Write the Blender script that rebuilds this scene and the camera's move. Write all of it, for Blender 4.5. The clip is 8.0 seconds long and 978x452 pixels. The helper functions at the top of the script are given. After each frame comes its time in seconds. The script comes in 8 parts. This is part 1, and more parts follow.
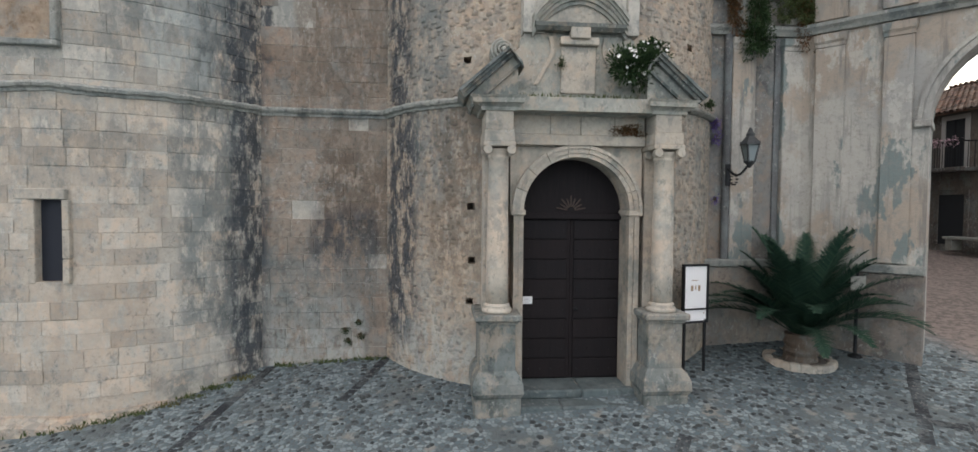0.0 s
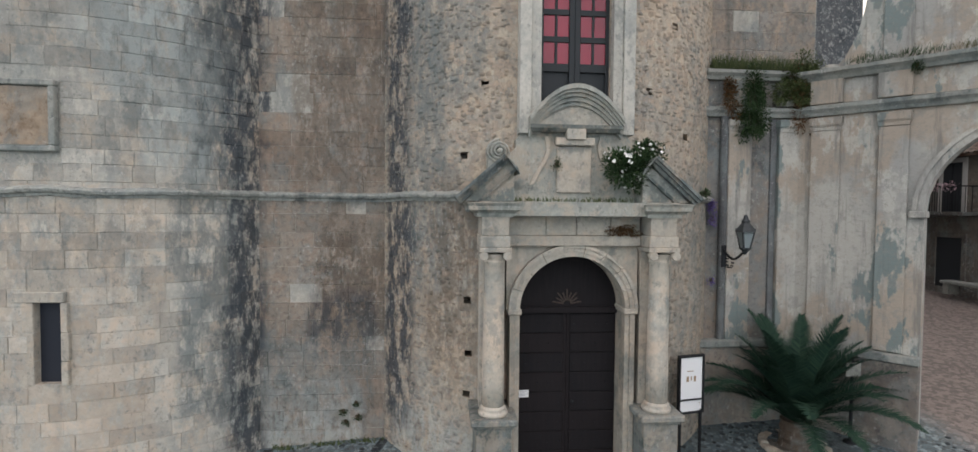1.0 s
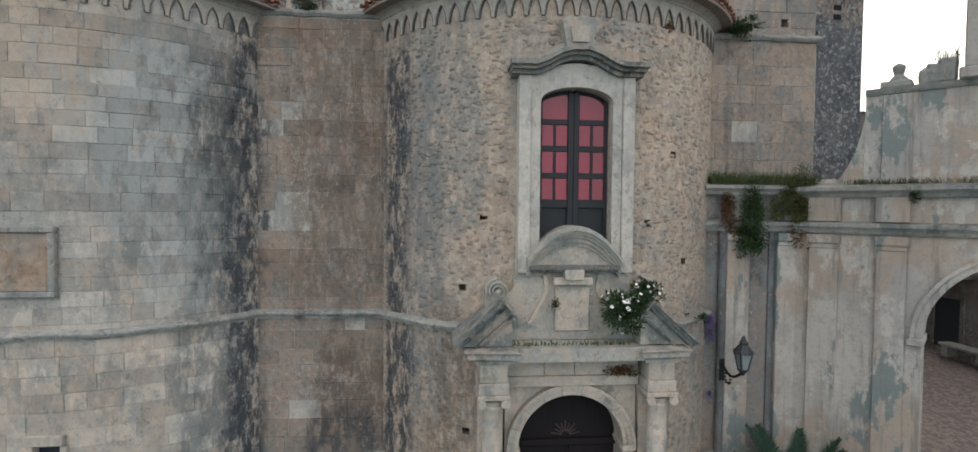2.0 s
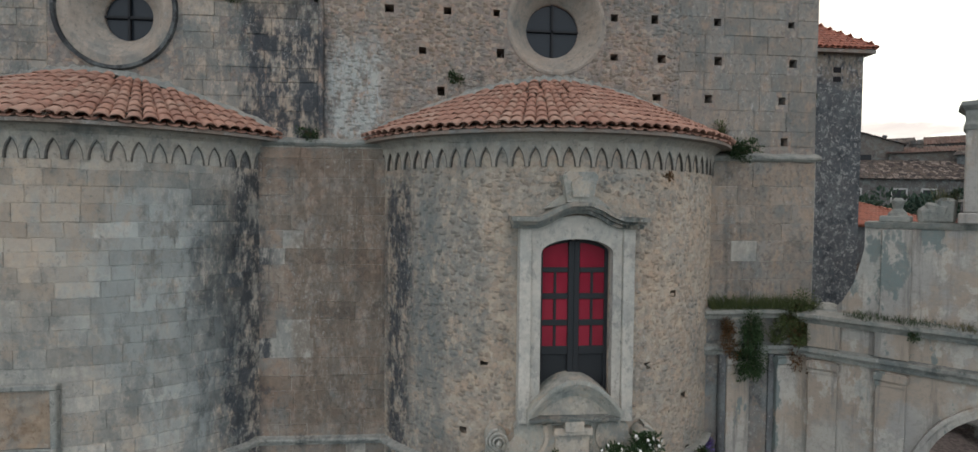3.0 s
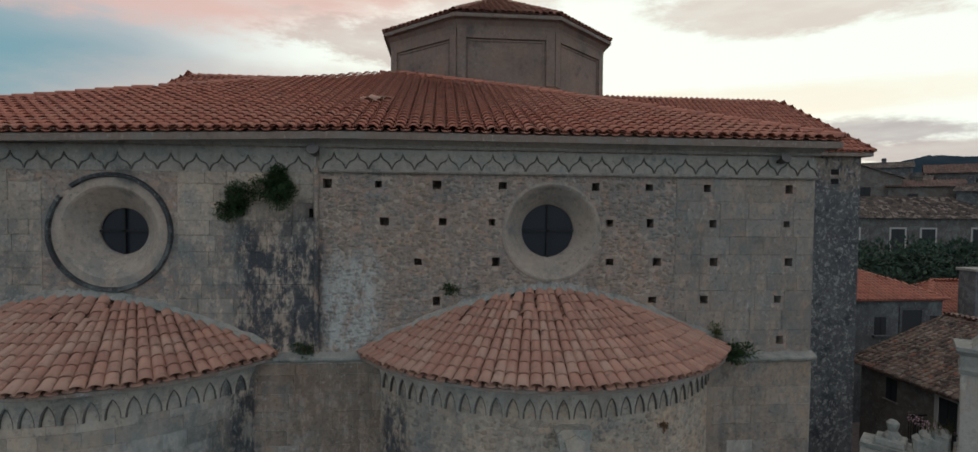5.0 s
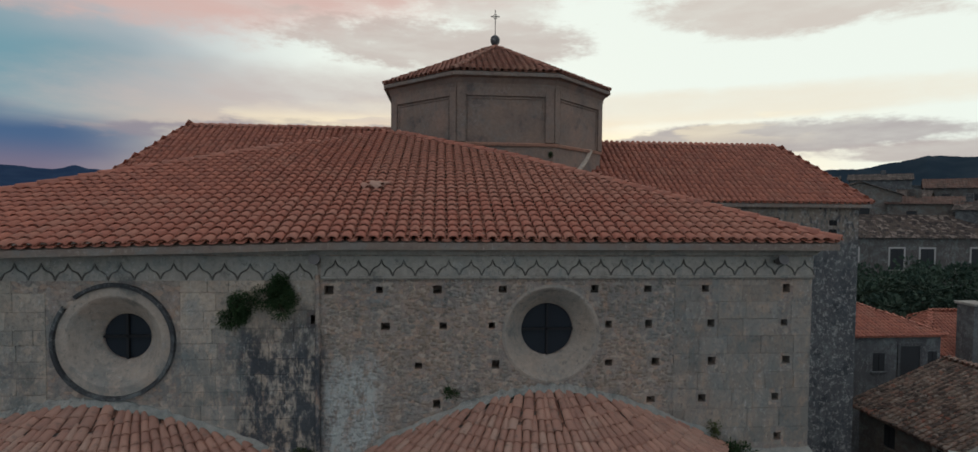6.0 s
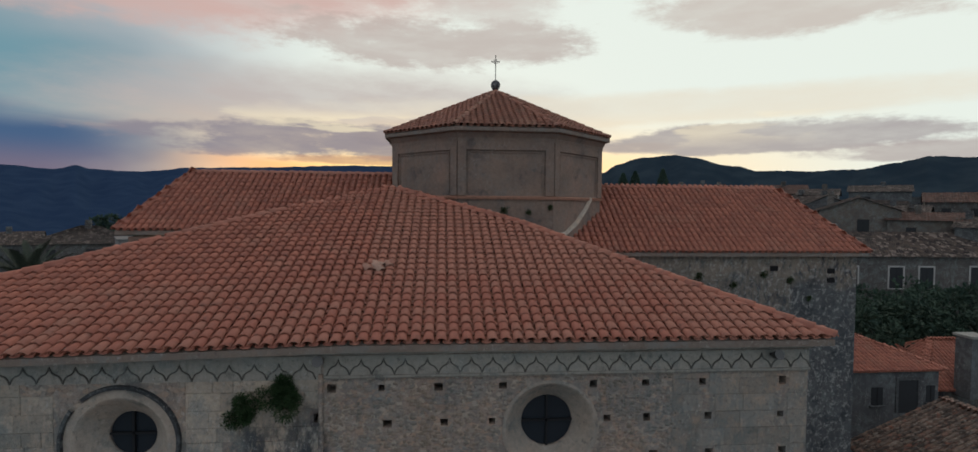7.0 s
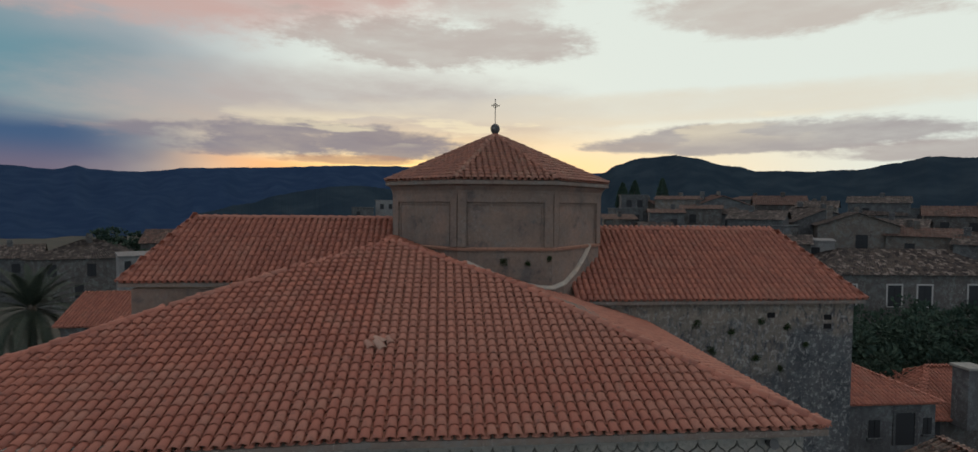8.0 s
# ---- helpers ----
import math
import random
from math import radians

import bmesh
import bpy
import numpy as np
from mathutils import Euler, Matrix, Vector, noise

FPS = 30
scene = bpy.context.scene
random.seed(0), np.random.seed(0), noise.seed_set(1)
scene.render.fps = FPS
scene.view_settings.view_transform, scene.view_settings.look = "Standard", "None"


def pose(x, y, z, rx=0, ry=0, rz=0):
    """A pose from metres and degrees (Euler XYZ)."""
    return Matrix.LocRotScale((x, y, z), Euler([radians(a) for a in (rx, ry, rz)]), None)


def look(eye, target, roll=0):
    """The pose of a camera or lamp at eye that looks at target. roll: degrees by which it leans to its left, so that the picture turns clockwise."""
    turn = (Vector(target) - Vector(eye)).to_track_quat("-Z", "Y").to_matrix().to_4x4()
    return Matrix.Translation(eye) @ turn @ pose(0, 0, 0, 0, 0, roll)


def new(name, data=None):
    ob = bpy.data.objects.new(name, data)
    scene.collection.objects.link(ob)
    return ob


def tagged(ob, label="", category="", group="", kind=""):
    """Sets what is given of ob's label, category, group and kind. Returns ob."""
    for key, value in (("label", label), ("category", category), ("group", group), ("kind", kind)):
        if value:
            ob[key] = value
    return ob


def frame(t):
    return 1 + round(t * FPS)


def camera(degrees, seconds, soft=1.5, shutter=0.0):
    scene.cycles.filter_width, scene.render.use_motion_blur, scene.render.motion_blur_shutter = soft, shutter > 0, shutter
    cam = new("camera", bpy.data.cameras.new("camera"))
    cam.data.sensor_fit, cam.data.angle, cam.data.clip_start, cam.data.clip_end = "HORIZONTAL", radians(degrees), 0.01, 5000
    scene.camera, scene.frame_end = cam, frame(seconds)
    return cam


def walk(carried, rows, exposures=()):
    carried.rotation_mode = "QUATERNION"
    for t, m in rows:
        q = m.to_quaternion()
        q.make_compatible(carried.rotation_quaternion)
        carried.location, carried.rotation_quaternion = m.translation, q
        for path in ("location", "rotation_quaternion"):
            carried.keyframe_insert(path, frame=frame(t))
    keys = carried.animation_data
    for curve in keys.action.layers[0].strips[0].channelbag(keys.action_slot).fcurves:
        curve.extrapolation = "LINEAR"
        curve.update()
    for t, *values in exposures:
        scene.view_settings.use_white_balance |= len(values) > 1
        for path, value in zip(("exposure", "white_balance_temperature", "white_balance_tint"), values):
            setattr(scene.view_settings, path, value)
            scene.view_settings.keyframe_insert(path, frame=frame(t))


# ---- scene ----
cam = camera(84.7, 8.0)
EYE = 2.85
ROWS = [
    (0, -0.000, -0.000, 0.000, -5.05, -2.01, -0.57),
    (0.5, 0.021, -0.023, 0.635, -5.03, -2.01, -0.55),
    (1, 0.047, 0.002, 1.518, -5.03, -2.00, -0.52),
    (1.5, 0.070, 0.038, 2.502, -5.04, -2.01, -0.52),
    (1.7, 0.067, 0.044, 2.943, -5.04, -2.00, -0.52),
    (2.8, 0.029, 0.085, 5.530, -5.05, -1.95, -0.57),
    (3, 0.029, 0.095, 5.953, -5.04, -1.94, -0.59),
    (3.5, 0.068, 0.117, 6.915, -5.04, -1.96, -0.57),
    (4, 0.087, 0.166, 7.889, -5.06, -1.97, -0.57),
    (4.5, 0.079, 0.199, 8.813, -5.05, -2.00, -0.55),
    (5, 0.088, 0.218, 9.853, -5.04, -2.03, -0.55),
    (5.2, 0.089, 0.210, 10.255, -5.07, -2.03, -0.53),
    (6.3, 0.055, 0.195, 12.351, -5.06, -2.06, -0.52),
    (6.5, 0.051, 0.186, 12.723, -5.05, -2.07, -0.51),
    (7, 0.042, 0.113, 13.649, -5.02, -2.09, -0.54),
    (7.5, 0.059, 0.073, 14.511, -5.04, -2.10, -0.55),
    (8, 0.023, -0.001, 15.468, -5.03, -2.12, -0.53),
]
walk(cam, [(t, pose(x, y, EYE + z, 90 + pitch, roll, yaw)) for t, x, y, z, yaw, pitch, roll in ROWS],
     [(0, 1.67, 6750, 9.5), (1.5, 1.61, 6700, 9.5), (3.0, 1.17, 6600, 7.5), (3.5, 1.0, 6560, 6.5), (4.5, 0.54, 6420, 6), (5.2, 0.31, 6350, 6.5), (6.5, 0.15, 6250, 6.5), (7.2, 0.08, 6250, 6.5), (8.0, 0.0, 6280, 6.5)])

# ---- world and light ----
SUN_AZ = radians(4.0)      # to the right of the y axis


def sky_world():
    w = bpy.data.worlds.new("dusk_sky")
    w.use_nodes = True
    nt = w.node_tree
    N, L = nt.nodes, nt.links
    N.clear()
    out = N.new("ShaderNodeOutputWorld")
    bg = N.new("ShaderNodeBackground")
    L.new(bg.outputs[0], out.inputs[0])
    tc = N.new("ShaderNodeTexCoord")
    sep = N.new("ShaderNodeSeparateXYZ")
    L.new(tc.outputs["Generated"], sep.inputs[0])

    def m(op, a, b=None, c=None, clamp=False):
        n = N.new("ShaderNodeMath")
        n.operation, n.use_clamp = op, clamp
        for i, v in enumerate((a, b, c)):
            if v is None:
                continue
            if isinstance(v, (int, float)):
                n.inputs[i].default_value = v
            else:
                L.new(v, n.inputs[i])
        return n.outputs[0]

    def ramp(v, a, b, lo=0.0, hi=1.0):
        n = N.new("ShaderNodeMapRange")
        n.interpolation_type = "SMOOTHSTEP"
        L.new(v, n.inputs[0])
        for i, q in enumerate((a, b, lo, hi)):
            n.inputs[i + 1].default_value = q
        return n.outputs[0]

    def mix(f, a, b):
        n = N.new("ShaderNodeMix")
        n.data_type = "RGBA"
        if isinstance(f, float):
            n.inputs[0].default_value = f
        else:
            L.new(f, n.inputs[0])
        for i, v in ((6, a), (7, b)):
            if isinstance(v, tuple):
                n.inputs[i].default_value = (*v, 1)
            else:
                L.new(v, n.inputs[i])
        return n.outputs[2]

    x, y, z = sep.outputs
    az = m("ARCTAN2", x, y)                    # 0 ahead, right positive
    el = m("ARCSINE", z)

    def noise_at(sx, sz, scale, detail, w_=0.0, rough=0.55):
        c = N.new("ShaderNodeCombineXYZ")
        L.new(m("MULTIPLY", az, sx), c.inputs[0])
        L.new(m("MULTIPLY", el, sz), c.inputs[1])
        c.inputs[2].default_value = w_
        n = N.new("ShaderNodeTexNoise")
        n.inputs["Scale"].default_value = scale
        n.inputs["Detail"].default_value = detail
        n.inputs["Roughness"].default_value = rough
        L.new(c.outputs[0], n.inputs["Vector"])
        return n.outputs[0]

    sky = N.new("ShaderNodeTexSky")
    sky.sky_type, sky.sun_disc = "NISHITA", False
    sky.sun_elevation, sky.sun_rotation = radians(2.0), SUN_AZ
    skyc = N.new("ShaderNodeVectorMath")
    skyc.operation = "SCALE"
    L.new(sky.outputs[0], skyc.inputs[0])
    skyc.inputs[3].default_value = 0.1
    ahead = ramp(m("ABSOLUTE", m("SUBTRACT", az, 0.35)), 0.45, 1.5, 1.0, 0.0)
    # thin high cloud lit by the last sun: cream to the west, grey behind
    base = mix(0.94, skyc.outputs[0], mix(ahead, (0.54, 0.60, 0.665), (0.825, 0.85, 0.77)))
    n0 = noise_at(1.3, 3.2, 1.5, 4.0, 1.3)
    n1 = noise_at(2.4, 7.5, 1.5, 6.0, 3.7, 0.5)
    n2 = noise_at(2.2, 15.0, 1.5, 6.0, 9.1, 0.52)
    wob = m("MULTIPLY", m("SUBTRACT", n0, 0.5), 0.35)
    azw = m("ADD", az, wob)
    elw = m("ADD", el, m("MULTIPLY", wob, 0.3))
    n3 = noise_at(5.0, 22.0, 1.5, 8.0, 5.3, 0.6)
    n4 = noise_at(9.0, 26.0, 1.5, 10.0, 7.9, 0.66)

    def cloud(a0, e0, wa, we, soft, n, rag, tone, amount):
        """A bank of cloud round a bearing and a height, with a ragged edge and a thin and a thick side."""
        nonlocal base
        u = m("DIVIDE", m("SUBTRACT", az, a0), wa)
        v = m("DIVIDE", m("SUBTRACT", el, e0), we)
        v = m("MAXIMUM", v, m("MULTIPLY", v, -1.5))          # flatter below than above
        d = m("ADD", m("MULTIPLY", u, u), m("MULTIPLY", v, v))
        d = m("ADD", d, m("MULTIPLY", m("SUBTRACT", m("ADD", m("MULTIPLY", n, 0.6), m("MULTIPLY", n4, 0.4)), 0.5), rag))
        f = m("MULTIPLY", ramp(d, 1.0 - soft, 1.0 + soft, 1.0, 0.0), ramp(n3, 0.3, 0.65, 0.78, 1.0))
        base = mix(m("MULTIPLY", f, amount), base, tone)

    left = m("MULTIPLY", ramp(azw, -0.60, -0.10, 1.0, 0.0), ramp(az, -1.6, -0.9, 0.0, 1.0))
    base = mix(m("MULTIPLY", left, 0.92), base, (0.37, 0.355, 0.375))
    # clear blue low in the south-west
    cyan = m("MULTIPLY", m("MULTIPLY", ramp(azw, -0.70, -0.24, 1.0, 0.0), ramp(az, -1.5, -0.9, 0.0, 1.0)), m("MULTIPLY", ramp(elw, 0.08, 0.15), ramp(elw, 0.33, 0.20)))
    base = mix(m("MULTIPLY", cyan, 0.9), base, (0.135, 0.275, 0.33))
    # broad high cloud overhead, out of view, toned rosy to warm the light
    c0 = m("MULTIPLY", ramp(n1, 0.38, 0.58), ramp(el, 0.36, 0.5))
    base = mix(m("MULTIPLY", c0, 0.8), base, (0.64, 0.485, 0.45))
    # rosy banks in the south, a mauve wedge and a thin veil above the sunset
    cloud(-0.50, 0.41, 0.66, 0.20, 0.45, n1, 3.0, (0.60, 0.39, 0.345), 0.9)
    cloud(-0.17, 0.150, 0.42, 0.085, 0.75, n0, 2.0, (0.50, 0.415, 0.385), 0.85)
    cloud(-0.04, 0.285, 0.27, 0.055, 0.40, n1, 6.5, (0.50, 0.415, 0.375), 0.85)
    cloud(0.08, 0.35, 0.12, 0.06, 0.6, n1, 5.0, (0.58, 0.51, 0.46), 0.7)
    cloud(0.78, 0.335, 0.34, 0.085, 0.45, n1, 5.5, (0.57, 0.49, 0.435), 0.9)
    cloud(0.42, 0.168, 0.60, 0.030, 0.7, n1, 3.5, (0.77, 0.68, 0.55), 0.75)
    # the glow along the horizon round the sunken sun
    near = ramp(m("ABSOLUTE", m("SUBTRACT", az, SUN_AZ)), 0.08, 0.78, 1.0, 0.0)
    low = ramp(el, 0.055, 0.185, 1.0, 0.0)
    base = mix(m("MULTIPLY", m("MULTIPLY", near, low), 0.96), base, (1.2, 0.80, 0.36))
    # deep blue shade low in the south, warming to mauve at the ridge
    deep = m("MULTIPLY", m("MULTIPLY", ramp(azw, -0.62, -0.30, 1.0, 0.0), ramp(az, -1.6, -1.0, 0.0, 1.0)), ramp(elw, 0.10, 0.145, 1.0, 0.0))
    base = mix(m("MULTIPLY", deep, 0.95), base, mix(ramp(el, 0.045, 0.10), (0.16, 0.13, 0.19), (0.05, 0.10, 0.20)))
    fire = m("MULTIPLY", ramp(m("ABSOLUTE", m("ADD", az, 0.08)), 0.16, 0.42, 1.0, 0.0), ramp(m("ADD", el, m("MULTIPLY", m("SUBTRACT", n2, 0.5), 0.05)), 0.07, 0.10, 1.0, 0.0))
    base = mix(m("MULTIPLY", fire, 0.95), base, mix(ramp(az, -0.38, -0.12), (1.0, 0.42, 0.15), (1.3, 0.86, 0.34)))
    # long low bars of cloud
    cloud(-0.25, 0.106, 0.27, 0.034, 0.45, n2, 6.5, (0.255, 0.225, 0.26), 0.9)
    cloud(-0.09, 0.118, 0.08, 0.016, 0.5, n3, 5.5, (0.30, 0.25, 0.26), 0.8)
    cloud(-0.16, 0.080, 0.11, 0.010, 0.6, n3, 6.0, (0.50, 0.28, 0.18), 0.8)
    cloud(0.55, 0.112, 0.27, 0.030, 0.40, n2, 6.0, (0.385, 0.335, 0.33), 0.9)
    cloud(0.34, 0.106, 0.08, 0.010, 0.6, n3, 5.5, (0.45, 0.37, 0.33), 0.8)
    cloud(0.82, 0.084, 0.20, 0.018, 0.5, n2, 6.0, (0.43, 0.36, 0.34), 0.85)
    # thin bright streaks
    st = m("MULTIPLY", ramp(n2, 0.45, 0.40), m("MULTIPLY", near, m("MULTIPLY", ramp(el, 0.10, 0.13), ramp(el, 0.17, 0.15))))
    base = mix(m("MULTIPLY", st, 0.6), base, (1.0, 0.84, 0.56))
    L.new(base, bg.inputs[0])
    bg.inputs[1].default_value = 1.0
    scene.world = w


sky_world()
sun = new("sun", bpy.data.lights.new("sun", "SUN"))
sun.data.energy, sun.data.angle, sun.data.color = 0.5, radians(20), (1.0, 0.78, 0.55)
sun.matrix_world = look((10, 100, 12), (3, 0, 0))


# ---- materials ----
class Mat:
    """A node material under construction, in world space."""

    def __init__(self, name, rough=0.85, metal=0.0):
        self.m = bpy.data.materials.new(name)
        self.m.use_nodes = True
        self.nt = self.m.node_tree
        self.N, self.L = self.nt.nodes, self.nt.links
        self.bsdf = self.N["Principled BSDF"]
        self.bsdf.inputs["Roughness"].default_value = rough
        self.bsdf.inputs["Metallic"].default_value = metal
        self.bsdf.inputs["Specular IOR Level"].default_value = 0.25
        g = self.N.new("ShaderNodeNewGeometry")
        self.pos = g.outputs["Position"]
        self.island = g.outputs["Random Per Island"]
        self.objrand = self.N.new("ShaderNodeObjectInfo").outputs["Random"]
        s = self.N.new("ShaderNodeSeparateXYZ")
        self.L.new(self.pos, s.inputs[0])
        self.x, self.y, self.z = s.outputs

    def math(self, op, a, b=None, clamp=False):
        n = self.N.new("ShaderNodeMath")
        n.operation, n.use_clamp = op, clamp
        for i, v in enumerate((a, b)):
            if v is None:
                continue
            if isinstance(v, (int, float)):
                n.inputs[i].default_value = v
            else:
                self.L.new(v, n.inputs[i])
        return n.outputs[0]

    def noise(self, scale, detail=4.0, stretch=(1, 1, 1), rough=0.55, shift=0.0):
        mp = self.N.new("ShaderNodeMapping")
        mp.inputs["Scale"].default_value = stretch
        mp.inputs["Location"].default_value = (shift, shift * 0.7, shift * 1.3)
        self.L.new(self.pos, mp.inputs[0])
        n = self.N.new("ShaderNodeTexNoise")
        n.inputs["Scale"].default_value = scale
        n.inputs["Detail"].default_value = detail
        n.inputs["Roughness"].default_value = rough
        self.L.new(mp.outputs[0], n.inputs["Vector"])
        return n.outputs[0]

    def cells(self, scale, stretch=(1, 1, 1), out="Distance", feature="F1"):
        mp = self.N.new("ShaderNodeMapping")
        mp.inputs["Scale"].default_value = stretch
        self.L.new(self.pos, mp.inputs[0])
        n = self.N.new("ShaderNodeTexVoronoi")
        n.feature = feature
        n.inputs["Scale"].default_value = scale
        self.L.new(mp.outputs[0], n.inputs["Vector"])
        return n.outputs[out]

    def ramp(self, v, a, b, lo=0.0, hi=1.0):
        n = self.N.new("ShaderNodeMapRange")
        n.interpolation_type = "SMOOTHSTEP"
        self.L.new(v, n.inputs[0])
        for i, q in enumerate((a, b, lo, hi)):
            n.inputs[i + 1].default_value = q
        return n.outputs[0]

    def mix(self, f, a, b, blend="MIX"):
        n = self.N.new("ShaderNodeMix")
        n.data_type, n.blend_type = "RGBA", blend
        if isinstance(f, (int, float)):
            n.inputs[0].default_value = f
        else:
            self.L.new(f, n.inputs[0])
        for i, v in ((6, a), (7, b)):
            if isinstance(v, tuple):
                n.inputs[i].default_value = (*v, 1)
            elif isinstance(v, (int, float)):
                n.inputs[i].default_value = (v, v, v, 1)
            else:
                self.L.new(v, n.inputs[i])
        return n.outputs[2]

    def grey(self, v):
        c = self.N.new("ShaderNodeCombineColor")
        for i in range(3):
            self.L.new(v, c.inputs[i])
        return c.outputs[0]

    def bump(self, v, strength=0.4, dist=0.02):
        n = self.N.new("ShaderNodeBump")
        n.inputs["Strength"].default_value = strength
        n.inputs["Distance"].default_value = dist
        self.L.new(v, n.inputs["Height"])
        self.L.new(n.outputs[0], self.bsdf.inputs["Normal"])

    def colour(self, c):
        if isinstance(c, tuple):
            self.bsdf.inputs["Base Color"].default_value = (*c, 1)
        else:
            self.L.new(c, self.bsdf.inputs["Base Color"])
        return self


def stone(name, a, b, dark, stain=0.5, grain=9.0, warm=None, rnd=0.35, streak=True, pits=0.0, white=0.0, fields=(), mottle=0.8, rubble=0.0):
    """Weathered masonry: patchy base, grain, lichen blots and drip streaks."""
    k = Mat(name)
    c = k.mix(k.ramp(k.noise(0.7, 5), 0.35, 0.68), a, b)
    if warm:
        c = k.mix(k.ramp(k.noise(0.45, 4, shift=11), 0.5, 0.68), c, warm)
    c = k.mix(k.ramp(k.noise(grain, 6, rough=0.7), 0.3, 0.75), k.mix(0.35, c, dark), c)
    blot = k.ramp(k.noise(1.1, 8, shift=4, rough=0.68), 0.62 - 0.14 * stain, 0.72 - 0.1 * stain)
    c = k.mix(k.math("MULTIPLY", blot, min(0.9, 0.5 + 0.4 * stain)), c, dark)
    if streak:
        s = k.ramp(k.noise(1.6, 7, (1.6, 1.6, 0.16), rough=0.65, shift=7), 0.60 - 0.1 * stain, 0.74)
        c = k.mix(k.math("MULTIPLY", s, 0.75 * stain + 0.1), c, dark)
    if mottle:
        c = k.mix(k.ramp(k.noise(1.9, 9, rough=0.72, shift=21), 0.47, 0.60, 0.0, 0.40 * mottle), c, (0.205, 0.245, 0.25))
        c = k.mix(k.ramp(k.noise(3.4, 9, (1, 1, 0.8), rough=0.75, shift=31), 0.49, 0.60, 0.0, 0.7 * mottle), c, warm or b)
        # flaked skin: hard-edged scales of crust, bare stone and algae
        f = k.math("MULTIPLY", k.ramp(k.noise(2.6, 11, (1, 1, 0.6), rough=0.74, shift=61), 0.535, 0.56), k.ramp(k.noise(0.6, 3, shift=71), 0.40, 0.56))
        c = k.mix(k.math("MULTIPLY", f, 0.55 * mottle), c, (0.17, 0.195, 0.195))
        f = k.math("MULTIPLY", k.ramp(k.noise(4.4, 11, (1, 1, 0.7), rough=0.74, shift=81), 0.545, 0.57), k.ramp(k.noise(0.8, 3, shift=91), 0.42, 0.58))
        c = k.mix(k.math("MULTIPLY", f, 0.6 * mottle), c, b)
        f = k.ramp(k.noise(6.5, 11, (1, 1, 0.8), rough=0.76, shift=17), 0.60, 0.625)
        c = k.mix(k.math("MULTIPLY", f, 0.6 * mottle), c, dark)
    if rubble:
        # small uneven stones in the core, some brick-red, some ochre, some grey
        sp = k.N.new("ShaderNodeSeparateColor")
        k.L.new(k.cells(9.0, (1, 1, 1.35), "Color"), sp.inputs[0])
        c = k.mix(k.ramp(sp.outputs[0], 0.66, 0.72, 0.0, rubble), c, (0.40, 0.27, 0.19))
        c = k.mix(k.ramp(sp.outputs[1], 0.74, 0.80, 0.0, rubble), c, (0.46, 0.41, 0.33))
        c = k.mix(k.ramp(sp.outputs[2], 0.70, 0.76, 0.0, rubble), c, (0.17, 0.165, 0.155))
        gap = k.ramp(k.cells(9.0, (1, 1, 1.35), "Distance", "DISTANCE_TO_EDGE"), 0.02, 0.10, 0.45 * rubble, 0.0)
        c = k.mix(gap, c, dark)
    for x0, x1, z0, z1, amount, tone in fields:
        wx = k.math("ADD", k.x, k.math("MULTIPLY", k.math("SUBTRACT", k.noise(1.7, 6, (1, 1, 0.35), shift=x0), 0.5), 0.8))
        wz = k.math("ADD", k.z, k.math("MULTIPLY", k.math("SUBTRACT", k.noise(0.9, 6, shift=z0), 0.5), 2.2))
        f = k.math("MULTIPLY", k.math("MULTIPLY", k.ramp(wx, x0 - 0.15, x0 + 0.15), k.ramp(wx, x1 - 0.15, x1 + 0.15, 1.0, 0.0)), k.math("MULTIPLY", k.ramp(wz, z0 - 0.5, z0 + 0.5), k.ramp(wz, z1 - 0.5, z1 + 0.5, 1.0, 0.0)))
        f = k.math("MULTIPLY", f, k.ramp(k.noise(5.2, 10, (1, 1, 0.45), rough=0.76, shift=x1), 0.40, 0.54))
        c = k.mix(k.math("MULTIPLY", f, amount), c, tone)
    if white:
        w = k.ramp(k.noise(7.5, 10, (1, 1, 0.85), rough=0.8, shift=2), 0.53, 0.57)
        c = k.mix(k.math("MULTIPLY", w, white), c, (0.50, 0.51, 0.49))
    if mottle:
        f = k.math("MULTIPLY", k.ramp(k.noise(15, 9, (1, 1, 0.7), rough=0.8, shift=41), 0.55, 0.62), k.ramp(k.noise(0.9, 4, shift=13), 0.40, 0.60))
        c = k.mix(k.math("MULTIPLY", f, 0.65 * mottle), c, (0.50, 0.50, 0.47))
        f = k.math("MULTIPLY", k.ramp(k.noise(11, 9, (1, 1, 0.75), rough=0.8, shift=51), 0.54, 0.63), k.ramp(k.noise(0.7, 4, shift=23), 0.36, 0.58))
        c = k.mix(k.math("MULTIPLY", f, 0.75 * mottle), c, dark)
    if rnd:
        v = k.ramp(k.objrand, 0.0, 1.0, 1.0 - rnd, 1.0 + rnd * 0.45)
        v2 = k.ramp(k.island, 0.0, 1.0, 1.0 - rnd, 1.0 + rnd * 0.45)
        c = k.mix(1.0, c, k.grey(k.math("MULTIPLY", v, v2)), "MULTIPLY")
    h = k.noise(grain * 2.2, 6, rough=0.7)
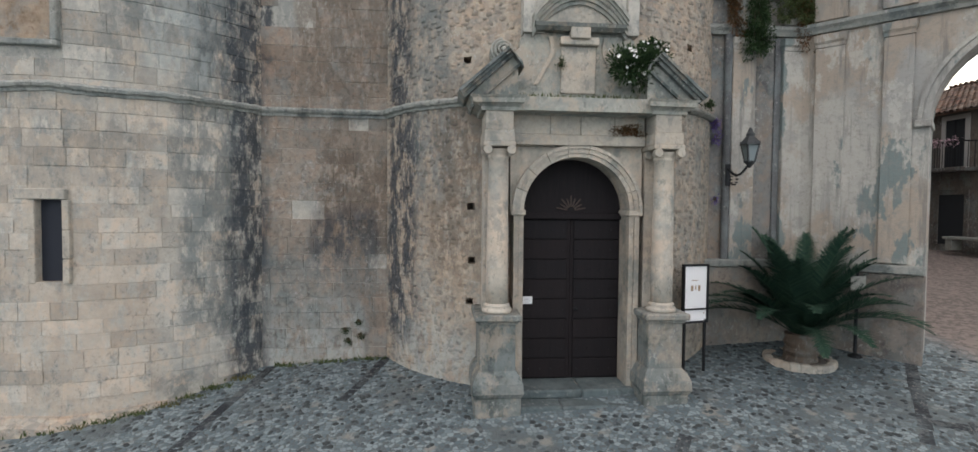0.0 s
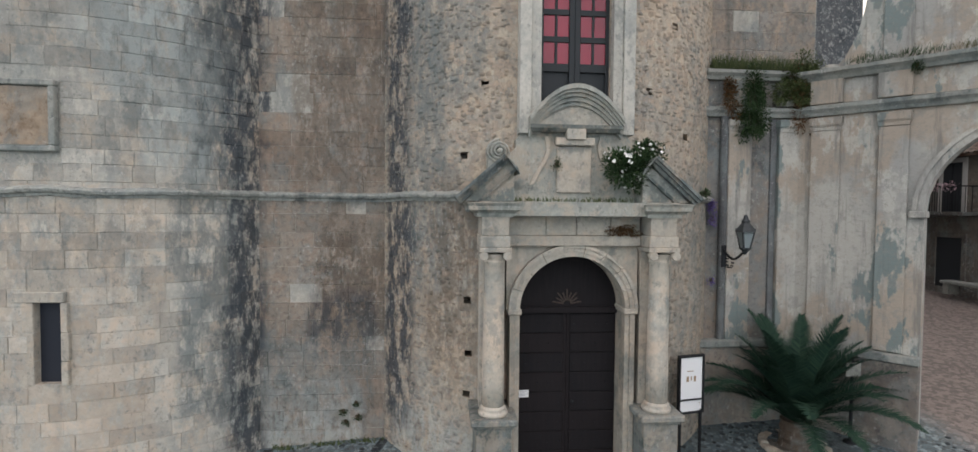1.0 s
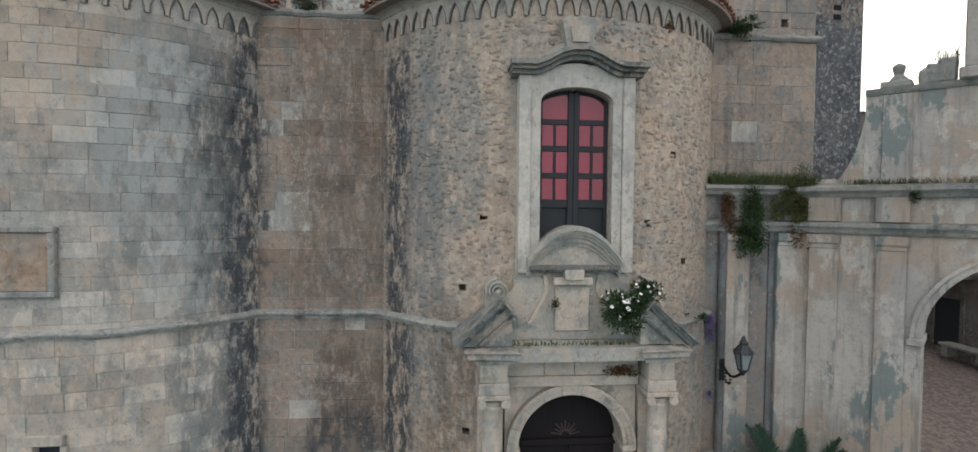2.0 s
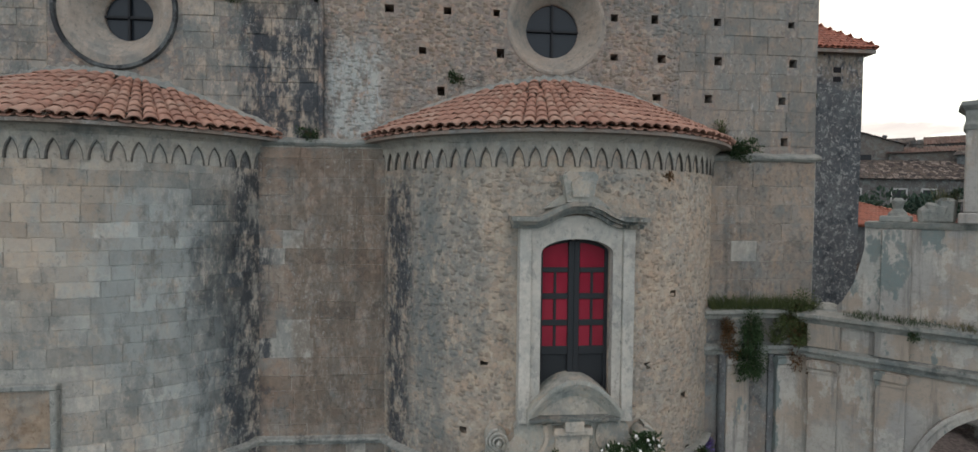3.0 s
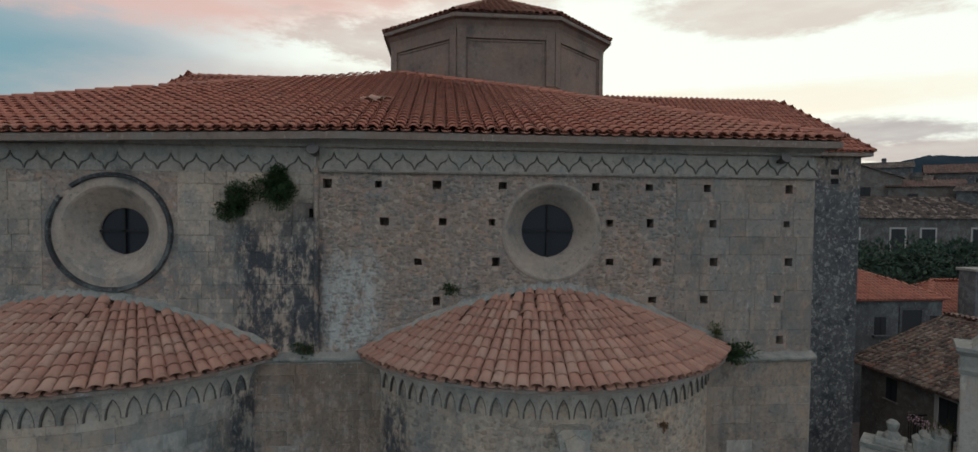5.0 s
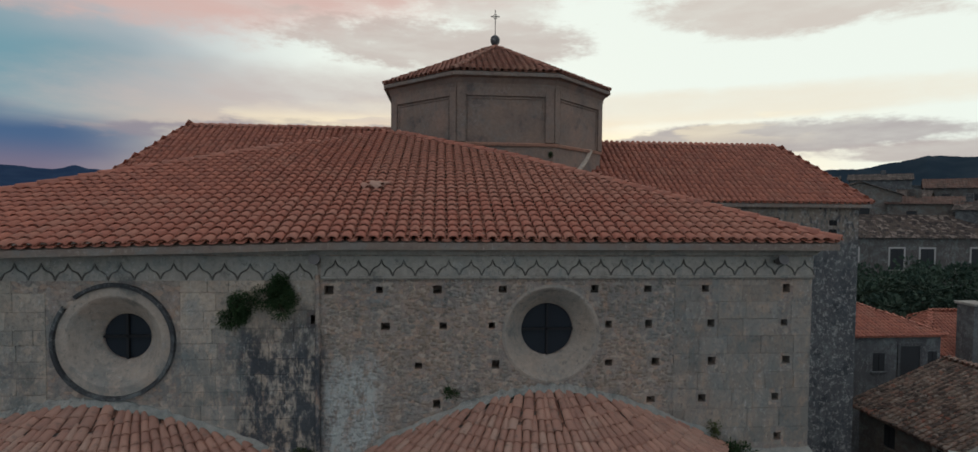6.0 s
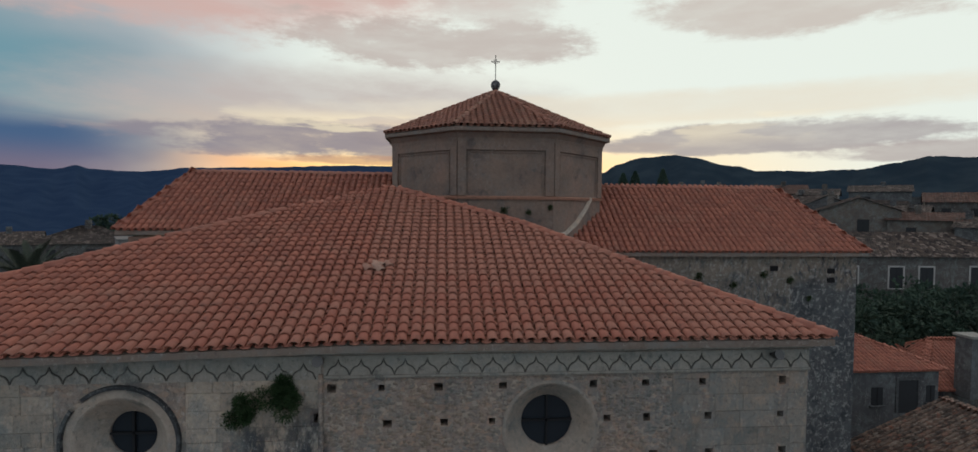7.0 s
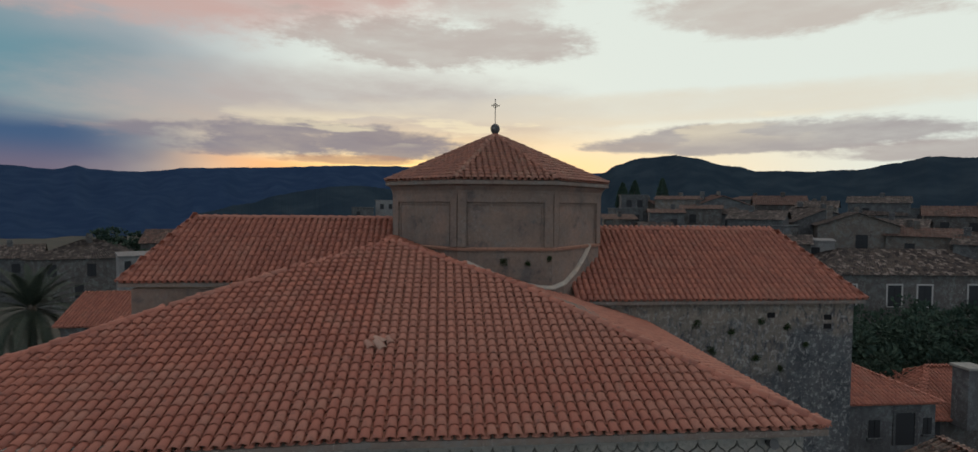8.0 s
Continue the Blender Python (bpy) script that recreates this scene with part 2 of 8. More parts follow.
    if pits:
        p = k.ramp(k.noise(grain * 1.7, 6, rough=0.8, shift=3), 0.33, 0.47)
        c = k.mix(k.math("MULTIPLY", k.math("SUBTRACT", 1.0, p), pits), c, k.mix(0.65, c, (0.05, 0.045, 0.04)))
        h = k.math("ADD", h, p)
    k.colour(c)
    k.bump(h, 0.55, 0.025)
    return k.m


BLACK, SLATE, CHALK, UMBER, ROSE = (0.043, 0.053, 0.064), (0.135, 0.165, 0.17), (0.42, 0.465, 0.455), (0.125, 0.10, 0.078), (0.48, 0.385, 0.295)
# lichen, soot and damp as they lie on the masonry: from x, to x, from z, to z, strength, tone
STAINS = (
    (-5.0, -3.5, 4.9, 9.3, 0.55, SLATE), (-4.2, -3.4, 0.5, 9.3, 0.7, SLATE), (-4.1, -3.5, 5.2, 8.6, 0.45, BLACK), (-3.60, -3.0, -1.0, 9.6, 0.92, BLACK),
    (-7.2, -4.4, 4.9, 7.6, 0.28, SLATE), (-6.9, -4.6, 2.9, 4.4, 0.5, SLATE), (-8.0, -4.4, -1.0, 1.6, 0.45, ROSE), (-8.0, -4.4, 1.2, 4.4, 0.35, ROSE), (-8.0, -4.7, 8.1, 9.5, 0.5, ROSE),
    (-4.9, -3.9, 6.3, 8.9, 0.7, CHALK), (-5.6, -4.6, 6.6, 8.2, 0.45, CHALK), (-4.6, -3.7, 4.8, 6.6, 0.4, CHALK),
)
STAINS_MID = (
    (-2.7, -0.6, 4.7, 9.9, 0.62, UMBER), (-0.95, -0.5, -1.0, 9.9, 0.92, BLACK), (-2.2, -0.9, 2.1, 4.3, 0.8, UMBER), (-3.4, -1.2, 0.3, 2.2, 0.5, SLATE),
    (-3.3, -1.4, -0.5, 0.9, 0.5, CHALK), (-2.4, -1.2, 1.9, 2.8, 0.75, BLACK), (-3.7, -3.15, -1.0, 9.6, 0.8, BLACK),
)
STAINS_R = (
    (-1.0, -0.42, 0.2, 9.4, 0.92, BLACK), (-0.5, 0.1, 3.0, 9.3, 0.6, SLATE), (-0.4, 0.7, 5.8, 9.3, 0.5, SLATE), (-0.2, 0.7, 1.6, 4.8, 0.6, UMBER), (-0.8, 1.3, -0.8, 0.9, 0.5, CHALK),
    (3.9, 5.6, 0.5, 5.0, 0.35, SLATE), (0.9, 3.4, 8.0, 9.3, 0.3, SLATE),
)
STAINS_UP = (
    (-3.7, -2.0, 9.6, 12.3, 0.95, BLACK), (-5.0, -3.4, 10.2, 12.2, 0.6, SLATE), (-2.0, -1.0, 9.7, 11.8, 0.72, CHALK), (4.4, 7.6, 9.6, 13.2, 0.4, SLATE), (-9.5, -6.6, 10.0, 13.0, 0.45, SLATE),
    (2.6, 4.4, 12.2, 13.4, 0.5, SLATE),
)
ASHLAR = stone("grey_limestone_ashlar", (0.56, 0.525, 0.46), (0.48, 0.46, 0.41), (0.13, 0.15, 0.15), 0.4, 8, (0.56, 0.455, 0.35), rnd=0.2, fields=STAINS)
MORTAR = stone("lime_mortar", (0.50, 0.465, 0.405), (0.44, 0.42, 0.37), (0.13, 0.145, 0.14), 0.45, 14, rnd=0, fields=STAINS + STAINS_MID)
RUBBLE = stone("tan_rubble_render", (0.51, 0.435, 0.345), (0.43, 0.385, 0.32), (0.13, 0.135, 0.13), 0.35, 9, (0.53, 0.42, 0.31), rnd=0, pits=0.55, fields=STAINS_R, rubble=0.3)
DRUMWALL = stone("brown_drum_plaster", (0.25, 0.187, 0.148), (0.205, 0.162, 0.135), (0.085, 0.08, 0.078), 0.55, 8, (0.29, 0.205, 0.16), rnd=0, pits=0.5, mottle=0.3)
UPPER = stone("brown_rubble_masonry", (0.36, 0.29, 0.24), (0.315, 0.28, 0.25), (0.09, 0.094, 0.098), 0.5, 9, (0.355, 0.265, 0.21), rnd=0, pits=0.6, fields=STAINS_UP, rubble=0.42, mottle=0.6)
LICHEN = stone("lichen_mottled_masonry", (0.095, 0.10, 0.104), (0.072, 0.082, 0.09), (0.026, 0.033, 0.042), 0.75, 7, rnd=0, white=0.38, pits=0.4, mottle=0.4, fields=((5.0, 16.4, 13.9, 15.6, 0.85, (0.27, 0.225, 0.18)), (5.0, 13.4, 11.9, 15.0, 0.6, (0.23, 0.20, 0.165))))
PORTAL = stone("pale_portal_limestone", (0.54, 0.485, 0.405), (0.47, 0.435, 0.375), (0.15, 0.17, 0.162), 0.5, 10, (0.53, 0.43, 0.335), rnd=0.1)
CORNICE = stone("weathered_cornice_stone", (0.25, 0.268, 0.25), (0.31, 0.31, 0.28), (0.068, 0.08, 0.08), 0.7, 9, rnd=0)
DARKHOLE = Mat("dark_interior", 0.9).colour((0.012, 0.012, 0.014)).m


def tile_mat(name, a, b, c_, dark, patch=0.0):
    k = Mat(name, 0.6)
    k.bsdf.inputs["Specular IOR Level"].default_value = 0.35
    c = k.mix(k.ramp(k.island, 0.0, 1.0), a, b)
    c = k.mix(k.ramp(k.objrand, 0.45, 1.0, 0.0, 0.6), c, c_)
    c = k.mix(k.ramp(k.noise(1.1, 6, shift=5), 0.5, 0.72, 0.0, 0.55), c, c_)
    c = k.mix(k.ramp(k.noise(7.0, 7, rough=0.7), 0.5, 0.72, 0.0, 0.7), c, dark)
    if patch:
        # crusts of dark moss and pale lichen over a few tiles at a time
        c = k.mix(k.ramp(k.noise(1.9, 7, rough=0.7, shift=9), 0.47, 0.55, 0.0, patch), c, dark)
        c = k.mix(k.ramp(k.noise(3.4, 7, rough=0.72, shift=19), 0.55, 0.60, 0.0, patch), c, (0.27, 0.235, 0.20))
        c = k.mix(k.ramp(k.noise(2.6, 7, rough=0.72, shift=33), 0.57, 0.62, 0.0, patch), c, (0.25, 0.10, 0.065))
    # orange sheen added to brighten the roofs where they are seen aslant
    k.bsdf.inputs["Sheen Weight"].default_value = 0.35
    k.bsdf.inputs["Sheen Roughness"].default_value = 0.4
    k.bsdf.inputs["Sheen Tint"].default_value = (0.95, 0.42, 0.26, 1)
    k.colour(c)
    k.bump(k.noise(30, 5), 0.3, 0.01)
    return k.m


TILE = tile_mat("terracotta_tile", (0.345, 0.131, 0.087), (0.255, 0.095, 0.066), (0.315, 0.155, 0.11), (0.115, 0.062, 0.052))
TILE_OLD = tile_mat("faded_terracotta_tile", (0.35, 0.20, 0.148), (0.255, 0.14, 0.106), (0.37, 0.265, 0.208), (0.12, 0.09, 0.075))
TILE_GREY = tile_mat("lichened_old_tile", (0.16, 0.086, 0.062), (0.06, 0.05, 0.044), (0.23, 0.19, 0.155), (0.03, 0.027, 0.025), patch=0.8)
TILE_TOWN = tile_mat("weathered_town_tile", (0.17, 0.092, 0.066), (0.115, 0.066, 0.052), (0.17, 0.12, 0.09), (0.05, 0.04, 0.034))


def far_tile(name, a, b, pale, dark):
    """Old tiling far off, each tile its own shade."""
    k = Mat(name, 0.9)
    sp = k.N.new("ShaderNodeSeparateColor")
    k.L.new(k.cells(3.2, out="Color"), sp.inputs[0])
    c = k.mix(sp.outputs[0], a, b)
    c = k.mix(k.ramp(sp.outputs[1], 0.72, 0.80, 0.0, 0.9), c, pale)
    c = k.mix(k.ramp(sp.outputs[2], 0.66, 0.76, 0.0, 0.85), c, dark)
    c = k.mix(k.ramp(k.noise(0.8, 6), 0.5, 0.7, 0.0, 0.6), c, dark)
    k.colour(k.mix(k.ramp(k.objrand, 0, 1, 0, 0.4), c, b))
    return k.m


FAR_GREY = far_tile("lichened_far_tile", (0.085, 0.068, 0.058), (0.05, 0.045, 0.042), (0.19, 0.165, 0.145), (0.022, 0.021, 0.022))
FAR_RED = far_tile("red_far_tile", (0.115, 0.064, 0.05), (0.075, 0.047, 0.04), (0.15, 0.108, 0.085), (0.045, 0.036, 0.032))
TILE_BED = stone("mortar_tile_bed", (0.24, 0.19, 0.155), (0.20, 0.165, 0.14), (0.08, 0.07, 0.062), 0.3, 12, rnd=0)
TILE_DRUM = tile_mat("greyed_terracotta_tile", (0.29, 0.13, 0.088), (0.21, 0.10, 0.074), (0.30, 0.20, 0.145), (0.09, 0.06, 0.05))


# ---- mesh helpers ----
def part(name, bm, material, parent=None, label="", smooth=False):
    me = bpy.data.meshes.new(name)
    if smooth:
        for f in bm.faces:
            f.smooth = True
    bm.to_mesh(me)
    bm.free()
    me.materials.append(material)
    ob = new(name, me)
    if parent is not None:
        ob.parent = parent
    if label:
        ob["label"] = label
    return ob


def mesh_part(name, verts, faces, material, parent=None, smooth=False):
    me = bpy.data.meshes.new(name)
    me.from_pydata(verts, [], faces)
    if smooth:
        me.polygons.foreach_set("use_smooth", [True] * len(me.polygons))
    me.materials.append(material)
    ob = new(name, me)
    if parent is not None:
        ob.parent = parent
    return ob


def thing(name, at, label, category, group="", kind=""):
    e = new(name)
    e.location = at
    e.empty_display_size = 0.2
    bpy.context.view_layer.update()
    return tagged(e, label, category, group, kind)


def box(bm, x0, y0, z0, x1, y1, z1, bevel=0.0, m=None):
    r = bmesh.ops.create_cube(bm, size=1.0, matrix=Matrix.LocRotScale(((x0 + x1) / 2, (y0 + y1) / 2, (z0 + z1) / 2), None, (abs(x1 - x0), abs(y1 - y0), abs(z1 - z0))))
    vs = r["verts"]
    if bevel:
        es = list({e for v in vs for e in v.link_edges})
        vs = bmesh.ops.bevel(bm, geom=es, offset=bevel, segments=1, affect="EDGES")["verts"]
    if m is not None:
        bmesh.ops.transform(bm, matrix=m, verts=vs)
    return vs


def prism(bm, pts, z0, z1):
    """An upright prism over a plan polygon, counter-clockwise."""
    lo = [bm.verts.new((x, y, z0)) for x, y in pts]
    hi = [bm.verts.new((x, y, z1)) for x, y in pts]
    n = len(pts)
    for i in range(n):
        bm.faces.new((lo[i], lo[(i + 1) % n], hi[(i + 1) % n], hi[i]))
    bm.faces.new(hi)
    bm.faces.new(lo[::-1])
    return lo + hi


def extrude_xz(bm, pts, y0, y1):
    """A plate with outline pts in x, z, between y0 (front) and y1."""
    a = [bm.verts.new((x, y0, z)) for x, z in pts]
    b = [bm.verts.new((x, y1, z)) for x, z in pts]
    n = len(pts)
    for i in range(n):
        bm.faces.new((a[i], a[(i + 1) % n], b[(i + 1) % n], b[i]))
    bm.faces.new(a[::-1])
    bm.faces.new(b)
    bmesh.ops.recalc_face_normals(bm, faces=bm.faces[:])
    return a + b


def sweep(bm, path, profile, closed=False):
    """Sweeps profile (out, up) along a plan path of (x, y, z); out is to the path's right."""
    n = len(path)
    rings = []
    for i in range(n):
        p0 = path[i - 1] if i or closed else path[i]
        p1 = path[(i + 1) % n] if i < n - 1 or closed else path[i]
        d = Vector((p1[0] - p0[0], p1[1] - p0[1], 0)).normalized()
        o = Vector((d.y, -d.x, 0))
        rings.append([bm.verts.new(Vector(path[i]) + o * a + Vector((0, 0, b))) for a, b in profile])
    k = len(profile)
    for i in range(n if closed else n - 1):
        A, B = rings[i], rings[(i + 1) % n]
        for j in range(k):
            bm.faces.new((A[j], B[j], B[(j + 1) % k], A[(j + 1) % k]))
    if not closed:
        bm.faces.new(rings[0][::-1])
        bm.faces.new(rings[-1])
    bmesh.ops.recalc_face_normals(bm, faces=bm.faces[:])


def lathe(bm, profile, at=(0, 0, 0), seg=20):
    """Turns (radius, height) about an upright axis."""
    rings = []
    for r, h in profile:
        rings.append([bm.verts.new((at[0] + r * math.cos(2 * math.pi * i / seg), at[1] + r * math.sin(2 * math.pi * i / seg), at[2] + h)) for i in range(seg)])
    for A, B in zip(rings, rings[1:]):
        for i in range(seg):
            bm.faces.new((A[i], A[(i + 1) % seg], B[(i + 1) % seg], B[i]))
    bm.faces.new(rings[0][::-1])
    bm.faces.new(rings[-1])


def cut(ob, *cutters):
    """Cuts openings through a mesh, for good."""
    for c in cutters:
        md = ob.modifiers.new("opening", "BOOLEAN")
        md.operation, md.solver, md.object = "DIFFERENCE", "EXACT", c
    bpy.context.view_layer.update()
    me = bpy.data.meshes.new_from_object(ob.evaluated_get(bpy.context.evaluated_depsgraph_get()))
    ob.modifiers.clear()
    old = ob.data
    ob.data = me
    bpy.data.meshes.remove(old)
    for c in cutters:
        bpy.data.objects.remove(c)


def cutter(fill):
    bm = bmesh.new()
    fill(bm)
    bmesh.ops.recalc_face_normals(bm, faces=bm.faces[:])
    me = bpy.data.meshes.new("cutter")
    bm.to_mesh(me)
    bm.free()
    return new("cutter", me)


# ---- roof tiles ----
def tile_verts(length, w0, w1, rise, seg=5, under=False):
    """One half-round clay tile along +y: cover (arched) or pan (hollow); w0 at the lower end."""
    vs, fs = [], []
    s = -1.0 if under else 1.0
    for y, w in ((0.0, w0), (length, w1)):
        for i in range(seg + 1):
            a = math.pi * i / seg
            vs.append((-w / 2 * math.cos(a), y, s * rise * math.sin(a) * (1.0 if y == 0 else 0.85)))
    n = seg + 1
    fs += [(i, i + 1, n + i + 1, n + i) for i in range(seg)]
    # the thickness that shows at the lower end
    b = len(vs)
    for i in range(n):
        a = math.pi * i / seg
        w = w0 - 0.035
        vs.append((-w / 2 * math.cos(a), 0.0, s * (rise - 0.018) * math.sin(a) - (0.0 if not under else 0.004)))
    fs += [(b + i, b + i + 1, i + 1, i) for i in range(seg)]
    for i in range(n):
        x, y, z = vs[b + i]
        vs.append((x, 0.12, z))
    fs += [(b + n + i, b + n + i + 1, b + i + 1, b + i) for i in range(seg)]
    return vs, fs


class Cloud:
    """Gathers many small pieces into one mesh."""

    def __init__(self):
        self.v, self.f = [], []

    def add(self, m, vs, fs):
        b = len(self.v)
        a = np.array(vs) @ np.array(m.to_3x3()).T + np.array(m.translation)
        self.v.extend(map(tuple, a))
        self.f.extend(tuple(b + i for i in f) for f in fs)


COVER = tile_verts(0.37, 0.205, 0.165, 0.068)
PAN = tile_verts(0.39, 0.19, 0.21, 0.045, under=True)
PITCH_U, ROW = 0.235, 0.285


def shared_mesh(name, vf, material):
    me = bpy.data.meshes.new(name)
    me.from_pydata(vf[0], [], vf[1])
    me.polygons.foreach_set("use_smooth", [True] * len(me.polygons))
    me.materials.append(material)
    return me


def tile_field(roof, origin, u, v, inside, nu, nv, material, pitch=PITCH_U, row=ROW, single=None, rng=None):
    """Covers the plane origin + a*u + b*v with cover and pan tiles wherever inside(a, b) holds.
    single(a, b): these cover tiles are parts of their own."""
    rng = rng or random.Random(7)
    u, v = Vector(u).normalized(), Vector(v).normalized()
    n = u.cross(v)
    rest, made = Cloud(), 0
    me = shared_mesh("tile", COVER, material)
    for i in range(nu):
        ja = rng.uniform(-0.007, 0.007)
        for j in range(nv):
            b = j * row
            for pan in (0, 1):
                a = (i + 0.5 * pan) * pitch + ja
                if not inside((i + 0.5 * pan) * pitch + 0.006, b):
                    continue
                tilt = Matrix.Rotation(rng.uniform(-0.014, 0.014), 3, "Z") @ Matrix.Rotation(-0.095 + rng.uniform(-0.012, 0.012), 3, "X")
                rot = Matrix((u, v, n)).transposed() @ tilt
                p = Vector(origin) + u * a + v * (b + rng.uniform(-0.012, 0.012)) + n * (0.07 if pan else 0.08 + rng.uniform(-0.004, 0.006))
                m = Matrix.Translation(p) @ rot.to_4x4()
                if not pan and single and made < 300 and single(a, b):
                    o = new("tile", me)
                    o.parent = roof
                    o.matrix_local = m
                    made += 1
                else:
                    rest.add(m, *(PAN if pan else COVER))
    r = mesh_part("tiling", rest.v, rest.f, material, roof, True)
    r["kind"] = "stuff"
    return r


def ridge_tiles(roof, p0, p1, material, step=0.38, w=0.24):
    """A row of half-round capping tiles along a ridge or hip, from its lower end."""
    p0, p1 = Vector(p0), Vector(p1)
    v = (p1 - p0).normalized()
    u = v.cross(Vector((0, 0, 1))).normalized()
    n = u.cross(v)
    rot = Matrix((u, v, n)).transposed().to_4x4()
    c = Cloud()
    vf = tile_verts(step + 0.1, w, w * 0.86, w * 0.46)
    rng = random.Random(3)
    for i in range(int((p1 - p0).length / step)):
        m = Matrix.Translation(p0 + v * i * step + n * (0.055 + rng.uniform(0, 0.012))) @ rot @ Matrix.Rotation(-0.05, 4, "X")
        c.add(m, *vf)
    o = mesh_part("ridge_capping", c.v, c.f, material, roof, True)
    o["kind"] = "stuff"
    return o


# ---- the plan ----
WY = 10.13                    # face of the tall east wall
WX0, WX1 = -12.7, 7.36        # its ends
APSES = ((2.1, 11.85), (-6.25, 12.0))
AR = 3.6                      # radius of both apses
LEDGE = 9.95
EAVE = 13.95


def arc(cx, cy, r, a0, a1, n):
    """Plan points round (cx, cy); angle 0 faces the camera's side (-y), growing to the right."""
    return [(cx + r * math.sin(a0 + (a1 - a0) * i / n), cy - r * math.cos(a0 + (a1 - a0) * i / n)) for i in range(n + 1)]


def half_angle(cy, r, y=WY):
    return math.acos((cy - y) / r)


def arch_pts(cx, z0, spring, half, rise=None, n=16):
    """Outline in x, z of an arched opening."""
    rise = half if rise is None else rise
    pts = [(cx - half, z0), (cx + half, z0)]
    for i in range(n + 1):
        a = math.pi * i / n
        pts.append((cx + half * math.cos(a), spring + rise * math.sin(a)))
    return pts


# ---- ground ----
def ground_height(x, y):
    r = math.hypot(x, y)
    lane = max(0.0, min(1.0, ((x - 8.5) * 0.72 + (y - 8) * 0.69) / 14.0)) if x > 7 else 0.0
    # the forecourt climbs to the church and to the gateway
    court = -0.035 * max(0.0, -2 - x) * (r < 30) + max(-1.5, min(0.5, -0.2 + 0.05 * (x + 2) + 0.125 * (y - 8.4)))
    z = court * (1 - lane) + 1.5 * lane
    far = max(0.0, min(1.0, (r - 35) / 60.0))
    east = math.atan2(x, max(y, 0.01)) if y > 0 else 0.0
    hill = 7.0 * max(0.0, min(1.0, (east + 0.1) / 0.6)) - 6.0 * max(0.0, min(1.0, (-east) / 0.6))
    z += far * hill
    z -= 70.0 * max(0.0, min(1.0, (r - 140) / 500.0)) ** 1.3
    return z


def ground_sheet():
    bm = bmesh.new()
    rs = [0, 1, 2, 3, 4, 5, 6, 7, 7.5, 8, 8.5, 9, 9.5, 10, 10.5, 11, 12, 13, 14, 15.5, 17, 20, 25, 30, 36, 45, 55, 70, 90, 120, 160, 220, 320, 500, 800, 1400, 2400, 4200]
    n = 96
    rings = []
    for r in rs:
        if r == 0:
            rings.append([bm.verts.new((0, 0, ground_height(0, 0)))])
            continue
        rings.append([bm.verts.new((r * math.sin(2 * math.pi * i / n), r * math.cos(2 * math.pi * i / n), ground_height(r * math.sin(2 * math.pi * i / n), r * math.cos(2 * math.pi * i / n)))) for i in range(n)])
    for i in range(n):
        bm.faces.new((rings[0][0], rings[1][(i + 1) % n], rings[1][i]))
    for A, B in zip(rings[1:], rings[2:]):
        for i in range(n):
            bm.faces.new((A[i], A[(i + 1) % n], B[(i + 1) % n], B[i]))
    bmesh.ops.recalc_face_normals(bm, faces=bm.faces[:])
    k = Mat("pebble_paving", 0.8)
    cell = k.cells(13.0, out="Color")
    sep = k.N.new("ShaderNodeSeparateColor")
    k.L.new(cell, sep.inputs[0])
    near = k.mix(k.ramp(sep.outputs[0], 0.2, 0.9), (0.095, 0.13, 0.148), (0.215, 0.27, 0.285))
    edge = k.ramp(k.cells(13.0, feature="DISTANCE_TO_EDGE"), 0.0, 0.10)
    near = k.mix(edge, (0.085, 0.095, 0.095), near)
    near = k.mix(k.ramp(k.noise(0.8, 6), 0.52, 0.7), near, (0.10, 0.12, 0.125))
    near = k.mix(k.ramp(k.noise(2.4, 6, shift=3), 0.58, 0.72), near, (0.22, 0.225, 0.205))
    lane = k.mix(k.ramp(sep.outputs[1], 0.2, 0.9), (0.13, 0.115, 0.11), (0.22, 0.19, 0.175))
    near = k.mix(k.ramp(k.x, 8.6, 9.4), near, lane)
    d = k.math("SQRT", k.math("ADD", k.math("MULTIPLY", k.x, k.x), k.math("MULTIPLY", k.y, k.y)))
    wild = k.mix(k.ramp(k.noise(0.06, 6), 0.4, 0.65), (0.028, 0.036, 0.028), (0.05, 0.05, 0.038))
    k.colour(k.mix(k.ramp(d, 34, 60), near, wild))
    k.bump(edge, 0.6, 0.02)
    return tagged(part("ground", bm, k.m), "worn grey-blue pebble paving running out to dark countryside", "ground", kind="structure")


ground = ground_sheet()


